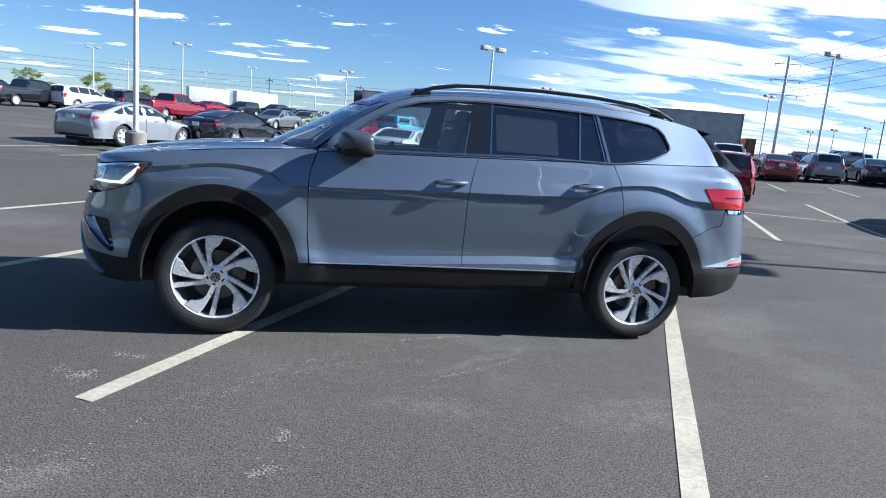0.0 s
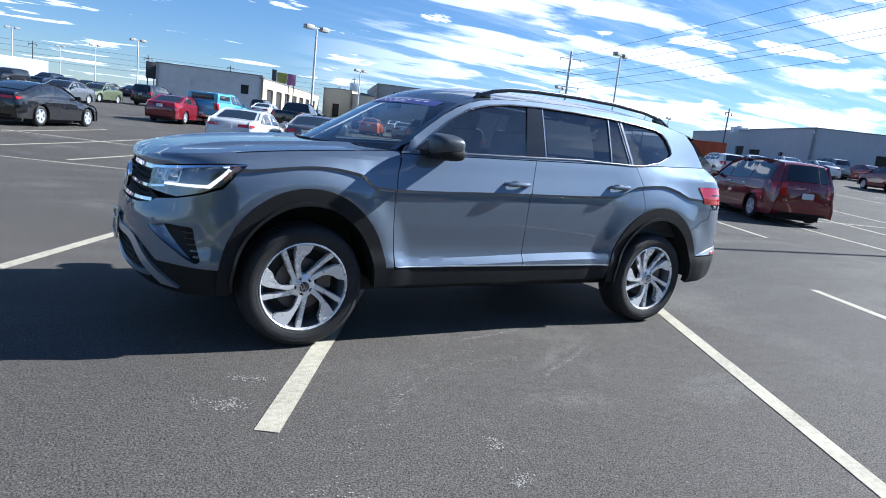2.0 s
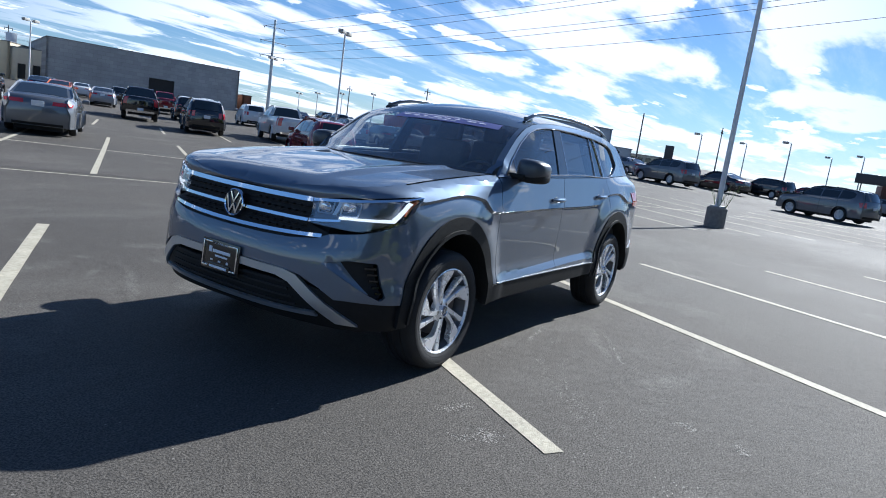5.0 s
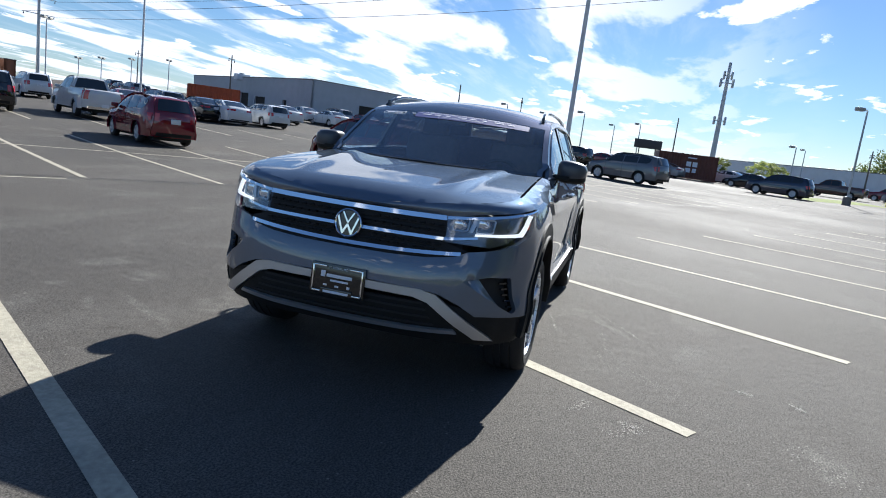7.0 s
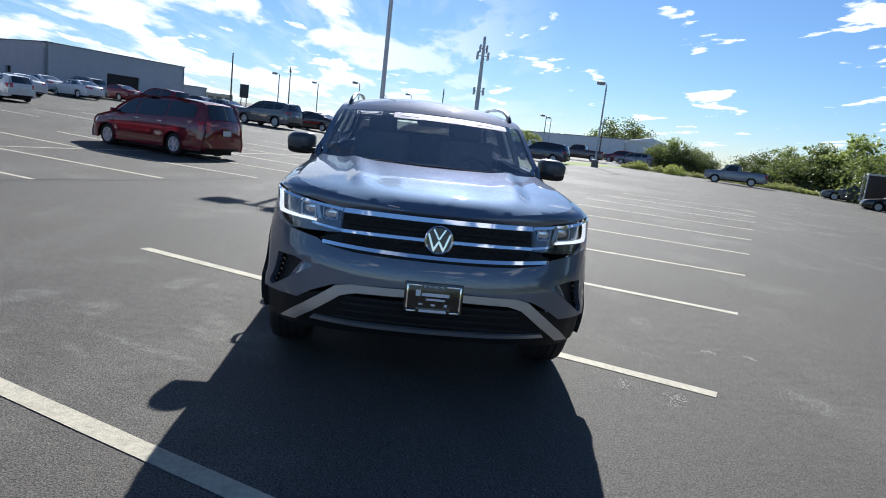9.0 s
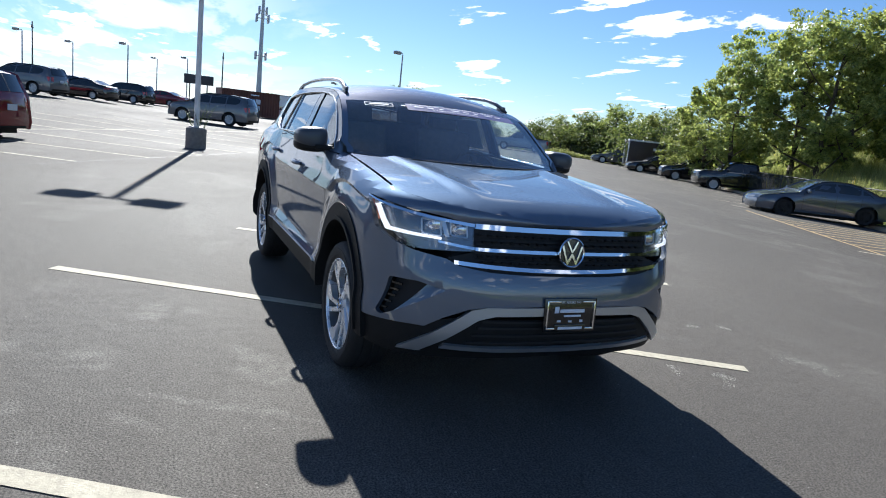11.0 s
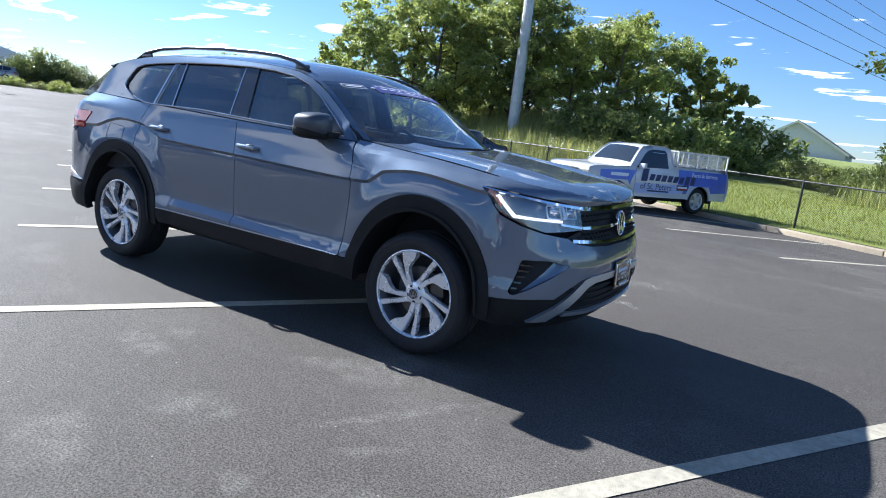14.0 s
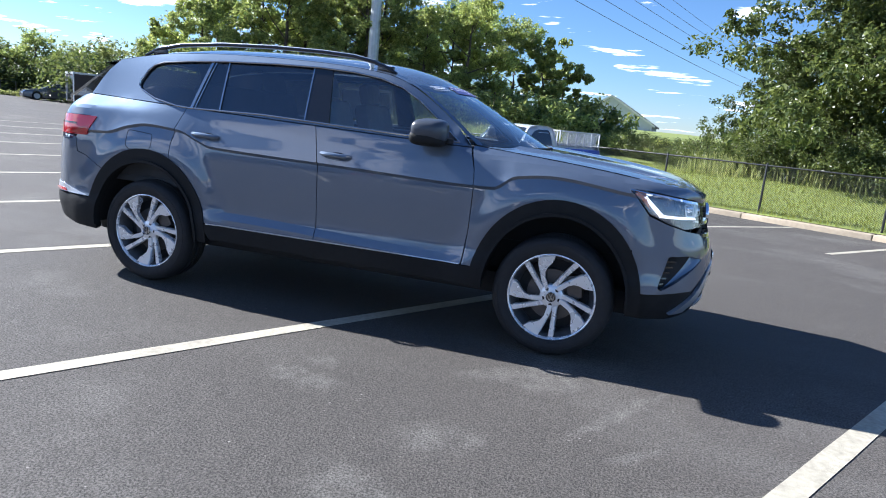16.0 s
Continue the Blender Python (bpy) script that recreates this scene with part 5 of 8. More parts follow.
def seat(x, y, z, w, back=0.62, rest=True):
    s = part("seat", box((0.50, w, 0.16), (x, y, z), 0.05, seg=3), SEAT, car, "dark fabric seat")
    lean = pose(0, 0, 0, 0, 14, 0)
    part("seat_back", box((0.14, w, back), (x + 0.30, y, z + 0.32), 0.055, lean, seg=3), SEAT, s)
    if rest:
        for dy in ((0.0,) if w < 0.7 else (-w * 0.33, w * 0.33)):
            part("headrest", box((0.10, 0.26, 0.18), (x + 0.40, y + dy, z + 0.70), 0.045, lean, seg=3), SEAT, s)
    return s


for y in (-0.40, 0.40):
    seat(-0.02, y, 0.82, 0.50)
seat(0.92, 0.0, 0.85, 1.30)
seat(1.50, 0.0, 0.88, 1.05, 0.46, False)
bm = bmesh.new()
ring = [Vector((0.185 * math.cos(a), 0.185 * math.sin(a), 0)) for a in (2 * math.pi * k / 24 for k in range(25))]
bm = tube(ring, 0.015, 8, bm)
box((0.30, 0.05, 0.02), (0, 0, -0.01), 0.005, bm=bm)
bmesh.ops.transform(bm, matrix=pose(-0.42, -0.39, 1.14, 0, -62, 0), verts=bm.verts)
part("steering_wheel", bm, INTERIOR, car, "black steering wheel")
part("rear_view_mirror", box((0.03, 0.24, 0.065), (-0.56, 0, 1.56), 0.02), GLOSS_BLACK, car, "inside mirror")
p = body(0.62, 1.45)
part("window_sheet", box((0.46, 0.003, 0.27), (0.57, p.y + 0.045, 1.44), 0, pose(0, 0, 0, -23, 0, 0)), PLATE_WHITE, car, "printed price sheet inside the rear window")


# ---- wheels of the grey car ----
def build_wheel():
    """One wheel, outer face towards -y, centred on the hub."""
    w = thing("wheel", Matrix(), "", "")
    tyre = [(0.272, -0.112), (0.285, -0.118), (0.30, -0.124), (0.325, -0.128), (0.348, -0.124), (0.366, -0.112), (0.378, -0.092), (0.382, -0.06), (0.383, -0.055), (0.376, -0.053), (0.376, -0.047), (0.383, -0.045), (0.3845, -0.012), (0.377, -0.010), (0.377, 0.010), (0.3845, 0.012), (0.383, 0.045), (0.376, 0.047), (0.376, 0.053), (0.383, 0.055), (0.380, 0.09), (0.366, 0.112), (0.33, 0.128), (0.285, 0.118), (0.272, 0.11)]
    bm = lathe(tyre, 72, "y", closed=True)
    t = part("tyre", bm, RUBBER, w, "black all-season tyre")
    for r0, r1 in ((0.292, 0.296), (0.336, 0.339)):
        part("sidewall_rib", lathe([(r0, -0.119 if r0 < 0.3 else -0.126), (r0, -0.1225 if r0 < 0.3 else -0.1285), (r1, -0.1235 if r0 < 0.3 else -0.1285), (r1, -0.119 if r0 < 0.3 else -0.124)], 64, "y", closed=True), RUBBER, t)
    rim = [(0.262, -0.098), (0.268, -0.094), (0.266, -0.09), (0.252, -0.07), (0.236, 0.0), (0.236, 0.08), (0.26, 0.11), (0.25, 0.11), (0.226, 0.08), (0.226, 0.0), (0.243, -0.07)]
    part("rim", lathe([(0.262, -0.100), (0.266, -0.113), (0.271, -0.117), (0.276, -0.115), (0.277, -0.106), (0.268, -0.094)], 72, "y", closed=True), ALLOY, w, "silver alloy rim")
    part("barrel", lathe(rim, 72, "y", closed=True), BARREL, w, "dark inner barrel of the rim")
    place = lambda u, v, d: Vector((u, -0.066 - d, v))
    bm = bmesh.new()
    polar = lambda r, deg: (r * math.cos(radians(deg)), r * math.sin(radians(deg)))
    for k in range(5):
        a0 = 90 + 72 * k
        # broad blade with a kink, and its slim partner
        blade = [polar(0.052, a0 + 10), polar(0.062, a0 + 13), polar(0.125, a0 + 14), polar(0.160, a0 + 12), polar(0.172, a0 + 8), polar(0.198, a0 + 0.6), polar(0.224, a0 - 7), polar(0.267, a0 - 10), polar(0.267, a0 + 4), polar(0.267, a0 + 14), polar(0.224, a0 + 18), polar(0.178, a0 + 21), polar(0.120, a0 + 28), polar(0.080, a0 + 36), polar(0.052, a0 + 42)]
        slim = [polar(0.052, a0 + 34), polar(0.068, a0 + 38), polar(0.160, a0 + 31), polar(0.250, a0 + 28.5), polar(0.268, a0 + 28), polar(0.268, a0 + 35.5), polar(0.250, a0 + 36.5), polar(0.160, a0 + 43.5), polar(0.068, a0 + 69), polar(0.052, a0 + 75)]
        for pts, th in ((blade, 0.040), (slim, 0.030)):
            a, b, c2 = [], [], []
            cen = sum((Vector(q) for q in pts), Vector((0, 0))) / len(pts)
            n = len(pts)
            for q in pts:
                dip = 0.012 * smooth01((0.20 - math.hypot(*q)) / 0.14) - 0.006 * smooth01((math.hypot(*q) - 0.21) / 0.05)
                g = Vector(q) + (cen - Vector(q)).normalized() * 0.0075
                a.append(bm.verts.new(place(q[0], q[1], 0)))
                b.append(bm.verts.new(place(q[0], q[1], th - 0.010 - dip)))
                c2.append(bm.verts.new(place(g.x, g.y, th - dip)))
            fs = [bm.faces.new(c2)]
            for low, high in ((a, b), (b, c2)):
                fs += [bm.faces.new((low[j], low[(j + 1) % n], high[(j + 1) % n], high[j])) for j in range(n)]
            bmesh.ops.recalc_face_normals(bm, faces=fs)
            if sum(f.normal.y for f in fs[:1]) > 0:
                bmesh.ops.reverse_faces(bm, faces=fs)
    part("spokes", bm, ALLOY, w, "five twisted twin spokes", sharp=20)
    part("hub", lathe([(0.0, -0.092), (0.036, -0.092), (0.062, -0.090), (0.074, -0.082), (0.078, -0.05), (0.0, -0.05)], 30, "y"), ALLOY, w)
    for k in range(5):
        a = radians(90 + 72 * k + 26)
        part("lug_nut", lathe([(0.0, -0.0925), (0.0125, -0.0925), (0.0135, -0.080), (0.0, -0.07)], 12, "y", (0.056 * math.cos(a), 0, 0.056 * math.sin(a))), MATTE_BLACK, w, "dark wheel bolt")
    emblem(0, 0, 0, 0.033, pose(0, -0.094, 0, 0, 0, 90), w, "centre_cap")
    part("brake_disc", lathe([(0.07, -0.03), (0.165, -0.03), (0.165, 0.006), (0.07, 0.006)], 40, "y", closed=True), DARK_METAL, w, "steel brake disc")
    part("brake_caliper", box((0.10, 0.08, 0.15), (0.14, -0.02, 0.05), 0.02), DARK_METAL, w)
    part("wheel_back", lathe([(0.0, -0.004), (0.229, -0.004), (0.229, 0.06), (0.0, 0.06)], 32, "y"), MATTE_BLACK, w)
    return w


wheel = build_wheel()
wheel.parent = car
WHEEL_SIZE = Matrix.Diagonal((0.987, 1.0, 0.987, 1))
wheel.matrix_basis = pose(FX, -0.842, HUB_Z) @ WHEEL_SIZE
for x, y, turn, spin in ((RX, -0.842, 0, -6), (FX, 0.842, 180, -10), (RX, 0.842, 180, -26)):
    copy = copy_thing(wheel, pose(x, y, HUB_Z, 0, 0, turn) @ pose(0, 0, 0, 0, spin, 0) @ WHEEL_SIZE)

# ---- the place round about ----
def upright(x, y, z=None, turn=0.0):
    return pose(x, y, lot_z(x, y) if z is None else z, 0, 0, turn)


def lamp_post(x, y, height, heads, turn, base=True, pale=True, label="", thick=1.0):
    """A tapered steel lot lamp with shoebox heads on a concrete drum."""
    t = thing("lamp_post", upright(x, y, None, turn), label or "pale steel lot lamp with %s" % ("two shoebox heads" if heads == 2 else "one shoebox head"), "lamp post", "lamp posts of the lot")
    z0 = 0.0
    if base:
        part("concrete_base", lathe([(0.0, -0.2), (0.31, -0.2), (0.31, 0.60), (0.28, 0.64), (0.0, 0.64)], 24, "z"), DARK_CONCRETE, t, "weathered round concrete base")
        part("base_plate", box((0.34, 0.34, 0.04), (0, 0, 0.66), 0.008), GALVANISED, t)
        z0 = 0.64
    part("pole", lathe([(0.0, z0), (0.085 * thick, z0), (0.065 * thick, height - 0.1), (0.0, height - 0.1)], 12, "z"), WHITE_POLE if pale else GALVANISED, t, "pale painted pole")
    for k in range(heads):
        s = 1 if k == 0 else -1
        h = part("lamp_head", box((0.62, 0.42, 0.26), (s * 0.62, 0, height - 0.02), 0.04), LAMP_HOUSING, t, "boxy lamp head")
        part("lens", box((0.5, 0.34, 0.02), (s * 0.62, 0, height - 0.158), 0.006), PLATE_WHITE, h)
        part("bracket", box((0.34, 0.07, 0.07), (s * 0.18, 0, height - 0.02), 0.01), GALVANISED, t)
    return t


lamp_post(16.95, 0.79, 8.0, 2, 62)
lamp_post(-5.83, 16.48, 7.6, 2, 62)
for x, y, h in ((33.8, 32.9, 8.1), (11.33, 37.2, 6.75), (-13, 69, 7.0), (-9, 112, 7.4), (5, 82.5, 6.8), (29, 72, 6.9), (51.9, 61.2, 7.6), (-29, 96, 7.0), (-35, 141, 7.4), (-21.6, 153, 7.4), (2, 120, 7), (-3, 150, 7), (78.7, 83.9, 4.5), (81.0, 81.7, 4.9), (84.0, 78.6, 5.3), (87.7, 74.4, 5.8)):
    lamp_post(x, y, h, 2, 20, base=math.hypot(x, y) < 45)
for x, y, h in ((51.1, -17.9, 7.3), (90, -22, 5.6), (94, 12, 5.6), (78, 5, 6.0), (105, 2, 6.0), (120, -30, 6.5), (98, -2, 6.4), (84, 16, 5.5)):
    lamp_post(x, y, h, 1, 110, base=x < 52, pale=False)



def lamp_weed(x, y, z, seed):
    """A few thin stalks with small leaves rooted on a lamp base."""
    rng = random.Random(seed)
    w = thing("weed", pose(x, y, z), "spindly green weed growing on a lamp base", "weed")
    bm, leaf = bmesh.new(), bmesh.new()
    for k in range(5):
        a, h = rng.uniform(0, 6.28), rng.uniform(0.35, 0.75)
        tip_ = Vector((math.cos(a) * h * 0.45, math.sin(a) * h * 0.45, h))
        tube([(0, 0, -0.02), tuple(tip_ * 0.5 + Vector((0, 0, 0.05))), tuple(tip_)], [0.006, 0.005, 0.003], 5, bm)
        for j in range(9):
            p = tip_ * rng.uniform(0.25, 1.0)
            b, s = rng.uniform(0, 6.28), rng.uniform(0.03, 0.06)
            d, e = Vector((math.cos(b), math.sin(b), rng.uniform(-0.2, 0.6))) * s, Vector((-math.sin(b), math.cos(b), 0.2)) * s * 0.35
            leaf.faces.new([leaf.verts.new(q) for q in (p, p + d * 0.5 + e, p + d, p + d * 0.5 - e)])
    part("stalk", bm, WEED_GREEN, w)
    part("leaf_spray", leaf, WEED_GREEN, w)["kind"] = "stuff"
    return w


WEED_GREEN = material("weed_green", (0.10, 0.14, 0.04), 0.7, vary=0.3, scale=30)
for dx, dy, seed in ((0.24, 0.10, 3), (-0.22, -0.08, 4), (0.05, -0.25, 5)):
    lamp_weed(16.95 + dx, 0.81 + dy, lot_z(16.95, 0.81) + 0.64, seed)


# vehicles
def rim_mesh(spokes=5, width=0.17):
    bm = lathe([(0.63, -0.26), (0.665, -0.30), (0.60, -0.29), (0.56, -0.14), (0.56, 0.2), (0.63, 0.24)], 28, "y", closed=True)
    for k in range(spokes):
        a = 2 * math.pi * k / spokes
        lo, hi = width * 0.75, width
        pts = [(-lo, 0.05), (lo, 0.05), (hi * 0.62, 0.62), (-hi * 0.62, 0.62)]
        rot = lambda u, v, d: Vector((u * math.cos(a) - v * math.sin(a), -0.18 - d, u * math.sin(a) + v * math.cos(a)))
        prism(pts, 0.08, rot, bm=bm)
    lathe([(0.0, -0.27), (0.14, -0.27), (0.17, -0.18), (0.0, -0.1)], 14, "y", bm=bm)
    lathe([(0.0, -0.10), (0.56, -0.10), (0.56, -0.06), (0.0, -0.06)], 20, "y", bm=bm)
    return bm


TYRE_ME, RIM_ME = None, None


def car_wheel(parent, x, y, r, side, dark=False):
    global TYRE_ME, RIM_ME
    if TYRE_ME is None:
        TYRE_ME = bpy.data.meshes.new("tyre")
        bm = lathe([(0.63, -0.28), (0.80, -0.33), (0.94, -0.28), (1.0, -0.14), (1.0, 0.14), (0.94, 0.27), (0.63, 0.3)], 32, "y", closed=True)
        bm.to_mesh(TYRE_ME), bm.free(), TYRE_ME.materials.append(RUBBER)
        TYRE_ME.polygons.foreach_set("use_smooth", [True] * len(TYRE_ME.polygons))
        RIM_ME = {}
        for key, mat in ((False, CAST_ALLOY), (True, MATTE_BLACK)):
            me = bpy.data.meshes.new("rim")
            bm = rim_mesh()
            bm.to_mesh(me), bm.free(), me.materials.append(mat)
            RIM_ME[key] = me
    w = reuse("wheel", TYRE_ME, parent, pose(x, y, r, 0, 17 * x, 0 if side < 0 else 180) @ Matrix.Scale(r, 4))
    reuse("rim", RIM_ME[dark], w)
    return w


KINDS = {
    # top outline front to rear (share of length, height), cowl, roof front, roof rear, tail indices, belt, window outline, pillars
    "sedan": dict(L=4.85, W=0.93, r=0.335, wf=0.195, wr=0.785, sil=[(0.012, 0.22), (0.0, 0.36), (0.004, 0.56), (0.03, 0.68), (0.08, 0.76), (0.20, 0.86), (0.285, 0.93), (0.40, 1.27), (0.45, 1.38), (0.54, 1.445), (0.64, 1.44), (0.73, 1.37), (0.86, 1.10), (0.97, 1.06), (0.99, 0.98), (1.0, 0.80), (0.998, 0.45), (0.985, 0.24)], glass=(6, 8), rear=(11, 12), lamps=(0.85, 0.955), head=(0.58, 0.72),
                  dlo=[(0.325, 0.98), (0.40, 1.20), (0.455, 1.33), (0.54, 1.385), (0.64, 1.38), (0.72, 1.31), (0.80, 1.12), (0.82, 1.03), (0.76, 1.005)], pillars=(0.555, 0.735)),
    "fastback": dict(L=4.86, W=0.94, r=0.35, wf=0.185, wr=0.775, sil=[(0.012, 0.22), (0.0, 0.36), (0.004, 0.56), (0.03, 0.68), (0.08, 0.77), (0.20, 0.87), (0.29, 0.94), (0.42, 1.28), (0.48, 1.38), (0.57, 1.43), (0.67, 1.40), (0.77, 1.30), (0.92, 1.07), (0.985, 1.02), (0.995, 0.95), (1.0, 0.78), (0.998, 0.45), (0.985, 0.24)], glass=(6, 8), rear=(10, 12), lamps=(0.84, 0.935), head=(0.58, 0.72),
                     dlo=[(0.335, 0.99), (0.42, 1.22), (0.49, 1.335), (0.57, 1.375), (0.67, 1.345), (0.76, 1.25), (0.84, 1.10), (0.80, 1.03), (0.70, 1.005)], pillars=(0.565, 0.745)),
    "suv": dict(L=4.75, W=0.95, r=0.37, wf=0.195, wr=0.785, sil=[(0.012, 0.28), (0.0, 0.45), (0.003, 0.72), (0.02, 0.90), (0.07, 1.00), (0.19, 1.07), (0.265, 1.13), (0.36, 1.46), (0.41, 1.60), (0.50, 1.70), (0.72, 1.71), (0.88, 1.66), (0.95, 1.60), (0.985, 1.20), (0.995, 1.12), (1.0, 0.85), (0.998, 0.5), (0.985, 0.30)], glass=(6, 8), rear=(12, 13), lamps=(0.85, 1.12), head=(0.74, 0.92),
                dlo=[(0.30, 1.16), (0.36, 1.38), (0.415, 1.53), (0.50, 1.625), (0.72, 1.635), (0.86, 1.59), (0.905, 1.50), (0.90, 1.32), (0.86, 1.22), (0.6, 1.19)], pillars=(0.535, 0.735)),
    "hatch": dict(L=4.3, W=0.90, r=0.325, wf=0.20, wr=0.805, sil=[(0.012, 0.22), (0.0, 0.38), (0.004, 0.60), (0.03, 0.74), (0.09, 0.83), (0.20, 0.92), (0.27, 0.97), (0.39, 1.32), (0.44, 1.42), (0.54, 1.475), (0.75, 1.47), (0.90, 1.42), (0.95, 1.38), (0.99, 1.02), (0.997, 0.95), (1.0, 0.78), (0.998, 0.45), (0.985, 0.26)], glass=(6, 8), rear=(12, 13), lamps=(0.76, 1.0), head=(0.62, 0.78),
                  dlo=[(0.31, 1.02), (0.39, 1.24), (0.45, 1.36), (0.54, 1.41), (0.75, 1.405), (0.86, 1.36), (0.89, 1.24), (0.84, 1.08), (0.6, 1.05)], pillars=(0.555, 0.76)),
    "minivan": dict(L=5.14, W=0.975, r=0.345, wf=0.185, wr=0.785, sil=[(0.012, 0.24), (0.0, 0.40), (0.004, 0.64), (0.03, 0.82), (0.08, 0.93), (0.16, 1.03), (0.20, 1.08), (0.32, 1.52), (0.37, 1.64), (0.46, 1.73), (0.74, 1.745), (0.90, 1.70), (0.955, 1.64), (0.988, 1.20), (0.996, 1.10), (1.0, 0.80), (0.998, 0.45), (0.985, 0.26)], glass=(6, 8), rear=(12, 13), lamps=(0.80, 1.15), head=(0.66, 0.84),
                    dlo=[(0.25, 1.11), (0.33, 1.44), (0.38, 1.57), (0.46, 1.645), (0.74, 1.66), (0.89, 1.62), (0.93, 1.52), (0.93, 1.22), (0.6, 1.14)], pillars=(0.44, 0.70)),
    "pickup": dict(L=5.75, W=0.98, r=0.39, wf=0.165, wr=0.79, sil=[(0.012, 0.38), (0.0, 0.55), (0.002, 0.95), (0.015, 1.10), (0.05, 1.16), (0.18, 1.20), (0.245, 1.24), (0.32, 1.66), (0.35, 1.79), (0.41, 1.86), (0.56, 1.86), (0.595, 1.78), (0.615, 1.33), (0.70, 1.325), (0.985, 1.32), (1.0, 1.27), (1.0, 0.70), (0.99, 0.48)], glass=(6, 8), rear=(11, 12), lamps=(0.86, 1.26), head=(0.86, 1.08),
                   dlo=[(0.275, 1.27), (0.33, 1.60), (0.36, 1.72), (0.41, 1.78), (0.565, 1.78), (0.585, 1.70), (0.59, 1.36), (0.58, 1.30)], pillars=(0.445,)),
    "regular_cab": dict(L=5.22, W=0.98, r=0.375, wf=0.175, wr=0.765, sil=[(0.012, 0.38), (0.0, 0.52), (0.001, 0.98), (0.012, 1.08), (0.05, 1.12), (0.18, 1.15), (0.262, 1.18), (0.335, 1.60), (0.365, 1.72), (0.43, 1.78), (0.53, 1.78), (0.56, 1.72), (0.575, 1.26), (0.70, 1.255), (0.985, 1.25), (1.0, 1.20), (1.0, 0.65), (0.99, 0.45)], glass=(6, 8), rear=(11, 12), lamps=(0.80, 1.16), head=(0.80, 1.0),
                        dlo=[(0.30, 1.19), (0.36, 1.52), (0.39, 1.64), (0.43, 1.695), (0.515, 1.695), (0.525, 1.62), (0.525, 1.22)], pillars=()),
}
PAINTS = {}


def paint(name, color, metal=0.0):
    if name not in PAINTS:
        PAINTS[name] = car_paint(name + "_paint", color, metal)
    return PAINTS[name]


COLORS = {"slate": ((0.060, 0.075, 0.105), 0.5), "silver": ((0.25, 0.26, 0.285), 0.6), "white": ((0.58, 0.59, 0.60), 0.0), "black": ((0.006, 0.006, 0.008), 0.0), "grey": ((0.13, 0.14, 0.155), 0.6), "red": ((0.17, 0.006, 0.016), 0.3), "maroon": ((0.16, 0.012, 0.020), 0.3), "blue": ((0.10, 0.36, 0.55), 0.2), "orange": ((0.50, 0.11, 0.02), 0.1), "olive": ((0.12, 0.14, 0.09), 0.5), "dark_blue": ((0.02, 0.03, 0.06), 0.4), "brown": ((0.10, 0.05, 0.035), 0.4)}


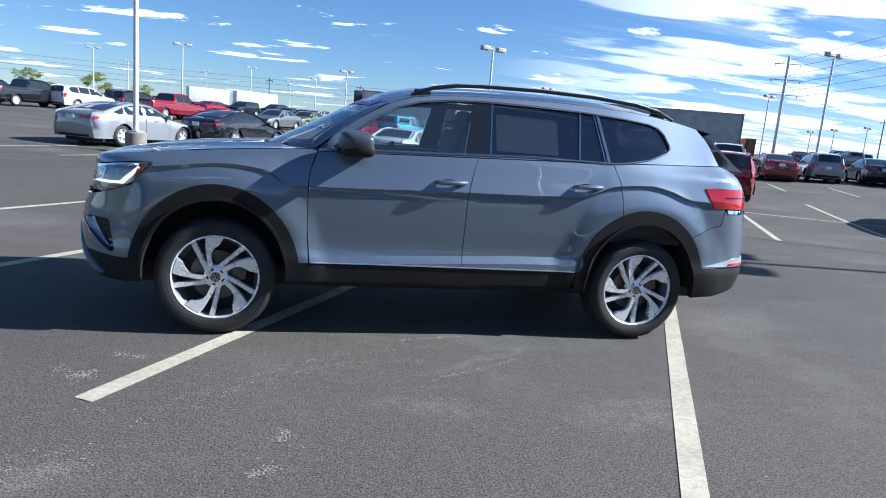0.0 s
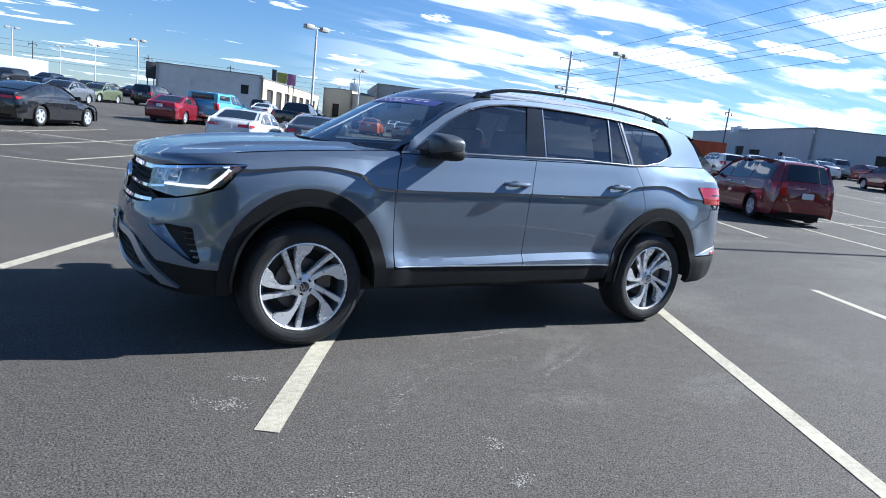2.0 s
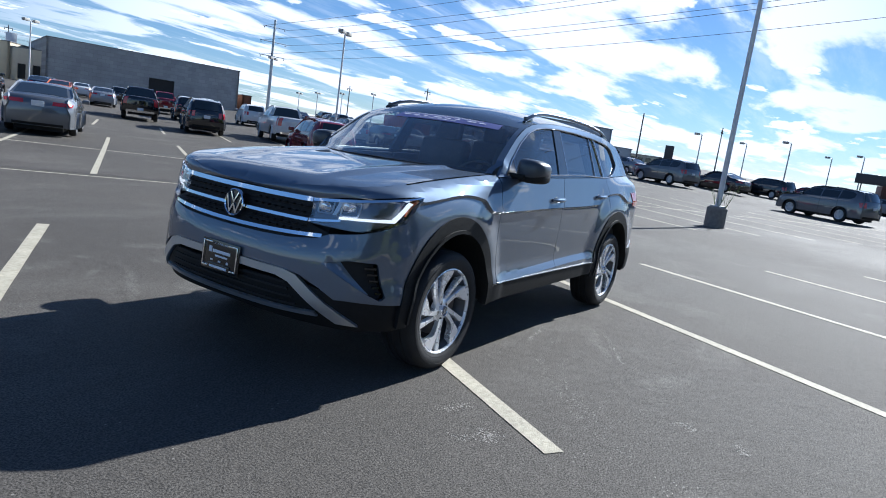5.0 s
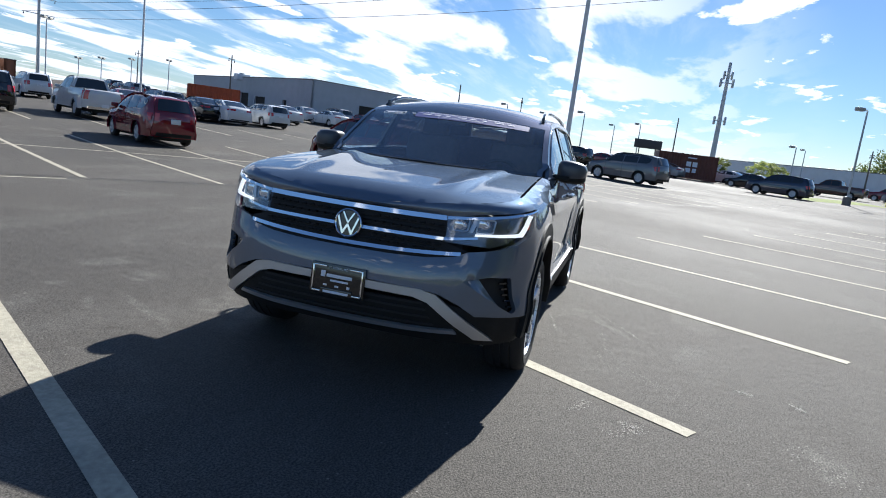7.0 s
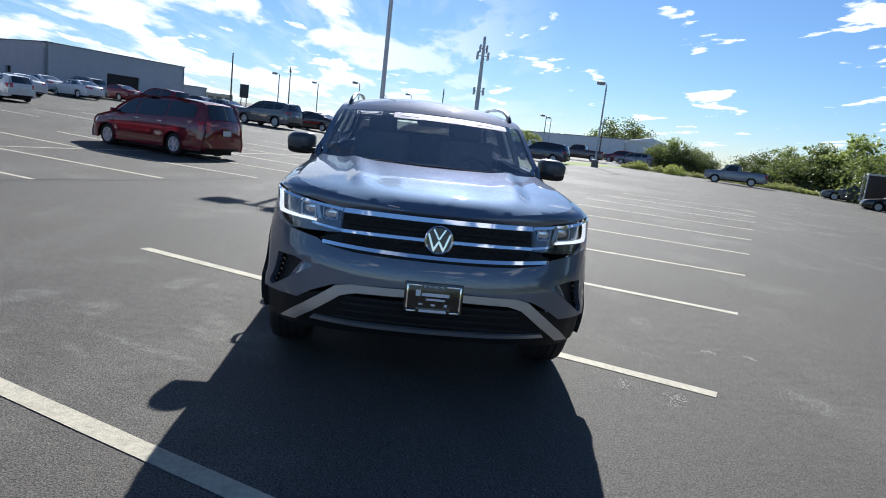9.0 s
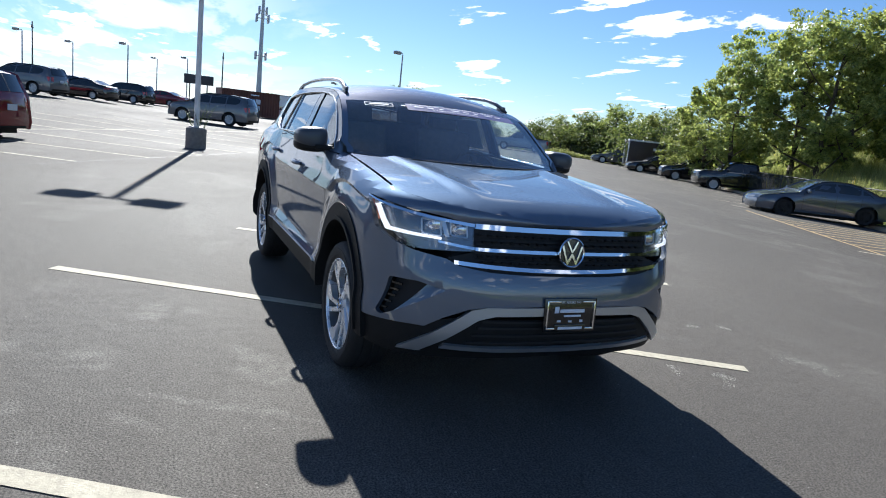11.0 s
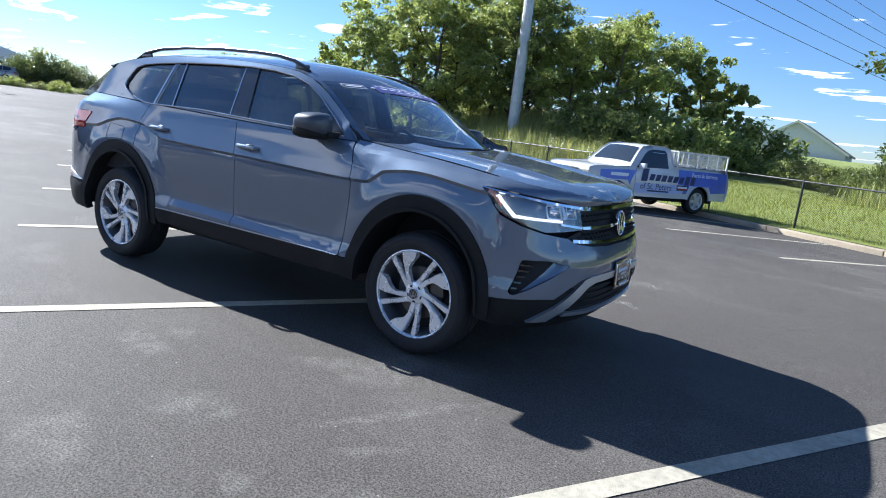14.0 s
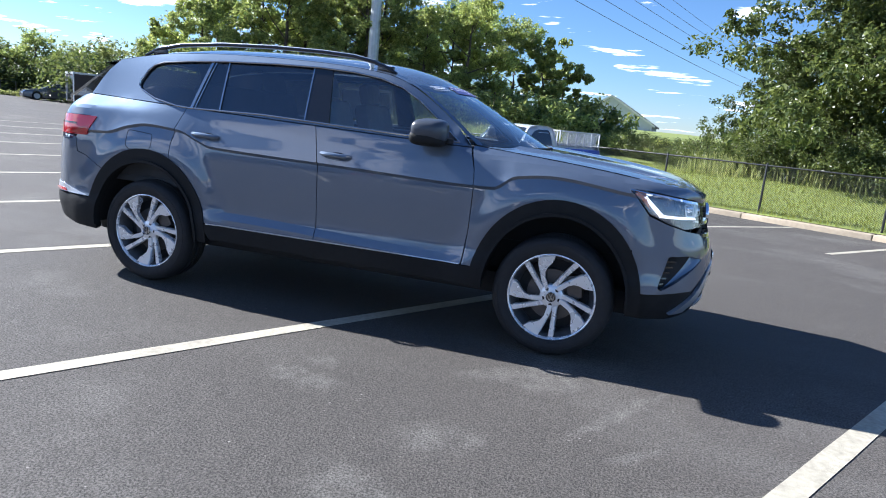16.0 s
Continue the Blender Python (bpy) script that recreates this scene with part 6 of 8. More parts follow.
def vehicle(kind, color, x, y, turn=0.0, label="", scale=1.0, dark_rims=False, cap=False):
    """A parked car of a kind: shell, glass, lamps, wheels and trim, nose along its +x."""
    k = KINDS[kind]
    L, W, r = k["L"] * scale, k["W"] * scale, k["r"] * scale
    zs = scale
    if len(label.split()) < 4:
        label += " parked in the lot"
    names = {"fastback": "sedan", "regular_cab": "pickup_truck", "pickup": "pickup_truck"}
    t = thing(names.get(kind, kind), upright(x, y, None, HEADING + turn), label, "car" if "pick" not in kind and kind != "regular_cab" else "pickup truck", "parked vehicles")
    mat = paint(color, *COLORS[color])
    X = lambda s: L / 2 - s * L
    sil = [(X(a), b * zs) for a, b in k["sil"]]
    belt = k["dlo"][0][1] * zs
    top_z = max(z for _, z in sil)

    crown = [(a, b) for a, b in sil if b > 0.62 * zs][::-1]
    crown_x, crown_z = [a for a, _ in crown], [b for _, b in crown]

    def half(px_, z):
        d = float(np.interp(px_, crown_x, crown_z)) - z
        soft = 0.065 * max(0.0, 1 - d / 0.15) ** 2 if d > -0.03 else 0.065
        return breadth(px_, z) - soft

    def breadth(px_, z):
        w = W * (1 - 0.05 * abs((z - 0.62 * zs) / (0.6 * zs)) ** 2.2) if z < belt else W * 0.955 - (z - belt) * 0.40
        e = max(0.0, 1 - (L / 2 - abs(px_)) / 0.55)
        return w - (0.09 if "pick" in kind or "cab" in kind else 0.20) * e * e * (0.85 if px_ < 0 else 1.0)

    # flanks with wheel arches
    low = 0.24 * zs if kind not in ("pickup", "regular_cab", "suv") else (0.30 if kind == "suv" else 0.42) * zs
    ra = r * 1.14
    rim = [p for p in sil if p[1] > low]
    outline = rim[::-1]
    # from the tail over the roof to the nose, then back along the sill
    sill = []
    for ws in (k["wf"], k["wr"]):
        cx = X(ws)
        a0 = math.asin(max(-1, min(1, (low - r) / ra)))
        sill += [(cx + ra * math.cos(a), r + ra * math.sin(a)) for a in (a0 + (math.pi - 2 * a0) * j / 12 for j in range(13))]
    outline = outline + [(rim[0][0] - 0.02, low)] + sill + [(rim[-1][0] + 0.02, low)]
    bm = bmesh.new()
    for sgn in (1, -1):
        sheet(outline, lambda a, b: Vector((a, sgn * half(a, b), b)), 0.16, ret=0.05, flip=sgn < 0, bm=bm)
    # skin over the top from nose to tail
    path = []
    for (ax, az_), (bx, bz) in zip(sil, sil[1:]):
        n = max(1, int(math.hypot(bx - ax, bz - az_) / 0.16))
        path += [(ax + (bx - ax) * j / n, az_ + (bz - az_) * j / n) for j in range(n)]
    path.append(sil[-1])

    def over(px_, pz, v, lift=0.0):
        h = half(px_, pz)
        end = max(0.0, 1 - (L / 2 - abs(px_)) / 0.5)
        return Vector((px_ + math.copysign(0.13 * end * (1 - v * v) + lift * end, px_), h * v, pz + (0.035 * (1 - v * v) if pz > 0.6 * zs else 0) * (1 - end) + lift * (1 - 0.8 * end)))

    cols = (-1, -0.9, -0.6, -0.2, 0.2, 0.6, 0.9, 1)
    is_bed = kind in ("pickup", "regular_cab") and not cap
    bed = lambda p: is_bed and p[0] < X(k["sil"][12][0]) + 0.02 and p[0] > X(0.985) and p[1] > 1.1 * zs
    rows = [[bm.verts.new(over(a, b, v)) for v in cols] for a, b in path]
    for j in range(len(path) - 1):
        for c in range(len(cols) - 1):
            if bed(path[j]) and bed(path[j + 1]) and 0 < c < len(cols) - 2:
                continue
            bm.faces.new((rows[j][c], rows[j + 1][c], rows[j + 1][c + 1], rows[j][c + 1]))
    bmesh.ops.remove_doubles(bm, verts=bm.verts, dist=0.004)
    part("body", bm, mat, t, "painted body shell", sharp=64)
    if is_bed:
        x0, x1 = X(k["sil"][12][0]) - 0.05, X(0.985)
        bm = box((x0 - x1, W * 1.72, 0.5 * zs), ((x0 + x1) / 2, 0, 1.06 * zs))
        bmesh.ops.delete(bm, geom=[f for f in bm.faces if f.normal.z > 0.9], context="FACES")
        bmesh.ops.reverse_faces(bm, faces=bm.faces)
        part("cargo_bed", bm, MATTE_BLACK, t, "black lined cargo bed", smooth=False)
    if cap:
        x0, x1 = X(0.60), X(0.99)
        part("bed_cap", box((x0 - x1, W * 1.75, 0.52), ((x0 + x1) / 2, 0, 1.55 * zs), 0.07), mat, t, "cap over the bed")
        for sgn in (-1, 1):
            part("cap_window", box(((x0 - x1) * 0.7, 0.01, 0.26), ((x0 + x1) / 2, sgn * W * 0.878, 1.58 * zs), 0.02), GLASS_CAR, t)
        part("cap_rear_window", box((0.01, W * 1.3, 0.30), (x1 - 0.004, 0, 1.57 * zs), 0.02), GLASS_CAR, t)

    def patch(lo, hi, v0, v1, front, lift=0.008, n=4):
        """A piece of the nose or tail between two heights."""
        seq = [p for p in path if (p[0] > 0) == front and abs(p[0]) > L * 0.40]
        zsq = sorted({round(lo + (hi - lo) * j / n, 4) for j in range(n + 1)})
        def x_at(z):
            best = min((abs(p[1] - z), -abs(p[0]), p[0]) for p in dense_seq)
            return best[2]
        dense_seq = []
        for (ax, az_), (bx, bz) in zip(seq, seq[1:]):
            dense_seq += [(ax + (bx - ax) * j / 8, az_ + (bz - az_) * j / 8) for j in range(9)]
        b2 = bmesh.new()
        vs_ = [v0 + (v1 - v0) * j / 4 for j in range(5)]
        g = []
        for z in zsq:
            xx = x_at(z)
            row = []
            for v in vs_:
                p = over(xx, z, v)
                p.x += math.copysign(lift, xx)
                p.y *= 1.004
                row.append(b2.verts.new(p))
            g.append(row)
        for a, b in zip(g, g[1:]):
            for c in range(4):
                b2.faces.new((a[c], a[c + 1], b[c + 1], b[c]))
        bmesh.ops.recalc_face_normals(b2, faces=b2.faces)
        if sum(f.normal.x for f in b2.faces) * (1 if front else -1) < 0:
            bmesh.ops.reverse_faces(b2, faces=b2.faces)
        return b2

    l0, l1 = (v * zs for v in k["lamps"])
    h0, h1 = (v * zs for v in k["head"])
    for sgn in (-1, 1):
        inner = 0.50 if kind in ("sedan", "fastback") else 0.78
        part("tail_lamp", patch(l0, l1, sgn * inner, sgn * 0.995, False), RED_LENS, t, "red tail lamp")
        sx = -L / 2 + 0.02
        part("lamp_side", sheet([(sx + 0.02, l0), (sx + 0.02, l1), (sx + 0.20, l1 - 0.02), (sx + 0.10, l0)], lambda a, b: Vector((a, sgn * (half(a, b) + 0.006), b)), 0.1, ret=0.0, flip=sgn < 0), RED_LENS, t)
        if kind != "regular_cab":
            part("headlamp", patch(h0, h1, sgn * 0.6, sgn * 0.98, True), GLASS_CAR, t, "headlamp")
    if kind != "regular_cab":
        part("front_grille", patch(h0 - 0.02, h1 - 0.03, -0.55, 0.55, True), GLOSS_BLACK, t, "dark grille")
    part("rear_plate", box((0.012, 0.31, 0.155), (-L / 2 - 0.145, 0, (l0 + 0.02) if kind not in ("pickup", "regular_cab") else 0.62), 0.004), PLATE_WHITE, t, "licence plate")
    part("lower_bumper", patch(low + 0.02, low + (0.09 if kind in ("sedan", "fastback", "minivan") else 0.14), -0.80, 0.80, False, 0.012), CLADDING if kind != "pickup" else CHROME, t, "dark lower bumper")
    # glass
    for name, (i0, i1), w in (("windscreen", k["glass"], 0.90), ("rear_screen", k["rear"], 0.86)):
        seg = sil[i0:i1 + 1]
        pts = []
        for (ax, az_), (bx, bz) in zip(seg, seg[1:]):
            pts += [(ax + (bx - ax) * j / 4, az_ + (bz - az_) * j / 4) for j in range(4)]
        pts.append(seg[-1])
        pts = pts[1:-1] if len(pts) > 5 else pts
        b2 = grid_mesh(range(len(pts)), [w * (-1 + j / 4) for j in range(9)], lambda i, v: over(pts[i][0], pts[i][1], v) + Vector((0.010 if name == "windscreen" else -0.012, 0, 0.012)))
        if sum(f.normal.z + (f.normal.x if name == "windscreen" else -f.normal.x) for f in b2.faces) < 0 or True:
            bmesh.ops.recalc_face_normals(b2, faces=b2.faces)
            b2.normal_update()
            if sum(f.normal.z for f in b2.faces) < 0:
                bmesh.ops.reverse_faces(b2, faces=b2.faces)
        part(name, b2, GLASS_CAR, t, "dark reflecting glass")
    dlo_ = [(X(a), b * zs) for a, b in k["dlo"]]
    cuts = [X(a) for a in k["pillars"]]
    edges_ = [1e3] + cuts + [-1e3]
    for hi_, lo_ in zip(edges_, edges_[1:]):
        pane = dlo_
        if hi_ < 1e3:
            pane = clip(pane, (hi_ - 0.035, 0), (hi_ - 0.035, 1))
        if lo_ > -1e3:
            pane = clip(pane, (lo_ + 0.035, 1), (lo_ + 0.035, 0))
        if len(pane) < 3:
            continue
        for sgn in (-1, 1):
            part("side_window", sheet(pane[::-1] if sgn > 0 else pane[::-1], lambda a, b: Vector((a, sgn * (half(a, b) + 0.007), b)), 0.2, ret=0.0, flip=sgn < 0), GLASS_CAR, t, "dark side window")
    for sgn in (-1, 1):
        mx = dlo_[0][0] - 0.10
        part("door_mirror", box((0.10, 0.22, 0.14), (mx, sgn * (half(mx, belt) + 0.12), belt + 0.05), 0.035), mat, t)
        for ws in (k["wf"], k["wr"]):
            car_wheel(t, X(ws), sgn * (W - r * 0.36), r, -1 if sgn < 0 else 1, dark_rims)
        for hx in ((0.46, 0.66) if kind not in ("regular_cab",) else (0.49,)):
            part("door_handle", box((0.16, 0.03, 0.03), (X(hx), sgn * (half(X(hx), belt - 0.10) + 0.012), belt - 0.10), 0.01), CHROME if kind == "minivan" else mat, t)
        for ps, up in zip((k["dlo"][0][0] - 0.005,) + tuple(k["pillars"][:2]), (0.10, 0.10, 0.42)):
            foot = low + up * zs
            a0 = X(ps)
            part("door_seam", sheet([(a0 - 0.007, belt - 0.02), (a0 + 0.007, belt - 0.02), (a0 + 0.007, foot), (a0 - 0.007, foot)][::-1], lambda a, b: Vector((a, sgn * (half(a, b) + 0.004), b)), 0.12, ret=0.0, flip=sgn < 0), MATTE_BLACK, t, "dark shut line")
    part("underbody", box((L * 0.9, W * 1.3, 0.45 * zs), (0, 0, low + 0.10 * zs)), MATTE_BLACK, t, "dark underside")
    return t


V = vehicle
V("fastback", "silver", -6.75, 20.0, 0, "silver fastback sedan beside the lamp post")
V("fastback", "black", -3.45, 23.3, 0, "glossy black fastback sedan")
V("suv", "black", 4.4, 59.8, 0, "black full-size SUV before the service building", 1.06)
V("sedan", "red", 2.95, 34.8, 0, "red sedan")
V("pickup", "blue", 5.6, 37.2, 0, "light blue old pickup with a bed cap", cap=True)
V("sedan", "white", 3.13, 19.4, 0, "white-silver sedan seen from behind", 0.96)
V("sedan", "grey", 5.65, 18.95, 0, "grey sedan seen from behind")
V("pickup", "black", 10.0, 35.6, 0, "black crew-cab pickup")
V("suv", "black", 18.6, 77.0, 0, "black SUV by the service building")
V("sedan", "orange", 21.7, 50.6, 0, "orange compact sedan")
V("sedan", "silver", 24.5, 49.6, 0, "silver sedan")
V("pickup", "black", 18.2, 34.3, 0, "black pickup seen from behind", dark_rims=True)
V("suv", "black", 25.2, 39.7, 0, "black SUV")
V("pickup", "red", 30.5, 50.5, 0, "dark red pickup")
for kind, col, x, y in (("sedan", "grey", 30.5, 71), ("sedan", "white", 33, 69), ("suv", "black", 36, 67), ("sedan", "dark_blue", 26, 63), ("sedan", "black", 20, 62), ("hatch", "silver", 40, 66), ("suv", "white", 44, 63), ("suv", "silver", 63.0, 59.5), ("sedan", "grey", 68.0, 66.0), ("sedan", "dark_blue", 58.0, 62.0), ("suv", "black", 72.0, 71.0), ("sedan", "white", 62.0, 66.5), ("hatch", "silver", 66.5, 61.5), ("sedan", "dark_blue", 15.5, 52), ("sedan", "white", 13.5, 56), ("sedan", "grey", 36, 58)):
    V(kind, col, x, y, 0, "%s %s in a far row" % (col.replace("_", " "), kind))
V("pickup", "black", -19.8, 47.3, 0, "black pickup")
V("suv", "white", -16.9, 49.6, 0, "white older SUV")
V("suv", "black", -14.0, 53.5, 0, "black SUV")
V("pickup", "red", -10.3, 47.6, 0, "bright red crew-cab pickup")
V("sedan", "red", -9.6, 68.0, 0, "red coupe-like sedan")
V("suv", "black", -7.6, 80.0, 180, "black crossover")
V("sedan", "grey", -2.6, 47.0, 180, "dark grey sedan facing the aisle")
V("sedan", "olive", -0.2, 56.0, 180, "olive sedan facing the aisle")
for kind, col, x, y, turn in (("suv", "black", -24, 52, 0), ("suv", "black", -29, 58, 0), ("sedan", "dark_blue", -2.4, 84, 180), ("sedan", "black", -0.2, 80, 180), ("sedan", "grey", 1.9, 86, 180), ("suv", "dark_blue", -4.2, 92, 180), ("sedan", "silver", 1.0, 78, 180), ("sedan", "dark_blue", 5.5, 88, 0), ("sedan", "red", 8.5, 92, 0), ("suv", "silver", -20, 78, 0), ("sedan", "black", -15, 72, 0), ("suv", "grey", -26, 68, 0), ("suv", "red", -17.5, 66, 0)):
    V(kind, col, x, y, turn, "%s %s far across the lot" % (col.replace("_", " "), kind))
V("suv", "red", 13.4, 14.65, 0, "dark red compact SUV parked alone", 0.91)
V("pickup", "white", 20.9, 24.8, 0, "white crew-cab pickup")
V("suv", "white", 32.3, 41.1, 0, "white boxy SUV")
V("suv", "black", 17.0, 26.7, 0, "glossy black mid-size SUV seen from behind")
V("sedan", "maroon", 25.8, 27.1, 0, "dark maroon sedan beside a white pickup")
V("sedan", "black", 31.8, 26.4, 0, "black sedan in the second row")
V("suv", "silver", 28.74, 27.0, 0, "pale silver crossover with roof rails", 0.95)
V("sedan", "white", 32.2, 24.8, 0, "white sedan")
V("hatch", "white", 34.9, 23.4, 0, "white hatchback")
V("sedan", "white", 44.0, 27.5, 0, "white sedan by the warehouse")
V("sedan", "white", 54.0, 31.0, 0, "white sedan by the warehouse")
V("sedan", "white", 52.6, 27.2, 0, "white sedan")
V("suv", "silver", 57.5, 29.0, 0, "silver SUV by the warehouse")
V("sedan", "red", 60.0, 26.9, 0, "red sedan by the warehouse wall")
V("suv", "red", 45.8, 18.0, 0, "red crossover")
V("suv", "grey", 37.7, -1.3, 0, "grey SUV with bright rims", 1.06)
V("suv", "dark_blue", 52.0, -13.2, 0, "black SUV on the far edge")
V("sedan", "black", 64.0, -13.0, 0, "black sedan")
V("suv", "grey", 45.8, 9.9, 0, "silver full-size SUV", 1.08)
V("sedan", "black", 51.6, 7.0, 0, "black sedan")
V("sedan", "dark_blue", 60.0, 8.6, 0, "dark sedan")
V("suv", "black", 60.0, 4.5, 0, "black SUV")
V("sedan", "red", 66.0, 1.5, 0, "red sedan far off")
V("sedan", "silver", 66.0, -4.5, 0, "silver sedan by the container")
V("sedan", "white", 71.0, -11.6, 0, "white sedan by the container")
V("hatch", "silver", 76.0, -13.2, 0, "silver hatchback")
V("minivan", "maroon", 15.6, 7.45, 0, "dark red minivan with silver rims", 0.955)
V("sedan", "black", 54.5, 17.8, 0, "black sedan beside a red crossover")
V("sedan", "silver", 53.5, 15.6, 0, "silver-blue sedan by a thin pole")
V("regular_cab", "silver", 51.5, -31.4, 0, "blue-grey pickup by the overgrown fence")
V("sedan", "grey", 46.2, -39.2, 0, "dark grey sedan near the trees")
V("sedan", "black", 36.2, -35.3, 0, "black sedan before the trailer")
V("pickup", "brown", 73.0, -23.0, 0, "brown pickup")
V("suv", "red", 84.0, -32.0, 0, "red SUV by the white building")
V("suv", "silver", 79.0, -32.0, 0, "silver SUV on the grass verge")
V("suv", "grey", 88.0, -42.0, 0, "grey SUV behind the weeds")
V("sedan", "white", 91.0, -46.5, 0, "pale sedan behind the weeds")
V("sedan", "slate", 11.5, -21.0, 0, "slate blue-grey sedan with black rims by the fence", dark_rims=True)
V("pickup", "black", 24.4, -31.6, 0, "black pickup by the fence")
V("suv", "black", 30.8, -33.9, 0, "black SUV by the fence")


# ---- buildings, containers, masts ----
def block_wall(name):
    """Painted block courses with faint joints, patched and stained."""
    m = material(name, (0.40, 0.395, 0.385), 0.88, vary=0.22, scale=0.35, bump=0.2, bump_scale=8)
    nt = m.node_tree
    p = next(n for n in nt.nodes if n.type == "BSDF_PRINCIPLED")
    tc = nt.nodes.new("ShaderNodeTexCoord")
    mp = nt.nodes.new("ShaderNodeMapping")
    mp.inputs["Rotation"].default_value = (radians(90), 0, 0)
    br = nt.nodes.new("ShaderNodeTexBrick")
    br.inputs["Scale"].default_value, br.inputs["Mortar Size"].default_value = 1.0, 0.022
    br.inputs["Brick Width"].default_value, br.inputs["Row Height"].default_value = 1.2, 0.6
    for key, c in (("Color1", (1.0, 1.0, 1.0, 1)), ("Color2", (0.84, 0.84, 0.85, 1)), ("Mortar", (0.72, 0.72, 0.72, 1))):
        br.inputs[key].default_value = c
    nt.links.new(tc.outputs["Object"], mp.inputs[0])
    nt.links.new(mp.outputs[0], br.inputs["Vector"])
    old = p.inputs["Base Color"].links[0].from_socket
    mx = nt.nodes.new("ShaderNodeMix")
    mx.data_type, mx.blend_type = "RGBA", "MULTIPLY"
    mx.inputs["Factor"].default_value = 1.0
    nt.links.new(old, mx.inputs["A"])
    nt.links.new(br.outputs["Color"], mx.inputs["B"])
    nt.links.new(mx.outputs["Result"], p.inputs["Base Color"])
    return m


WALL_GREY = material("painted_block_wall", (0.62, 0.61, 0.58), 0.85, vary=0.14, scale=1.2, bump=0.2, bump_scale=8)
WALL_GREY2 = material("ribbed_grey_wall", (0.42, 0.45, 0.49), 0.7, vary=0.10, scale=1.0)
WALL_TAN = material("tan_block_wall", (0.62, 0.56, 0.44), 0.85, vary=0.10, scale=1.2)
WALL_BLOCK = block_wall("weathered_block_wall")
WALL_CREAM = material("cream_wall", (0.60, 0.53, 0.39), 0.85, vary=0.08, scale=1.5)
WALL_WHITE = material("white_metal_siding", (0.74, 0.77, 0.80), 0.55, vary=0.08, scale=1.0)
DARK_OPEN = material("dark_doorway", (0.03, 0.028, 0.025), 0.8, vary=0.2, scale=3)
ROOF_EDGE = material("roof_flashing", (0.20, 0.20, 0.21), 0.6, vary=0.1, scale=2)
BRICK_RED = material("red_brown_wall", (0.22, 0.09, 0.05), 0.8, vary=0.2, scale=3)
ORANGE_STEEL = material("orange_container_steel", (0.42, 0.075, 0.02), 0.55, vary=0.2, scale=3)
BROWN_STEEL = material("rust_brown_container_steel", (0.13, 0.045, 0.03), 0.6, vary=0.25, scale=3)
HOUSE_SIDING = material("pale_house_siding", (0.52, 0.55, 0.61), 0.7, vary=0.08, scale=2)
SHINGLE = material("roof_shingles", (0.16, 0.13, 0.10), 0.9, vary=0.3, scale=6, bump=0.4, bump_scale=20)
SIGN_YELLOW = material("sign_yellow", (0.30, 0.29, 0.06), 0.5)
SIGN_PINK = material("sign_pink", (0.30, 0.12, 0.24), 0.5)
SIGN_DARK = material("sign_dark", (0.05, 0.05, 0.055), 0.5)


def block(name, corner, along, length, depth, height, base, mat, label, doors=(), cat="building", ribs=0.0):
    """A flat-roofed building: corner (x, y), the way its front runs (degrees), its depth to the left of that way.
    doors: (front or side, start, width, height, sill, material)."""
    b = thing(name, pose(corner[0], corner[1], base, 0, 0, along), label, cat)
    bm = bmesh.new()
    # walls with openings cut through
    def wall(width, holes, place):
        rim = [(0, -3.0), (width, -3.0), (width, height), (0, height)]
        hs = [[(a, s), (a + w, s), (a + w, s + h), (a, s + h)] for a, w, h, s in holes]
        return sheet(rim, place, 4.0, hs, ret=0.35)
    fr = [(a, w, h, s) for side_, a, w, h, s, m in doors if side_ == "front"]
    sd = [(a, w, h, s) for side_, a, w, h, s, m in doors if side_ == "side"]
    front = part("wall", wall(length, fr, lambda u, v: Vector((u, 0, v))), mat, b, "front wall", smooth=False)
    part("wall", wall(depth, sd, lambda u, v: Vector((0, depth - u, v))), mat, b, "side wall", smooth=False)
    part("wall", wall(depth, (), lambda u, v: Vector((length, u, v))), mat, b, "far wall", smooth=False)
    part("wall", wall(length, (), lambda u, v: Vector((length - u, depth, v))), mat, b, "back wall", smooth=False)
    for side_, a, w, h, s, m in doors:
        if side_ == "front":
            part("door", box((w + 0.1, 0.06, h + 0.1), (a + w / 2, 0.30, s + h / 2)), m, b, "recessed door or window")
        else:
            part("door", box((0.06, w + 0.1, h + 0.1), (0.30, depth - a - w / 2, s + h / 2)), m, b, "recessed door or window")
    part("roof", box((length - 0.5, depth - 0.5, 0.2), (length / 2, depth / 2, height - 0.35)), ROOF_EDGE, b)
    for w, d, x, y in ((length + 0.16, 0.2, length / 2, 0), (length + 0.16, 0.2, length / 2, depth), (0.2, depth, 0, depth / 2), (0.2, depth, length, depth / 2)):
        part("coping", box((w, d, 0.12), (x, y, height + 0.06), 0.02), ROOF_EDGE, b)
    if ribs:
        n = int(length / ribs)
        for j in range(1, n):
            if not any(a - 0.2 < j * ribs < a + w + 0.2 for a, w, h, s in fr):
                part("pilaster", box((0.12, 0.06, height + 1.5), (j * ribs, -0.03, height / 2 - 0.75)), mat, b)
    return b


def toward(corner, deg, d):
    return corner[0] + d * math.cos(radians(deg)), corner[1] + d * math.sin(radians(deg))


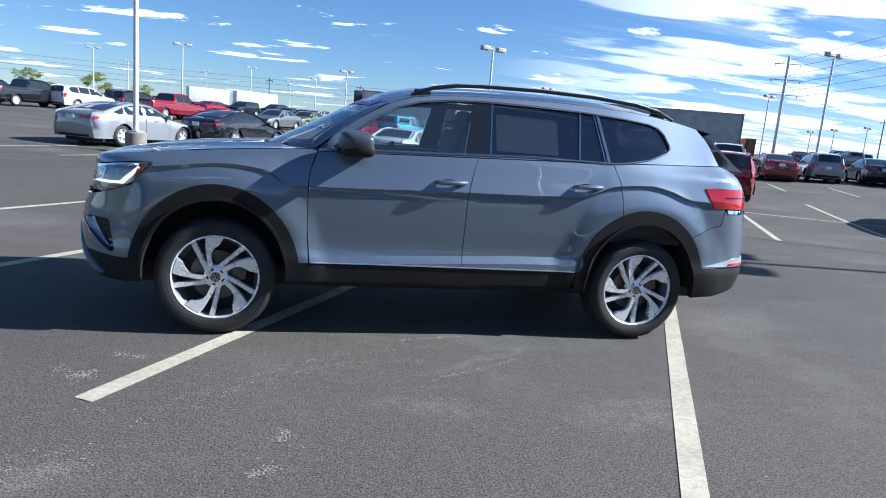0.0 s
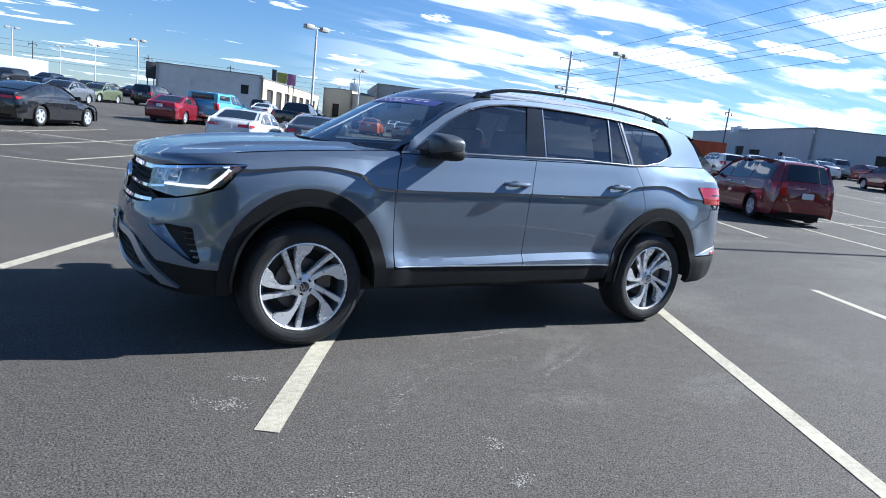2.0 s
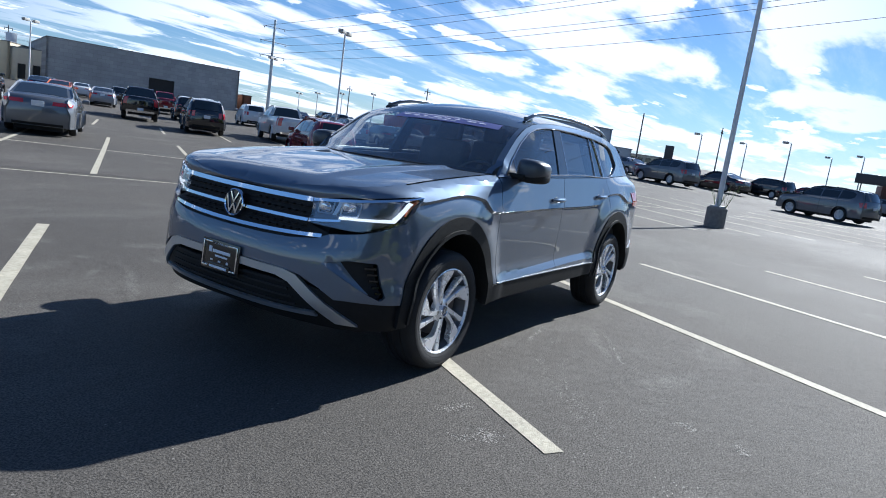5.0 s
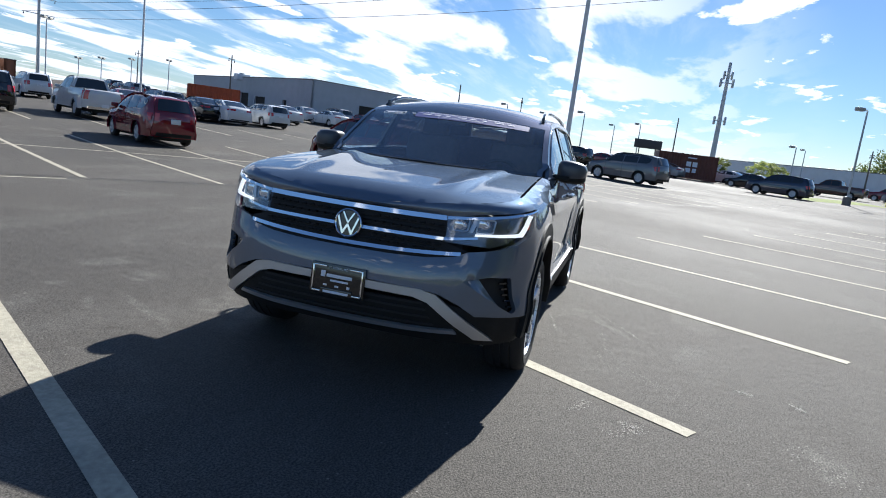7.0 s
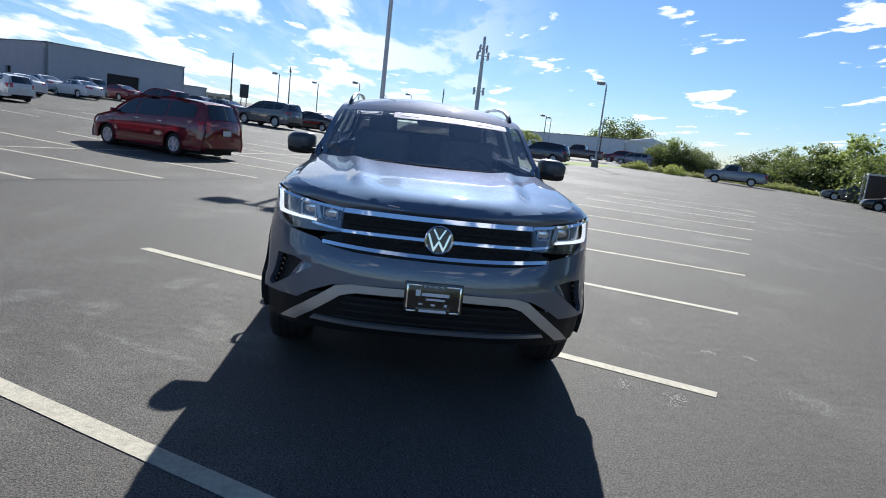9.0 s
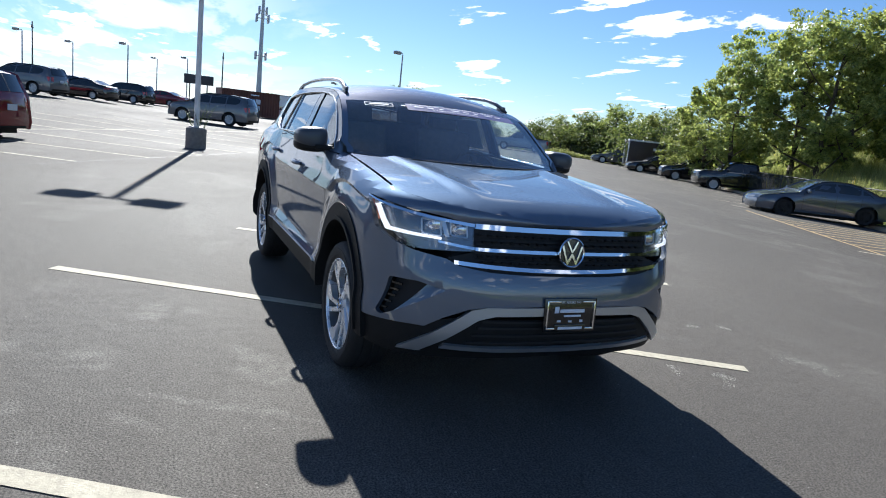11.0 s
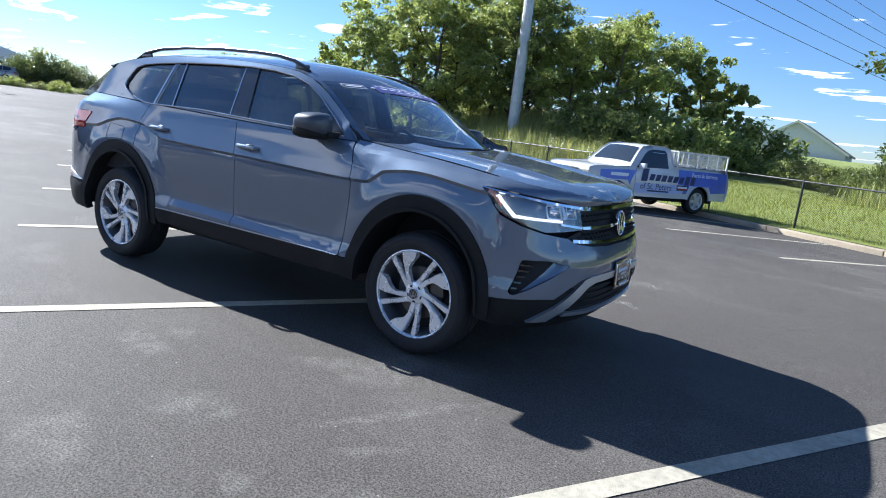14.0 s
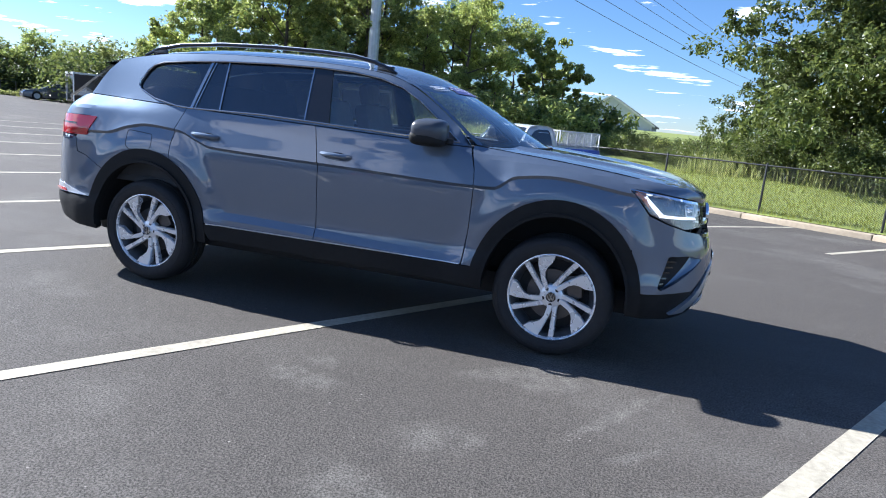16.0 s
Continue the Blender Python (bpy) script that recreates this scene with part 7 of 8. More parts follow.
# service building: grey end wall, cream bay side
A = (20.6, 85.7)
block("service_building", toward(A, 168, 13.2), -12, 13.2, 40, 4.9, 1.55, WALL_GREY, "grey block service building with a cream bay side", [("front", 10.5, 1.0, 1.2, 2.3, DARK_OPEN), ("front", 4.2, 0.8, 1.1, 2.3, PLATE_WHITE)])
block("bay_wing", (A[0] + 0.12, A[1] - 0.1), 59.7, 39, 14.0, 4.6, 1.55, WALL_CREAM, "cream service bays with dark doors", [("front", 2.2 + 5.0 * j, 3.2, 3.3, 0.1, DARK_OPEN) for j in range(7)])
block("cream_annex", (41.9, 121.0), -41.5, 5.9, 20, 5.7, 2.2, WALL_CREAM, "cream flat-roofed annex with a dark door", [("front", 2, 1.4, 2.6, 0.3, DARK_OPEN)])
block("tan_annex", (46.4, 117.3), -43.5, 9.0, 16, 5.2, 2.0, WALL_TAN, "tan flat-roofed annex with dark doors", [("front", 1.2, 1.2, 2.4, 0.3, DARK_OPEN), ("front", 3.4, 1.2, 2.4, 0.3, DARK_OPEN)])
# large grey hall
block("grey_hall", (47.6, 108.0), -19.8, 30.7, 30, 7.4, 1.9, WALL_BLOCK, "large weathered grey block hall with one loading door", [("front", 15.2, 4.2, 3.6, 0.1, DARK_OPEN)])
block("brick_shop", (78.3, 98.4), -20, 1.7, 8, 3.1, 2.1, BRICK_RED, "small brown shop beside the hall")
# warehouse beyond the white cars
block("warehouse", (76.3, 41.8), -31.6, 20.2, 18, 5.15, 2.0, WALL_GREY2, "blue-grey warehouse with a loading door", [("front", 8.0, 4.8, 2.6, 0.1, DARK_OPEN), ("side", 1.0, 3.4, 2.2, 0.1, DARK_OPEN), ("side", 10.0, 1.1, 2.0, 0.1, DARK_OPEN)])
block("warehouse_annex", (86.6, 56.8), -31.6, 24, 26, 4.7, 2.5, WALL_GREY2, "blue-grey flat-roofed warehouse annex", [("side", 5.0, 3.0, 2.2, 0.1, DARK_OPEN), ("side", 20.0, 3.0, 2.2, 0.1, DARK_OPEN)])
block("lean_to", (97.0, 33.2), -31.6, 5.6, 10, 2.5, 2.3, WALL_GREY2, "low grey lean-to behind the warehouse")
block("low_office", (138.1, 42.6), -75, 7.5, 14, 2.3, 2.8, WALL_CREAM, "low pale office with dark windows", [("front", 0.8 + 1.7 * j, 1.1, 0.9, 0.9, GLASS_CAR) for j in range(4)])
for x, y, z, w in ((90.0, 62.0, 7.2, 2.2), (97.0, 66.0, 7.2, 1.6), (46.5, 124.0, 7.9, 2.4), (55.0, 116.0, 9.3, 1.4)):
    unit = thing("roof_unit", pose(x, y, z - 0.45, 0, 0, -31), "pale metal ventilation unit on a flat roof", "roof unit")
    part("casing", box((w, 1.4, 0.9), (0, 0, 0.5), 0.03), WALL_WHITE, unit)
    part("fan_cowl", lathe([(0.0, 0.95), (0.42, 0.95), (0.45, 1.15), (0.0, 1.18)], 12, "z"), GALVANISED, unit)
# long white building
block("white_shed", (111.5, -51.2), 30, 44, 12.8, 3.7, 1.0, WALL_WHITE, "long low white metal shed", [("side", 5.9, 1.8, 2.3, 0.1, DARK_OPEN)])
bm = prism([(0, 0), (12.8, 0), (6.4, 1.0)], 0.2, lambda u, v, w: Vector((-w - 0.05, u, 3.6 + v)))
gable = finish("shed_gable", bm, WALL_WHITE, smooth=False)
gable.matrix_basis = pose(111.5, -51.2, 1.0, 0, 0, 30)
tagged(gable, "white gable of the metal shed", "gable")


def container(x, y, z, turn, length, mat, label, marks=False):
    """A corrugated steel container."""
    c = thing("shipping_container", pose(x, y, z, 0, 0, turn), label, "container")
    n = int(length / 0.28)
    pts = []
    for j in range(n):
        a = -length / 2 + length * j / n
        s = length / n
        pts += [(a, 0.0), (a + s * 0.35, 0.0), (a + s * 0.5, 0.045), (a + s * 0.85, 0.045)]
    for sgn in (-1, 1):
        bm = bmesh.new()
        lo = [bm.verts.new((a, sgn * (1.19 - d), 0.15)) for a, d in pts]
        hi = [bm.verts.new((a, sgn * (1.19 - d), 2.48)) for a, d in pts]
        for j in range(len(pts) - 1):
            f = (lo[j], lo[j + 1], hi[j + 1], hi[j])
            bm.faces.new(f if sgn < 0 else f[::-1])
        part("side_panel", bm, mat, c, "corrugated side", smooth=False)
        part("end_panel", box((0.06, 2.4, 2.4), (sgn * length / 2, 0, 1.3), 0.01), mat, c)
        part("bottom_rail", box((length, 0.12, 0.16), (0, sgn * 1.18, 0.09), 0.01), mat, c)
        part("top_rail", box((length, 0.1, 0.12), (0, sgn * 1.18, 2.53), 0.01), mat, c)
    part("roof_panel", box((length, 2.4, 0.05), (0, 0, 2.57)), mat, c)
    if marks:
        for j, (dx, dz, w, h) in enumerate(((0.1, 1.55, 0.5, 0.5), (0.75, 1.55, 0.5, 0.5), (0.1, 0.9, 0.5, 0.45), (0.75, 0.9, 0.4, 0.45), (0.4, 2.2, 0.9, 0.12))):
            part("print_block", box((w, 0.01, h), (dx, -1.2, dz)), WHITE_PRINT, c)
    return c


container(65.9, 49.9, 1.6, -50, 6.1, ORANGE_STEEL, "orange-red steel shipping container by the warehouse")
container(68.5, -7.0, 0.62, -80, 6.1, BROWN_STEEL, "rust-brown shipping container with white print", True)


def utility_pole(x, y, z, h, arms, label, r=0.16, mat=GALVANISED, turn=0):
    t = thing("utility_pole", pose(x, y, z, 0, 0, turn), label, "utility pole")
    part("mast", lathe([(0.0, -1.0), (r, -1.0), (r * 0.6, h), (0.0, h)], 12, "z"), mat, t)
    for zz, w in arms:
        part("cross_arm", box((w, 0.12, 0.12), (0, 0, zz), 0.02), mat, t)
        for s in (-1, 1):
            part("insulator", lathe([(0.0, 0.0), (0.06, 0.0), (0.09, 0.12), (0.05, 0.3), (0.0, 0.3)], 8, "z", (s * w * 0.46, 0, zz - 0.42)), DARK_METAL, t)
    return t


utility_pole(82.0, 95.6, 1.3, 18.6, ((17.2, 4.4), (14.5, 5.2), (11.9, 5.0)), "steel power pole with three cross arms", 0.33, turn=-20)
utility_pole(53.8, 14.8, 1.0, 5.6, (), "thin dark pole among the parked cars", 0.09, DARK_METAL)
for x, y, z, h in ((96, 150, 3, 10), (30, 150, 2.5, 9), (12, 140, 2.4, 8), (60, 150, 4, 9), (118, 20, 2, 9), (112, -8, 2, 8), (100, -34, 1, 6.5), (-8, 160, 2.2, 9), (84, 60, 2, 8), (104, 95, 3, 8)):
    utility_pole(x, y, z, h, ((h - 0.6, 1.6),), "distant wooden utility pole", 0.14, DARK_METAL)
# tall monopole on the bank
mono = thing("transmission_pole", pose(14.75, -33.4, 1.7), "tall galvanised steel transmission pole on the bank", "utility pole")
part("mast", lathe([(0.0, -0.8), (0.36, -0.8), (0.22, 21.5), (0.0, 21.5)], 12, "z"), GALVANISED, mono, "tapered faceted steel mast", sharp=10)
for j in range(9):
    part("ladder_lug", box((0.1, 0.06, 0.06), (-0.345 + 0.006 * j, 0, 2.0 + 0.9 * j)), GALVANISED, mono)
# communications tower
tower = thing("cell_tower", pose(129, -16.3, 1.0), "slim grey cell tower with two antenna rings", "tower")
part("mast", lathe([(0.0, -1.0), (0.55, -1.0), (0.28, 21.4), (0.0, 21.4)], 12, "z"), GALVANISED, tower)
for zz, rr in ((10.6, 1.1), (17.6, 1.25), (19.0, 0.8)):
    for j in range(6):
        a = 2 * math.pi * j / 6
        part("antenna", box((0.25, 0.3, 1.5), (rr * math.cos(a), rr * math.sin(a), zz), 0.03, pose(0, 0, 0, 0, 0, math.degrees(a))), GALVANISED, tower)
        part("mount", tube([(0, 0, zz), (rr * math.cos(a), rr * math.sin(a), zz)], 0.05, 6), GALVANISED, tower)


def cable(a, b, sag, r=0.022, name="power_cable"):
    pts = [Vector(a).lerp(Vector(b), j / 24) - Vector((0, 0, sag * 4 * (j / 24) * (1 - j / 24))) for j in range(25)]
    ob = finish(name, tube(pts, r, 5), WIRE)
    return tagged(ob, "thin dark overhead power cable", "cable", "overhead cables")


for dx, dz, z1 in ((-2.1, 18.4, 39.5), (2.1, 18.4, 38.0), (-2.5, 15.7, 35.5), (2.5, 15.7, 34.0), (-2.4, 13.15, 31.5), (2.4, 13.15, 30.0)):
    cable((82.0 + dx, 95.6 - 0.36 * dx, dz), (79 + dx * 1.5, -50, z1), 2.6, 0.03)
for j, z in enumerate((13.0, 14.6, 16.2, 17.8, 19.5)):
    cable((14.75 + 0.3 * (j % 2), -33.4, z + 1.4), (-60 + 5 * j, -238, z + 2.0 + 2 * j), 2.8 - 0.2 * j, 0.03)
for x, y in ((-120, 154.5), (130, 169.5)):
    utility_pole(x, y, 1.0, 14.5, ((13.5, 2.4), (11.0, 2.4)), "distant wooden utility pole", 0.2, DARK_METAL)
for j in range(4):
    cable((-120, 150 + 3 * j, 8 + 1.3 * j), (130, 165 + 3 * j, 11 + 1.3 * j), 2.0, 0.03)


def sign(x, y, z, w, h, mat, turn, label, pole=3.0):
    s = thing("sign", pose(x, y, z, 0, 0, turn), label, "sign")
    part("panel", box((w, 0.3, h), (0, 0, 0), 0.03), mat, s)
    for dx in (-w * 0.3, w * 0.3):
        part("post", box((0.14, 0.14, pole + h), (dx, 0.1, -pole / 2)), DARK_METAL, s)
    return s


sign(26.8, 98.0, 7.3, 1.5, 1.6, SIGN_YELLOW, -10, "yellow and dark billboard above the service roof")
sign(28.2, 97.6, 7.2, 1.3, 1.7, SIGN_PINK, -10, "pink billboard above the service roof")
sign(25.7, 98.4, 7.5, 0.7, 1.9, SIGN_DARK, -10, "dark billboard edge above the service roof")
sign(7.6, 93.0, 5.6, 1.3, 2.2, SIGN_DARK, 0, "dark sign by the service building")
sign(48.8, 122.5, 8.8, 1.6, 1.9, PLATE_WHITE, -10, "small white roof sign")
sign(107.0, 25.6, 5.3, 1.4, 2.2, SIGN_DARK, -70, "dark sign on posts")
sign(96.0, -3.5, 4.6, 4.0, 1.3, SIGN_DARK, -80, "wide dark sign on two posts")

# far white box trailers
for x, y in ((-8.2, 112), (-17, 121)):
    tr = thing("box_trailer", upright(x, y, None, 20), "white box trailer far across the lot", "trailer")
    part("box", box((7.0, 2.5, 2.6), (0, 0, 2.0), 0.06), material("trailer_white", (0.7, 0.7, 0.7), 0.5, vary=0.06), tr)
    part("chassis", box((6.6, 1.0, 0.3), (0, 0, 0.65)), MATTE_BLACK, tr)
    for dx in (-2.6, -1.7, 2.4):
        for s in (-1, 1):
            part("wheel", lathe([(0.0, -0.15), (0.45, -0.15), (0.45, 0.15), (0.0, 0.15)], 16, "y", (dx, s * 1.0, 0.47)), RUBBER, tr)

# enclosed trailer at the end of the fence row
tr = thing("cargo_trailer", upright(40.4, -38.2, None, 60), "dark brown enclosed trailer with a white framed end", "trailer")
part("box", box((4.4, 2.2, 2.2), (0, 0, 1.45), 0.05), material("trailer_paint", (0.035, 0.022, 0.020), 0.45, vary=0.15), tr, "dark brown box")
for s_ in (-1, 1):
    part("roof_band", box((4.5, 0.08, 0.14), (0, s_ * 1.10, 2.52), 0.02), PLATE_WHITE, tr, "white roof edge")
    part("end_post", box((0.08, 0.12, 2.2), (2.2, s_ * 1.06, 1.45), 0.02), PLATE_WHITE, tr, "white corner post")
part("end_header", box((0.08, 2.2, 0.16), (2.2, 0, 2.52), 0.02), PLATE_WHITE, tr, "white end frame")
part("name_bar", box((1.2, 0.012, 0.22), (-0.5, 1.106, 1.9), 0.004), PLATE_WHITE, tr, "white painted bar")
part("end_door", box((0.03, 1.5, 1.8), (2.21, 0, 1.4), 0.01), GLASS_CAR, tr, "dark glazed end door")
for s in (-1, 1):
    part("wheel", lathe([(0.0, -0.12), (0.36, -0.12), (0.36, 0.12), (0.0, 0.12)], 16, "y", (-0.3, s * 1.1, 0.37)), RUBBER, tr)

# house beyond the trees
house = thing("house", pose(4.2, -113.5, -0.3, 0, 0, -4) @ Matrix.Scale(1.18, 4), "pale grey gabled house beyond the trees", "house")
part("wall", prism([(-6.2, 0), (6.2, 0), (6.2, 3.6), (0, 7.2), (-6.2, 3.6)], 12.0, lambda u, v, w: Vector((u, -w, v))), HOUSE_SIDING, house, "gable wall of pale siding", smooth=False)
for s in (-1, 1):
    part("roof", prism([(s * 6.6, 3.3), (0, 7.25), (0, 7.5), (s * 6.6, 3.55)], 12.6, lambda u, v, w: Vector((u, 0.3 - w, v))), SHINGLE, house, "brown shingle roof", smooth=False)
    part("fascia", prism([(s * 6.6, 3.25), (0, 7.18), (0, 7.5), (s * 6.6, 3.57)], 0.08, lambda u, v, w: Vector((u, 0.38 + w, v))), WHITE_POLE, house, "white roof fascia", smooth=False)
for x, y, turn in ((42, -92, 20), (52, -84, 10), (60, -96, 30)):
    h2 = thing("house", pose(x, y, 0.4, 0, 0, turn), "brown-roofed house behind the trees", "house")
    part("wall", box((12, 9, 3), (0, 0, 1.5)), HOUSE_SIDING, h2, smooth=False)
    part("roof", prism([(-5.2, 2.9), (5.2, 2.9), (0, 5.6)], 12.6, lambda u, v, w: Vector((w - 6.3, u, v))), SHINGLE, h2, smooth=False)


# ---- grass, weeds, trees, fence ----
def leaf_material(name, a, b):
    m = bpy.data.materials.new(name)
    m.use_nodes = True
    N, L = m.node_tree.nodes, m.node_tree.links
    p = N["Principled BSDF"]
    g = N.new("ShaderNodeNewGeometry")
    x = N.new("ShaderNodeMix")
    x.data_type = "RGBA"
    x.inputs["A"].default_value, x.inputs["B"].default_value = (*a, 1), (*b, 1)
    L.new(g.outputs["Random Per Island"], x.inputs["Factor"])
    oi = N.new("ShaderNodeObjectInfo")
    hs = N.new("ShaderNodeHueSaturation")
    mr = N.new("ShaderNodeMapRange")
    mr.inputs["To Min"].default_value, mr.inputs["To Max"].default_value = 0.75, 1.25
    L.new(oi.outputs["Random"], mr.inputs[0]), L.new(mr.outputs[0], hs.inputs["Value"])
    L.new(x.outputs["Result"], hs.inputs["Color"])
    t, mixs, o = N.new("ShaderNodeBsdfTranslucent"), N.new("ShaderNodeMixShader"), N["Material Output"]
    glow = N.new("ShaderNodeHueSaturation")
    glow.inputs["Value"].default_value, glow.inputs["Hue"].default_value = 1.3, 0.495
    L.new(hs.outputs[0], glow.inputs["Color"])
    L.new(hs.outputs[0], p.inputs["Base Color"]), L.new(glow.outputs[0], t.inputs[0])
    p.inputs["Roughness"].default_value = 0.38
    p.inputs["Specular IOR Level"].default_value = 0.5
    mixs.inputs[0].default_value = 0.43
    L.new(p.outputs[0], mixs.inputs[1]), L.new(t.outputs[0], mixs.inputs[2]), L.new(mixs.outputs[0], o.inputs[0])
    return m


LEAF = leaf_material("tree_leaf", (0.125, 0.185, 0.050), (0.430, 0.460, 0.135))
# darker copy of the tree leaf, with the near trees' shade in its colour
LEAF_SHADED = leaf_material("shaded_leaf", (0.046, 0.074, 0.020), (0.160, 0.188, 0.046))
LEAF_LIGHT = leaf_material("light_leaf", (0.160, 0.220, 0.055), (0.480, 0.510, 0.140))
WEED = leaf_material("weed_leaf", (0.20, 0.25, 0.07), (0.46, 0.46, 0.17))
GOLD = leaf_material("goldenrod", (0.42, 0.36, 0.05), (0.6, 0.48, 0.08))
GRASS = leaf_material("grass_blade", (0.15, 0.19, 0.028), (0.32, 0.33, 0.07))
BARK = material("bark", (0.10, 0.08, 0.06), 0.9, vary=0.35, scale=10, bump=0.8, bump_scale=25)
TURF = material("turf", (0.19, 0.23, 0.045), 0.95, vary=0.35, scale=9, bump=0.8, bump_scale=40)


def leaves_mesh(name, centres, rng, size, mat, per):
    """Leaves as small bent two-triangle blades scattered in clumps."""
    n = sum(c[1] for c in centres)
    verts, faces = np.empty((n * 4, 3)), []
    nr = np.random.RandomState(rng.randrange(10 ** 6))
    k = 0
    for (pos, count, rad) in centres:
        d = nr.normal(0, 1, (count, 3))
        d /= np.linalg.norm(d, axis=1)[:, None]
        p = np.array(pos) + d * (rad * nr.uniform(0.1, 1.25, (count, 1)) ** 0.8) * [1, 1, 0.75]
        # each leaf faces roughly outwards and up
        nrm = d * 0.6 + [0, 0, 0.45] + nr.normal(0, 0.55, (count, 3))
        nrm /= np.linalg.norm(nrm, axis=1)[:, None]
        a = np.cross(nrm, nr.normal(0, 1, (count, 3)))
        a /= np.linalg.norm(a, axis=1)[:, None] + 1e-9
        b = np.cross(nrm, a)
        s = size * nr.uniform(0.6, 1.35, (count, 1))
        q = np.stack([p - a * s, p - b * s * 0.55 + nrm * s * 0.12, p + a * s - nrm * s * 0.25, p + b * s * 0.55 + nrm * s * 0.12], 1)
        verts[k * 4:(k + count) * 4] = q.reshape(-1, 3)
        k += count
    me = bpy.data.meshes.new(name)
    idx = np.arange(n * 4).reshape(-1, 4)
    me.from_pydata(verts.tolist(), [], idx.tolist())
    me.materials.append(mat)
    return me


def make_tree(seed, height, spread, trunk_share, leaf, clumps, per, mat=LEAF, size=0.16, lean=0.0):
    """A tapered trunk with limbs and a crown of many leaf clumps, about the origin."""
    rng = random.Random(seed)
    t = thing("tree", Matrix(), "leafy green broadleaf tree", "tree", "trees behind the fence")
    bm = bmesh.new()
    pts = [Vector((lean * (j / 6) ** 2 + rng.uniform(-0.1, 0.1), rng.uniform(-0.1, 0.1), height * 0.82 * j / 6 - 0.3)) for j in range(7)]
    r0 = 0.022 * height
    tube(pts, [r0 * (1 - 0.82 * j / 6) for j in range(7)], 8, bm)
    centres = []
    limbs = max(8, int(height * 1.1))
    tips = []
    for j in range(limbs):
        f = trunk_share + (0.95 - trunk_share) * j / limbs
        base = pts[0].lerp(pts[-1], f)
        a = j * 2.4 + rng.uniform(-0.4, 0.4)
        prof = math.sin(math.pi * min(1, 0.16 + 0.84 * (f - trunk_share) / (1 - trunk_share)) ** 0.8) ** 0.7
        reach = spread * prof * rng.uniform(0.5, 1.2)
        rise = height * rng.uniform(0.05, 0.22)
        tip_ = base + Vector((math.cos(a) * reach, math.sin(a) * reach, rise))
        mid = base.lerp(tip_, 0.5) + Vector((0, 0, -0.05 * reach))
        tube([base, mid, tip_], [r0 * 0.38 * (1 - f * 0.6), r0 * 0.22 * (1 - f * 0.6), 0.02], 6, bm)
        tips.append((base, mid, tip_, reach))
    part("trunk", bm, BARK, t, "grey-brown trunk and limbs")
    for base, mid, tip_, reach in tips:
        boughs = max(4, int(clumps / limbs / 6))
        for _ in range(boughs):
            f = 1.12 - 0.75 * rng.random() ** 1.5
            hub = base.lerp(tip_, f) + Vector((rng.gauss(0, 0.15) * spread, rng.gauss(0, 0.15) * spread, rng.gauss(0, 0.05) * height))
            girth = spread * rng.uniform(0.12, 0.24)
            for _ in range(max(3, int(clumps / limbs / boughs))):
                off = Vector((rng.gauss(0, 1), rng.gauss(0, 1), rng.gauss(0, 0.55))).normalized() * girth * rng.uniform(0.35, 1.0)
                centres.append((tuple(hub + off), int(per * rng.uniform(0.5, 1.4)), girth * rng.uniform(0.28, 0.55)))
    for _ in range(int(clumps * 0.10)):
        c = pts[-1] + Vector((rng.gauss(0, 0.22) * spread, rng.gauss(0, 0.22) * spread, rng.uniform(-0.06, 0.16) * height))
        centres.append((tuple(c), per, spread * rng.uniform(0.07, 0.14)))
    reuse("crown", leaves_mesh("crown", centres, rng, size, mat, per), t, None, "uneven crown of small leaves")
    return t


def make_bush(seed, height, spread, clumps, per, mat, size):
    rng = random.Random(seed)
    t = thing("bush", Matrix(), "dense dark green thicket bush", "bush", "bushes behind the fence")
    centres = []
    bm = bmesh.new()
    for j in range(9):
        a, rr = rng.uniform(0, 6.28), rng.uniform(0.2, 0.8) * spread
        tube([(0.2 * rng.uniform(-1, 1), 0.2 * rng.uniform(-1, 1), -0.2), (rr * 0.5 * math.cos(a), rr * 0.5 * math.sin(a), height * 0.5), (rr * math.cos(a), rr * math.sin(a), height * 0.85)], [0.05, 0.035, 0.01], 5, bm)
    part("woody_base", bm, BARK, t)
    for _ in range(clumps):
        a, rr = rng.uniform(0, 6.28), spread * math.sqrt(rng.random())
        z = rng.uniform(0.05, 1.0) * height * (1 - 0.45 * (rr / spread) ** 2)
        centres.append(((rr * math.cos(a), rr * math.sin(a), z), int(per * rng.uniform(0.6, 1.3)), spread * rng.uniform(0.12, 0.25)))
    reuse("foliage", leaves_mesh("foliage", centres, rng, size, mat, per), t)
    return t


def polar_place(ex, ey, az, d):
    return ex + d * math.cos(radians(az)), ey + d * math.sin(radians(az))


tall = make_tree(3, 10.0, 3.6, 0.16, 1, 420, 36, LEAF, 0.105)
tall2 = make_tree(11, 10.0, 3.9, 0.12, 1, 420, 36, LEAF_LIGHT, 0.105, 0.4)
broad = make_tree(23, 8.0, 4.6, 0.10, 1, 440, 36, LEAF, 0.105)
small = make_tree(31, 5.0, 2.3, 0.12, 1, 90, 60, LEAF_LIGHT, 0.13)
bush = make_bush(41, 2.6, 2.4, 70, 60, LEAF, 0.11)
bush2 = make_bush(43, 2.2, 2.2, 70, 55, LEAF_LIGHT, 0.10)
weed_clump = make_bush(47, 2.2, 2.2, 60, 45, WEED, 0.10)
near_oak = make_tree(57, 9.0, 4.3, 0.08, 1, 800, 55, LEAF_SHADED, 0.085)
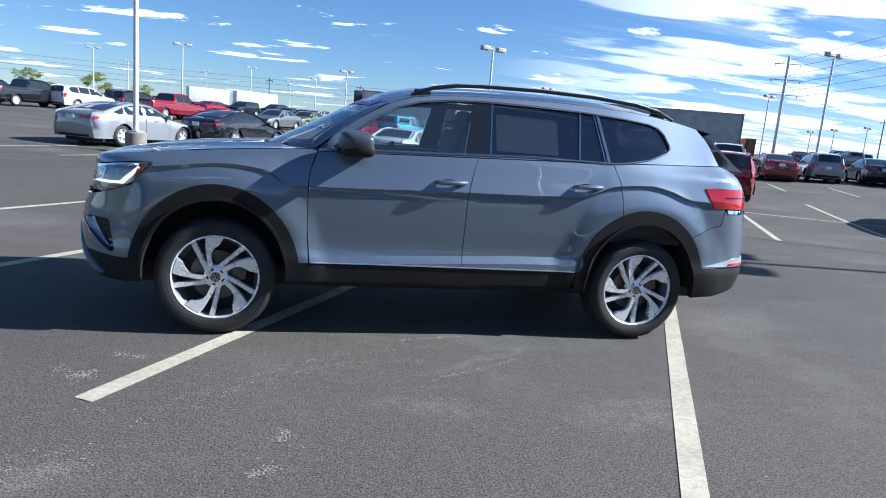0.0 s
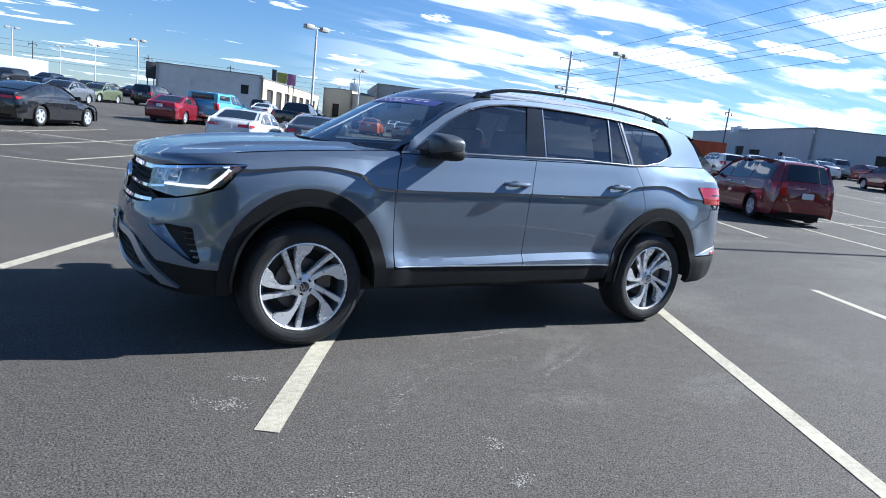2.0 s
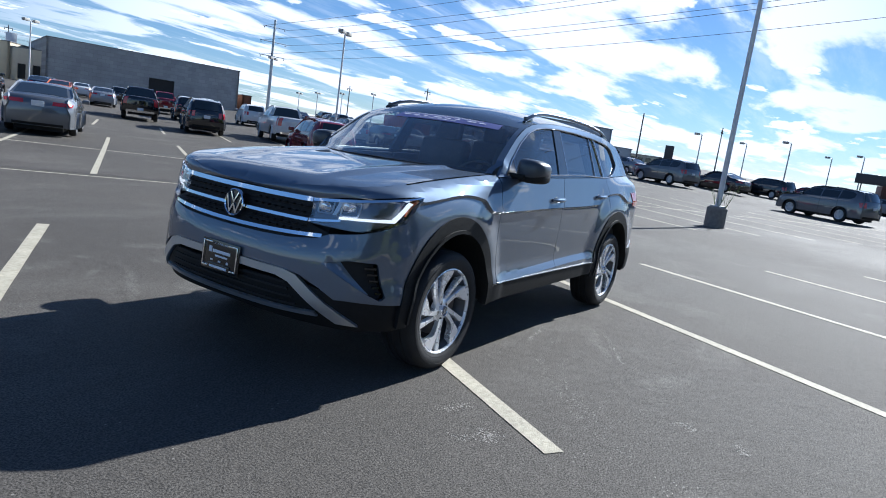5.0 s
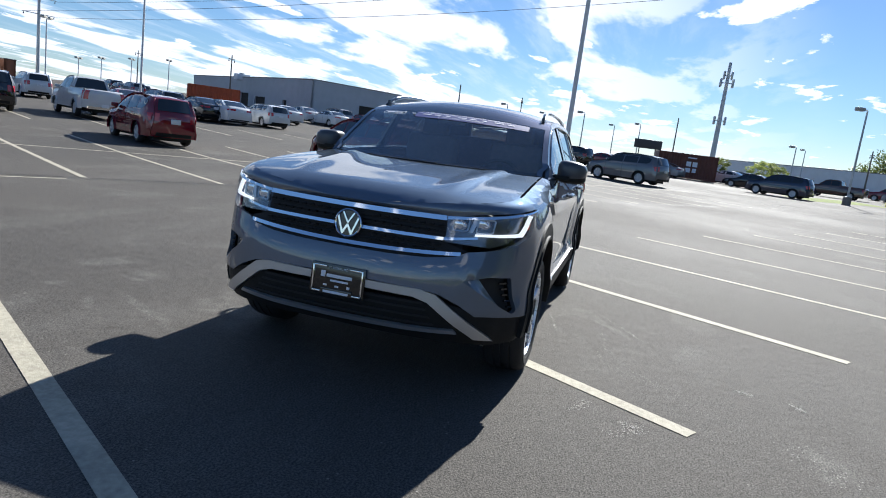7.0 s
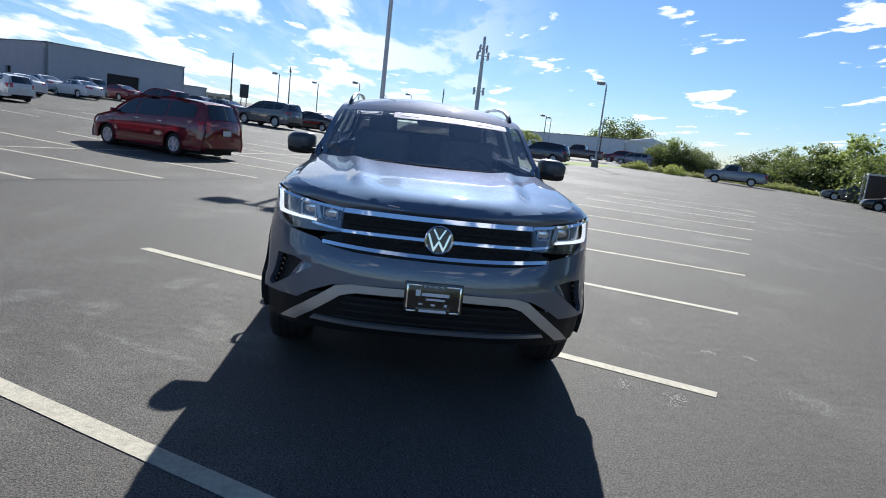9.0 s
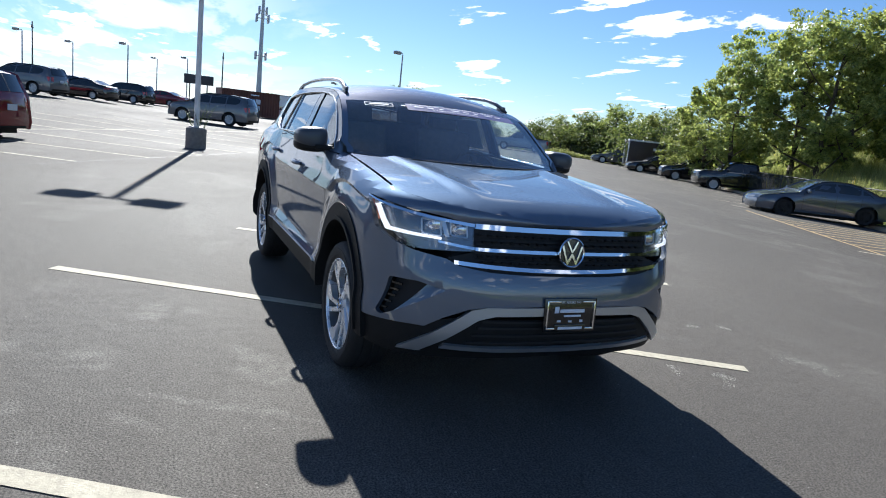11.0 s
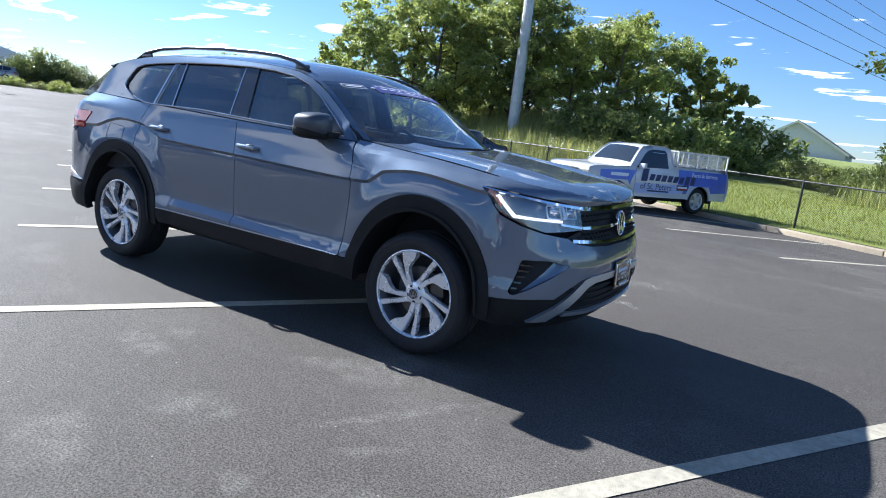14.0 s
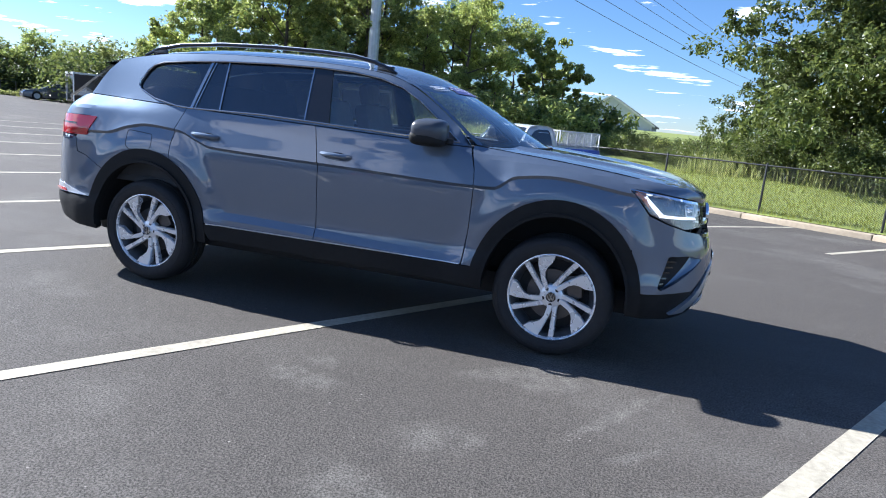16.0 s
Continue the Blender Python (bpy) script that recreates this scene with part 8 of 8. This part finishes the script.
near_ash = make_tree(61, 9.5, 3.8, 0.08, 1, 760, 55, LEAF_SHADED, 0.085, 0.3)
near_bush = make_bush(67, 2.4, 2.3, 160, 65, LEAF_SHADED, 0.065)
protos = (tall, tall2, broad, small, bush, bush2, near_oak, near_ash, near_bush)


def moved(ob, m):
    ob.matrix_basis = m
    return ob


E0 = (-3.8, 3.7)
rows = [(0, -48.0, 50, 1.0, 10), (1, -46.0, 52, 1.0, 170), (1, -51.5, 49, 0.9, 80), (0, -54.5, 47, 1.28, 200), (0, -58.0, 46, 1.32, 310), (1, -61.5, 48, 1.38, 40), (0, -64.5, 47, 1.28, 150), (2, -60.0, 55, 1.7, 30), (1, -68.0, 44, 1.08, 260), (0, -70.5, 45, 1.12, 95), (1, -73.5, 46, 1.0, 330), (0, -76.0, 47, 0.85, 15), (2, -72.0, 54, 1.2, 75), (1, -56.2, 45, 1.0, 222), (0, -63.0, 45, 1.0, 15), (1, -65.4, 49, 1.0, 133), (0, -50.0, 47, 1.0, 284), (1, -71.6, 43.5, 1.0, 190), (0, -59.5, 50, 1.0, 77), (3, -78.5, 46, 1.15, 60), (3, -80.5, 47, 0.95, 160), (6, -102.3, 31.0, 1.3, 20), (7, -106.0, 34, 1.05, 120), (6, -109.5, 30, 1.0, 210), (6, -112.5, 33, 1.25, 300), (6, -98.8, 36, 0.78, 70), (7, -115, 34, 1.1, 10), (6, -106, 40, 1.3, 160)]
# skyline of the wood: elevation of the tree tops by azimuth
skyline = spline((-86, 3.2), (-82, 3.8), (-80, 7.1), (-76.5, 9.2), (-71.8, 11.1), (-69, 10.0), (-67, 9.9), (-65.5, 12.3), (-63.3, 12.9), (-60.8, 12.2), (-58.7, 10.3), (-55.6, 12.1), (-52, 10.6), (-50, 8.9), (-48, 6.8), (-45.7, 4.9), (-43.5, 3.6), (-41, 3.4))
tops = [max((p.matrix_basis @ v.co).z for ch in p.children for p in (ch,) for v in ch.data.vertices) for p in protos]
count = {}
for kind, az, d, s, turn in rows:
    x, y = polar_place(*E0, az, d)
    if -82 < az < -42 and d < 60:
        s = (1.3 + d * math.tan(radians(skyline(az) - 0.45)) - bank_z(x, y)) / tops[kind] * (1.06 if d < 50 else 0.98)
    u, c = 0.515 * x + 0.857 * y, 0.857 * x - 0.515 * y
    z = bank_z(x, y) - 0.15 if u < -14.6 else lot_z(x, y)
    m = pose(x, y, z, 0, 0, turn) @ Matrix.Scale(s, 4)
    if kind not in count:
        count[kind] = moved(protos[kind], m)
    else:
        copy_thing(protos[kind], pose(x, y, z, 0, 0, turn)).scale = (s, s, s)
# far hedge line behind the trailer, trees by the white shed: azimuth, distance, elevation of the top
for kind, az, d, el in ((8, -33.8, 84, 2.1), (0, -35.0, 84, 2.5), (8, -36.2, 80, 2.2), (0, -37.4, 82, 3.0), (8, -38.6, 82, 2.8), (0, -39.8, 80, 3.9), (8, -41.0, 82, 3.1), (0, -42.2, 82, 3.3), (8, -43.2, 78, 2.6), (0, -44.2, 72, 3.7), (8, -45.4, 66, 4.0), (8, -25.4, 99, 1.9), (0, -26.2, 98, 2.3), (8, -27.0, 98, 2.1), (8, -28.2, 97, 1.6), (8, -21.3, 154, 3.6)):
    x, y = polar_place(*E0, az, d)
    z = lot_z(x, y) - 0.2
    s = (1.4 + d * math.tan(radians(el)) - z) / tops[kind]
    wide = 1.25 if d < 90 else 1.0
    copy_thing(protos[kind], pose(x, y, z, 0, 0, (az * 131) % 360)).scale = (s * wide, s * wide, s)
brush = [(4, -82.5, 44, 1.5), (4, -79.5, 42, 1.3), (4, -77, 41, 1.35), (4, -74, 40, 1.3), (4, -70.5, 40, 1.2), (4, -84.5, 46, 0.95), (5, -86.0, 40, 0.75), (8, -87.3, 39, 0.7), (8, -88.5, 38, 0.62), (5, -89.6, 38, 0.7), (8, -90.5, 36, 0.66), (8, -92.5, 33, 0.8), (8, -94.5, 30.5, 0.8), (8, -96.5, 29.5, 0.9), (8, -98.5, 28.5, 0.9), (8, -100.8, 28, 1.0), (8, -103, 27.5, 0.85), (8, -105.5, 27, 0.95), (8, -108, 26.5, 0.85), (8, -111, 26, 0.9), (4, -46, 62.0, 1.3), (4, -44, 70.0, 1.16), (5, -41.5, 80.0, 1.09), (4, -39, 84.0, 1.07), (4, -36.5, 86.0, 1.0), (5, -34, 88.0, 0.89), (5, -27.5, 70, 0.5), (5, -24.5, 72, 0.43)]
for kind, az, d, s in brush:
    x, y = polar_place(*E0, az, d)
    u = 0.515 * x + 0.857 * y
    z = bank_z(x, y) - 0.2 if u < -14.6 else lot_z(x, y)
    if kind not in count:
        count[kind] = moved(protos[kind], pose(x, y, z, 0, 0, 0) @ Matrix.Scale(s, 4))
    else:
        copy_thing(protos[kind], pose(x, y, z, 0, 0, (az * 77) % 360)).scale = (s, s, s)
# weeds along the far edge of the lot, with a low wire fence in them
edge = [Vector(p) for p in ((62.5, -25.0, 0), (60.5, -29.5, 0), (57.5, -33.5, 0), (54.0, -37.0, 0), (50.5, -40.0, 0))]
rng = random.Random(77)
for k in range(34):
    f = k / 33 * 3.999
    p = edge[int(f)].lerp(edge[int(f) + 1], f % 1)
    q = (copy_thing if k else moved)(weed_clump, pose(p.x + rng.uniform(-0.7, 0.7), p.y + rng.uniform(-0.7, 0.7), lot_z(p.x, p.y) - 0.05, 0, 0, rng.uniform(0, 360)))
    q.scale = [rng.uniform(0.26, 0.40)] * 2 + [rng.uniform(0.24, 0.42)]
far_fence = thing("wire_fence", Matrix(), "low black wire fence in the weeds", "fence", kind="structure")
for k in range(17):
    f = k / 16 * 3.999
    p = edge[int(f)].lerp(edge[int(f) + 1], f % 1)
    z = lot_z(p.x, p.y)
    part("post", lathe([(0.0, -0.3), (0.035, -0.3), (0.035, 1.25), (0.0, 1.28)], 8, "z", (p.x + 0.9, p.y, z)), FENCE_BLACK, far_fence)
    if k:
        for h in (1.22, 0.65, 0.15):
            part("wire", tube([last + Vector((0.9, 0, h)), Vector((p.x + 0.9, p.y, z + h))], 0.018, 6), FENCE_BLACK, far_fence)
    last = Vector((p.x, p.y, z))
# grass verge round the far lamp post
def verge(a, b):
    p = Vector((50.0, -15.5, 0)) + Vector((10.5, -9.5, 0)) * a + Vector((5.5, 2.2, 0)) * b
    return Vector((p.x, p.y, lot_z(p.x, p.y) + 0.05 - 0.10 * max(abs(2 * a - 1), abs(2 * b - 1)) ** 8))


tagged(finish("grass_verge", grid_mesh([k / 14 for k in range(15)], [k / 7 for k in range(8)], verge), TURF), "mown green grass verge round a lamp post", "grass", kind="structure")
# low far trees over the edge of the lot
for x, y, s in ((-44, 116, 0.55), (-36, 124, 0.62), (-52, 110, 0.5), (-30, 132, 0.45), (-60, 118, 0.6), (96, -8, 0.45), (104, -15, 0.5), (92, -20, 0.5), (110, -22, 0.55)):
    copy_thing(broad, pose(x, y, lot_z(x, y) - 0.6, 0, 0, x * 9)).scale = (s, s, s)


# grass bank sheet
def grass_at(c, u):
    x, y = stall(c, u)
    return Vector((x, y, bank_z(x, y)))


bm = grid_mesh([-40 + 1.1 * k for k in range(150)], [-14.22 - 0.75 * k for k in range(30)] + [-36.5 - 5 * k for k in range(16)], grass_at)
if sum(f.calc_area() * (f.normal_update() or f.normal.z) for f in bm.faces) < 0:
    bmesh.ops.reverse_faces(bm, faces=bm.faces)
tagged(finish("grass_bank", bm, TURF), "mown green grass bank rising behind the kerb", "grass", kind="structure")


def blades(name, count_, c_range, u_range, height, width, mat, seed, label, dense_fn=None, bend=0.5, kind_label="grass"):
    """Single grass or weed blades standing on the bank."""
    nr = np.random.RandomState(seed)
    verts, faces = [], []
    for _ in range(count_):
        c, u = nr.uniform(*c_range), nr.uniform(*u_range)
        if dense_fn and nr.rand() > dense_fn(c, u):
            continue
        x, y = stall(c, u)
        z = bank_z(x, y) - 0.01
        h, w, a = height * nr.uniform(0.5, 1.3), width * nr.uniform(0.6, 1.3), nr.uniform(0, 6.28)
        dx, dy, b = math.cos(a), math.sin(a), bend * h * nr.uniform(0.1, 1.0)
        k = len(verts)
        verts += [(x - dy * w, y + dx * w, z), (x + dy * w, y - dx * w, z), (x + dx * b * 0.4 + dy * w * 0.7, y + dy * b * 0.4 - dx * w * 0.7, z + h * 0.6), (x + dx * b * 0.4 - dy * w * 0.7, y + dy * b * 0.4 + dx * w * 0.7, z + h * 0.6), (x + dx * b, y + dy * b, z + h)]
        faces += [(k, k + 1, k + 2, k + 3), (k + 3, k + 2, k + 4)]
    me = bpy.data.meshes.new(name)
    me.from_pydata(verts, [], faces)
    me.materials.append(mat)
    return tagged(new(name, me), label, kind_label, kind="stuff")


blades("grass", 42000, (-14, 30), (-26.7, -14.3), 0.11, 0.012, GRASS, 5, "short mown grass blades on the bank")


def weedy(c, u):
    if c < 19 + 2 * math.sin(u * 1.3):
        return 0.0
    lo = float(np.interp(c, (8, 14, 22, 60), (-25.5, -20.5, -15.6, -15.2)))
    return 0.0 if u > lo else min(1.0, 0.25 + (lo - u) / 2.0)


blades("tall_weeds", 70000, (9, 66), (-29, -14.8), 1.15, 0.015, WEED, 6, "tall yellow-green weeds on the bank", weedy, 0.45, "weeds")
blades("seed_heads", 7000, (8, 66), (-29, -15.5), 1.25, 0.016, GOLD, 7, "yellow goldenrod among the weeds", lambda c, u: 0.35 * weedy(c, u) * (1 if math.sin(c * 0.9) + math.sin(u * 1.7 + c * 0.4) > 0.3 else 0.15), 0.3, "weeds")
blades("thicket_edge", 9000, (-14, 10), (-27, -22), 0.8, 0.02, WEED, 8, "rough growth along the foot of the trees", lambda c, u: smooth01((-22.3 - u) / 2), 0.45, "weeds")


# fence: black posts and rail with chain link
def build_fence():
    f = thing("fence", Matrix(), "black chain-link fence with round posts and a top rail", "fence", kind="structure")
    U, H, STEP = -14.65, 1.26, 2.85
    c0, n = -16.5 - 0.6, 32
    me = None
    for k in range(n + 1):
        c = c0 + STEP * k
        x, y = stall(c, U)
        z = bank_z(x, y)
        if me is None:
            ob = part("post", lathe([(0.0, -0.3), (0.030, -0.3), (0.030, H + 0.03), (0.018, H + 0.06), (0.0, H + 0.06)], 10, "z"), FENCE_BLACK, f)
            me = ob.data
        else:
            ob = reuse("post", me, f)
        ob.matrix_basis = pose(x, y, z)
        if k < n:
            x2, y2 = stall(c + STEP, U)
            part("top_rail", tube([(x, y, z + H), (x2, y2, bank_z(x2, y2) + H)], 0.021, 8), FENCE_BLACK, f)
    # the woven wire, too fine to tell apart
    bm = bmesh.new()
    length, cell = STEP * n, 0.058
    def at(c, h, off=0.0):
        x, y = stall(c, U + off)
        return Vector((x, y, bank_z(*stall(c, U)) + 0.04 + h))
    r = 0.0048
    verts, faces = [], []
    for s in (1, -1):
        k = 0
        while k * cell < min(length, 62) + H:
            a = k * cell
            c_lo, c_hi = (a - H, a) if s > 0 else (a, a - H)
            lo_h, hi_h = 0.0, H - 0.04
            cs, ce = c0 + c_lo, c0 + c_hi
            if min(cs, ce) > c0 - 0.01 and max(cs, ce) < c0 + length:
                steps = 2
                prev = None
                for j in range(steps + 1):
                    t = j / steps
                    p = at(cs + (ce - cs) * t, lo_h + (hi_h - lo_h) * t, 0.003 * s)
                    nn = len(verts)
                    side_ = Vector((ACROSS.x, ACROSS.y, 0)) * r
                    dep = Vector((AISLE.x, AISLE.y, 0)) * r
                    verts += [tuple(p - side_), tuple(p + dep), tuple(p + side_)]
                    if prev is not None:
                        faces += [(prev, prev + 1, nn + 1, nn), (prev + 1, prev + 2, nn + 2, nn + 1), (prev + 2, prev, nn, nn + 2)]
                    prev = nn
            k += 1
    me2 = bpy.data.meshes.new("chain_link")
    me2.from_pydata(verts, [], faces)
    me2.materials.append(FENCE_BLACK)
    ob = reuse("chain_link", me2, f, None, "black woven wire")
    ob["kind"] = "stuff"
    return f


build_fence()


# ---- the lettered shop truck ----
PALE_WRAP = material("pale_blue_wrap", (0.42, 0.50, 0.78), 0.35, coat=0.6, vary=0.2, scale=4)
BLUE_WRAP = material("blue_wrap", (0.07, 0.13, 0.60), 0.35, coat=0.6, vary=0.2, scale=4)
NAVY_PRINT = material("navy_print", (0.02, 0.03, 0.12), 0.5)
truck = V("regular_cab", "white", 1.46, -14.8, 0, "white regular-cab shop truck with blue lettering by the kerb")
tk = KINDS["regular_cab"]
TL, TW = tk["L"], tk["W"]
side_y = lambda z: TW * (1 - 0.05 * abs((z - 0.62) / 0.6) ** 2.2)
tx = lambda s: TL / 2 - s * TL
for sgn in (1,):
    def flank(a, b, lift=0.008):
        e = max(0.0, 1 - (TL / 2 - abs(a)) / 0.55)
        return Vector((a, sgn * (side_y(b) - 0.09 * e * e * (0.6 if a < 0 else 1.0) + lift), b))
    part("blue_band", sheet([(tx(0.30), 1.12), (tx(0.062), 1.05), (tx(0.062), 0.86), (tx(0.27), 0.86)], flank, 0.15, ret=0.0), BLUE_WRAP, truck, "blue wrap on the wing")
    part("blue_band", sheet([(tx(0.60), 1.22), (tx(0.985), 1.215), (tx(0.985), 0.84), (tx(0.60), 0.86), (tx(0.60), 1.0)], flank, 0.15, ret=0.0), BLUE_WRAP, truck, "blue wrap on the bed side")
    part("blue_band", sheet([(tx(0.295), 0.62), (tx(0.295), 0.78), (tx(0.64), 0.80), (tx(0.64), 0.55), (tx(0.31), 0.50)], flank, 0.15, ret=0.0), PALE_WRAP, truck, "pale blue wrap low on the door")

    for band in ([(tx(0.055), 0.86), (tx(0.27), 0.86), (tx(0.262), 0.70), (tx(0.245), 0.83), (tx(0.105), 0.83), (tx(0.085), 0.66), (tx(0.05), 0.66)],
                 [(tx(0.60), 0.86), (tx(0.985), 0.84), (tx(0.985), 0.66), (tx(0.86), 0.62), (tx(0.84), 0.80), (tx(0.69), 0.80), (tx(0.672), 0.56), (tx(0.645), 0.56), (tx(0.645), 0.80), (tx(0.60), 0.82)]):
        part("blue_band", sheet(band, flank, 0.15, ret=0.0), BLUE_WRAP, truck, "blue wrap round the wheel arch")

    def letter(bm, s0, z0, mat, name="lettering", lift=0.014):
        for v in bm.verts:
            v.co = flank(tx(s0) - v.co.x, z0 + v.co.y, lift)
        bmesh.ops.recalc_face_normals(bm, faces=bm.faces)
        return part(name, bm, mat, truck)

    letter(text_mesh("of St. Peters", 0.24), 0.445, 0.70, NAVY_PRINT)
    letter(text_mesh("Parts & Service", 0.17), 0.80, 1.10, WHITE_PRINT)

    def bar(s0, z0, w, h, mat, slant=0.06, name="name_bar", lift=0.012):
        b2 = bmesh.new()
        n = max(2, int(w / 0.12))
        g = [[b2.verts.new((-w / 2 + w * j / n + slant * q, h * (q - 0.5), 0)) for q in (0, 1)] for j in range(n + 1)]
        for a, b in zip(g, g[1:]):
            b2.faces.new((a[0], b[0], b[1], a[1]))
        letter(b2, s0, z0, mat, name, lift)

    # the long swash name and the phone number, as plain bars
    bar(0.355, 1.01, 0.22, 0.34, NAVY_PRINT)
    for j in range(8):
        bar(0.405 + 0.043 * j, 0.955 + (0.02 if j in (7,) else 0) - 0.004 * j, 0.17, 0.17 + (0.08 if j in (6, 7) else 0), NAVY_PRINT)
    bar(0.185, 0.965, 0.62, 0.085, WHITE_PRINT, 0.02)
    bar(0.46, 0.585, 0.80, 0.04, NAVY_PRINT, 0.01)
    bar(0.635, 0.72, 0.42, 0.15, NAVY_PRINT, 0.0)
    bar(0.635, 0.735, 0.36, 0.05, WHITE_PRINT, 0.0, lift=0.016)
    bar(0.635, 0.69, 0.34, 0.03, RED_LENS, 0.0, lift=0.016)


def nose_bar(v0, v1, z0, z1, out, depth, bow=0.13, n=10):
    """A bar that follows the bow of the truck's nose, with softened edges."""
    b2 = bmesh.new()
    e = min(0.025, (z1 - z0) * 0.25)
    loops = []
    for j in range(n + 1):
        v = v0 + (v1 - v0) * j / n
        x = TL / 2 + bow * (1 - v * v) + out
        ring = [(x - depth, z0), (x - e, z0), (x, z0 + e), (x, z1 - e), (x - e, z1), (x - depth, z1)]
        loops.append([b2.verts.new((px_, 0.90 * v, pz)) for px_, pz in ring])
    for a, b in zip(loops, loops[1:]):
        for q in range(6):
            b2.faces.new((a[q], b[q], b[(q + 1) % 6], a[(q + 1) % 6]))
    b2.faces.new(loops[0]), b2.faces.new(loops[-1][::-1])
    bmesh.ops.recalc_face_normals(b2, faces=b2.faces)
    return b2


DULL_STEEL = material("dull_steel_bumper", (0.27, 0.265, 0.26), 0.45, 0.5, vary=0.25, scale=6)
LAMP_CLEAR = material("aged_lamp_lens", (0.52, 0.50, 0.45), 0.12, coat=0.6, vary=0.15, scale=12)
AMBER = material("amber_lens", (0.55, 0.22, 0.06), 0.2, coat=0.5)
bumper = part("front_bumper", nose_bar(-1.03, 1.03, 0.47, 0.69, 0.075, 0.22), DULL_STEEL, truck, "dull steel bumper")
part("valance", nose_bar(-0.9, 0.9, 0.34, 0.48, 0.0, 0.12), MATTE_BLACK, truck, "black lower valance")
part("front_plate_bar", box((0.012, 0.30, 0.15), (TL / 2 + 0.212, 0, 0.58), 0.004), PLATE_WHITE, bumper)
grille = part("grille_recess", nose_bar(-0.56, 0.56, 0.76, 1.01, 0.014, 0.04), GLOSS_BLACK, truck, "dark grille")
for z0, z1 in ((0.745, 0.772), (1.0, 1.03)):
    part("grille_surround", nose_bar(-0.59, 0.59, z0, z1, 0.03, 0.06), CHROME, grille, "chrome grille surround")
for v0 in (-0.60, 0.56):
    part("grille_surround", nose_bar(v0, v0 + 0.04, 0.745, 1.03, 0.03, 0.06, n=2), CHROME, grille, "chrome grille surround")
for z0 in (0.805, 0.85, 0.895, 0.94):
    part("grille_bar", nose_bar(-0.56, 0.56, z0, z0 + 0.014, 0.022, 0.03), DULL_STEEL, grille)
part("grille_mark", nose_bar(-0.20, 0.20, 0.84, 0.93, 0.034, 0.03, n=4), RED_LENS, grille, "red grille mark")
for sgn in (-1, 1):
    a, b = sorted((sgn * 0.62, sgn * 0.985))
    lamp = part("front_lamp", nose_bar(a, b, 0.84, 1.02, 0.016, 0.06, n=4), LAMP_CLEAR, truck, "clouded headlamp lens")
    part("indicator", nose_bar(a, b, 0.755, 0.835, 0.014, 0.06, n=4), LAMP_CLEAR, lamp)
    wing = lambda a, b, sgn=sgn: Vector((a, sgn * (side_y(b) - 0.09 * max(0.0, 1 - (TL / 2 - abs(a)) / 0.55) ** 2 + 0.011), b))
    part("lamp_side", sheet([(tx(0.002), 0.84), (tx(0.002), 1.01), (tx(0.03), 1.01), (tx(0.058), 0.98), (tx(0.052), 0.84)], wing, 0.1, ret=0.0, flip=sgn < 0), LAMP_CLEAR, lamp)
    part("side_marker", sheet([(tx(0.002), 0.755), (tx(0.002), 0.832), (tx(0.052), 0.832), (tx(0.046), 0.755)], wing, 0.1, ret=0.0, flip=sgn < 0), AMBER, lamp, "amber side marker")
cage = thing("bed_cage", Matrix(), "", "")
cage.parent = truck
cx0, cx1, cz0, cz1 = tx(0.60), tx(0.985), 1.24, 1.72
for sy in (-1, 1):
    for j in range(6):
        xx = cx0 + (cx1 - cx0) * j / 5
        part("cage_post", box((0.035, 0.035, cz1 - cz0), (xx, sy * 0.84, (cz0 + cz1) / 2)), WHITE_POLE, cage)
    part("cage_rail", box((cx0 - cx1, 0.035, 0.035), ((cx0 + cx1) / 2, sy * 0.84, cz1)), WHITE_POLE, cage)
    bm = bmesh.new()
    n = 52
    for s in (1, -1):
        for j in range(n):
            xa = cx0 + (cx1 - cx0) * j / n
            xb = xa + s * 0.30
            if cx1 < xb < cx0:
                tube([(xa, sy * 0.84, cz0), (xb, sy * 0.84, cz1)], 0.0075, 4, bm)
    part("cage_mesh", bm, WHITE_POLE, cage, "pale expanded-metal mesh")
for sx in (cx0, cx1):
    part("cage_rail", box((0.035, 1.68, 0.035), (sx, 0, cz1)), WHITE_POLE, cage)
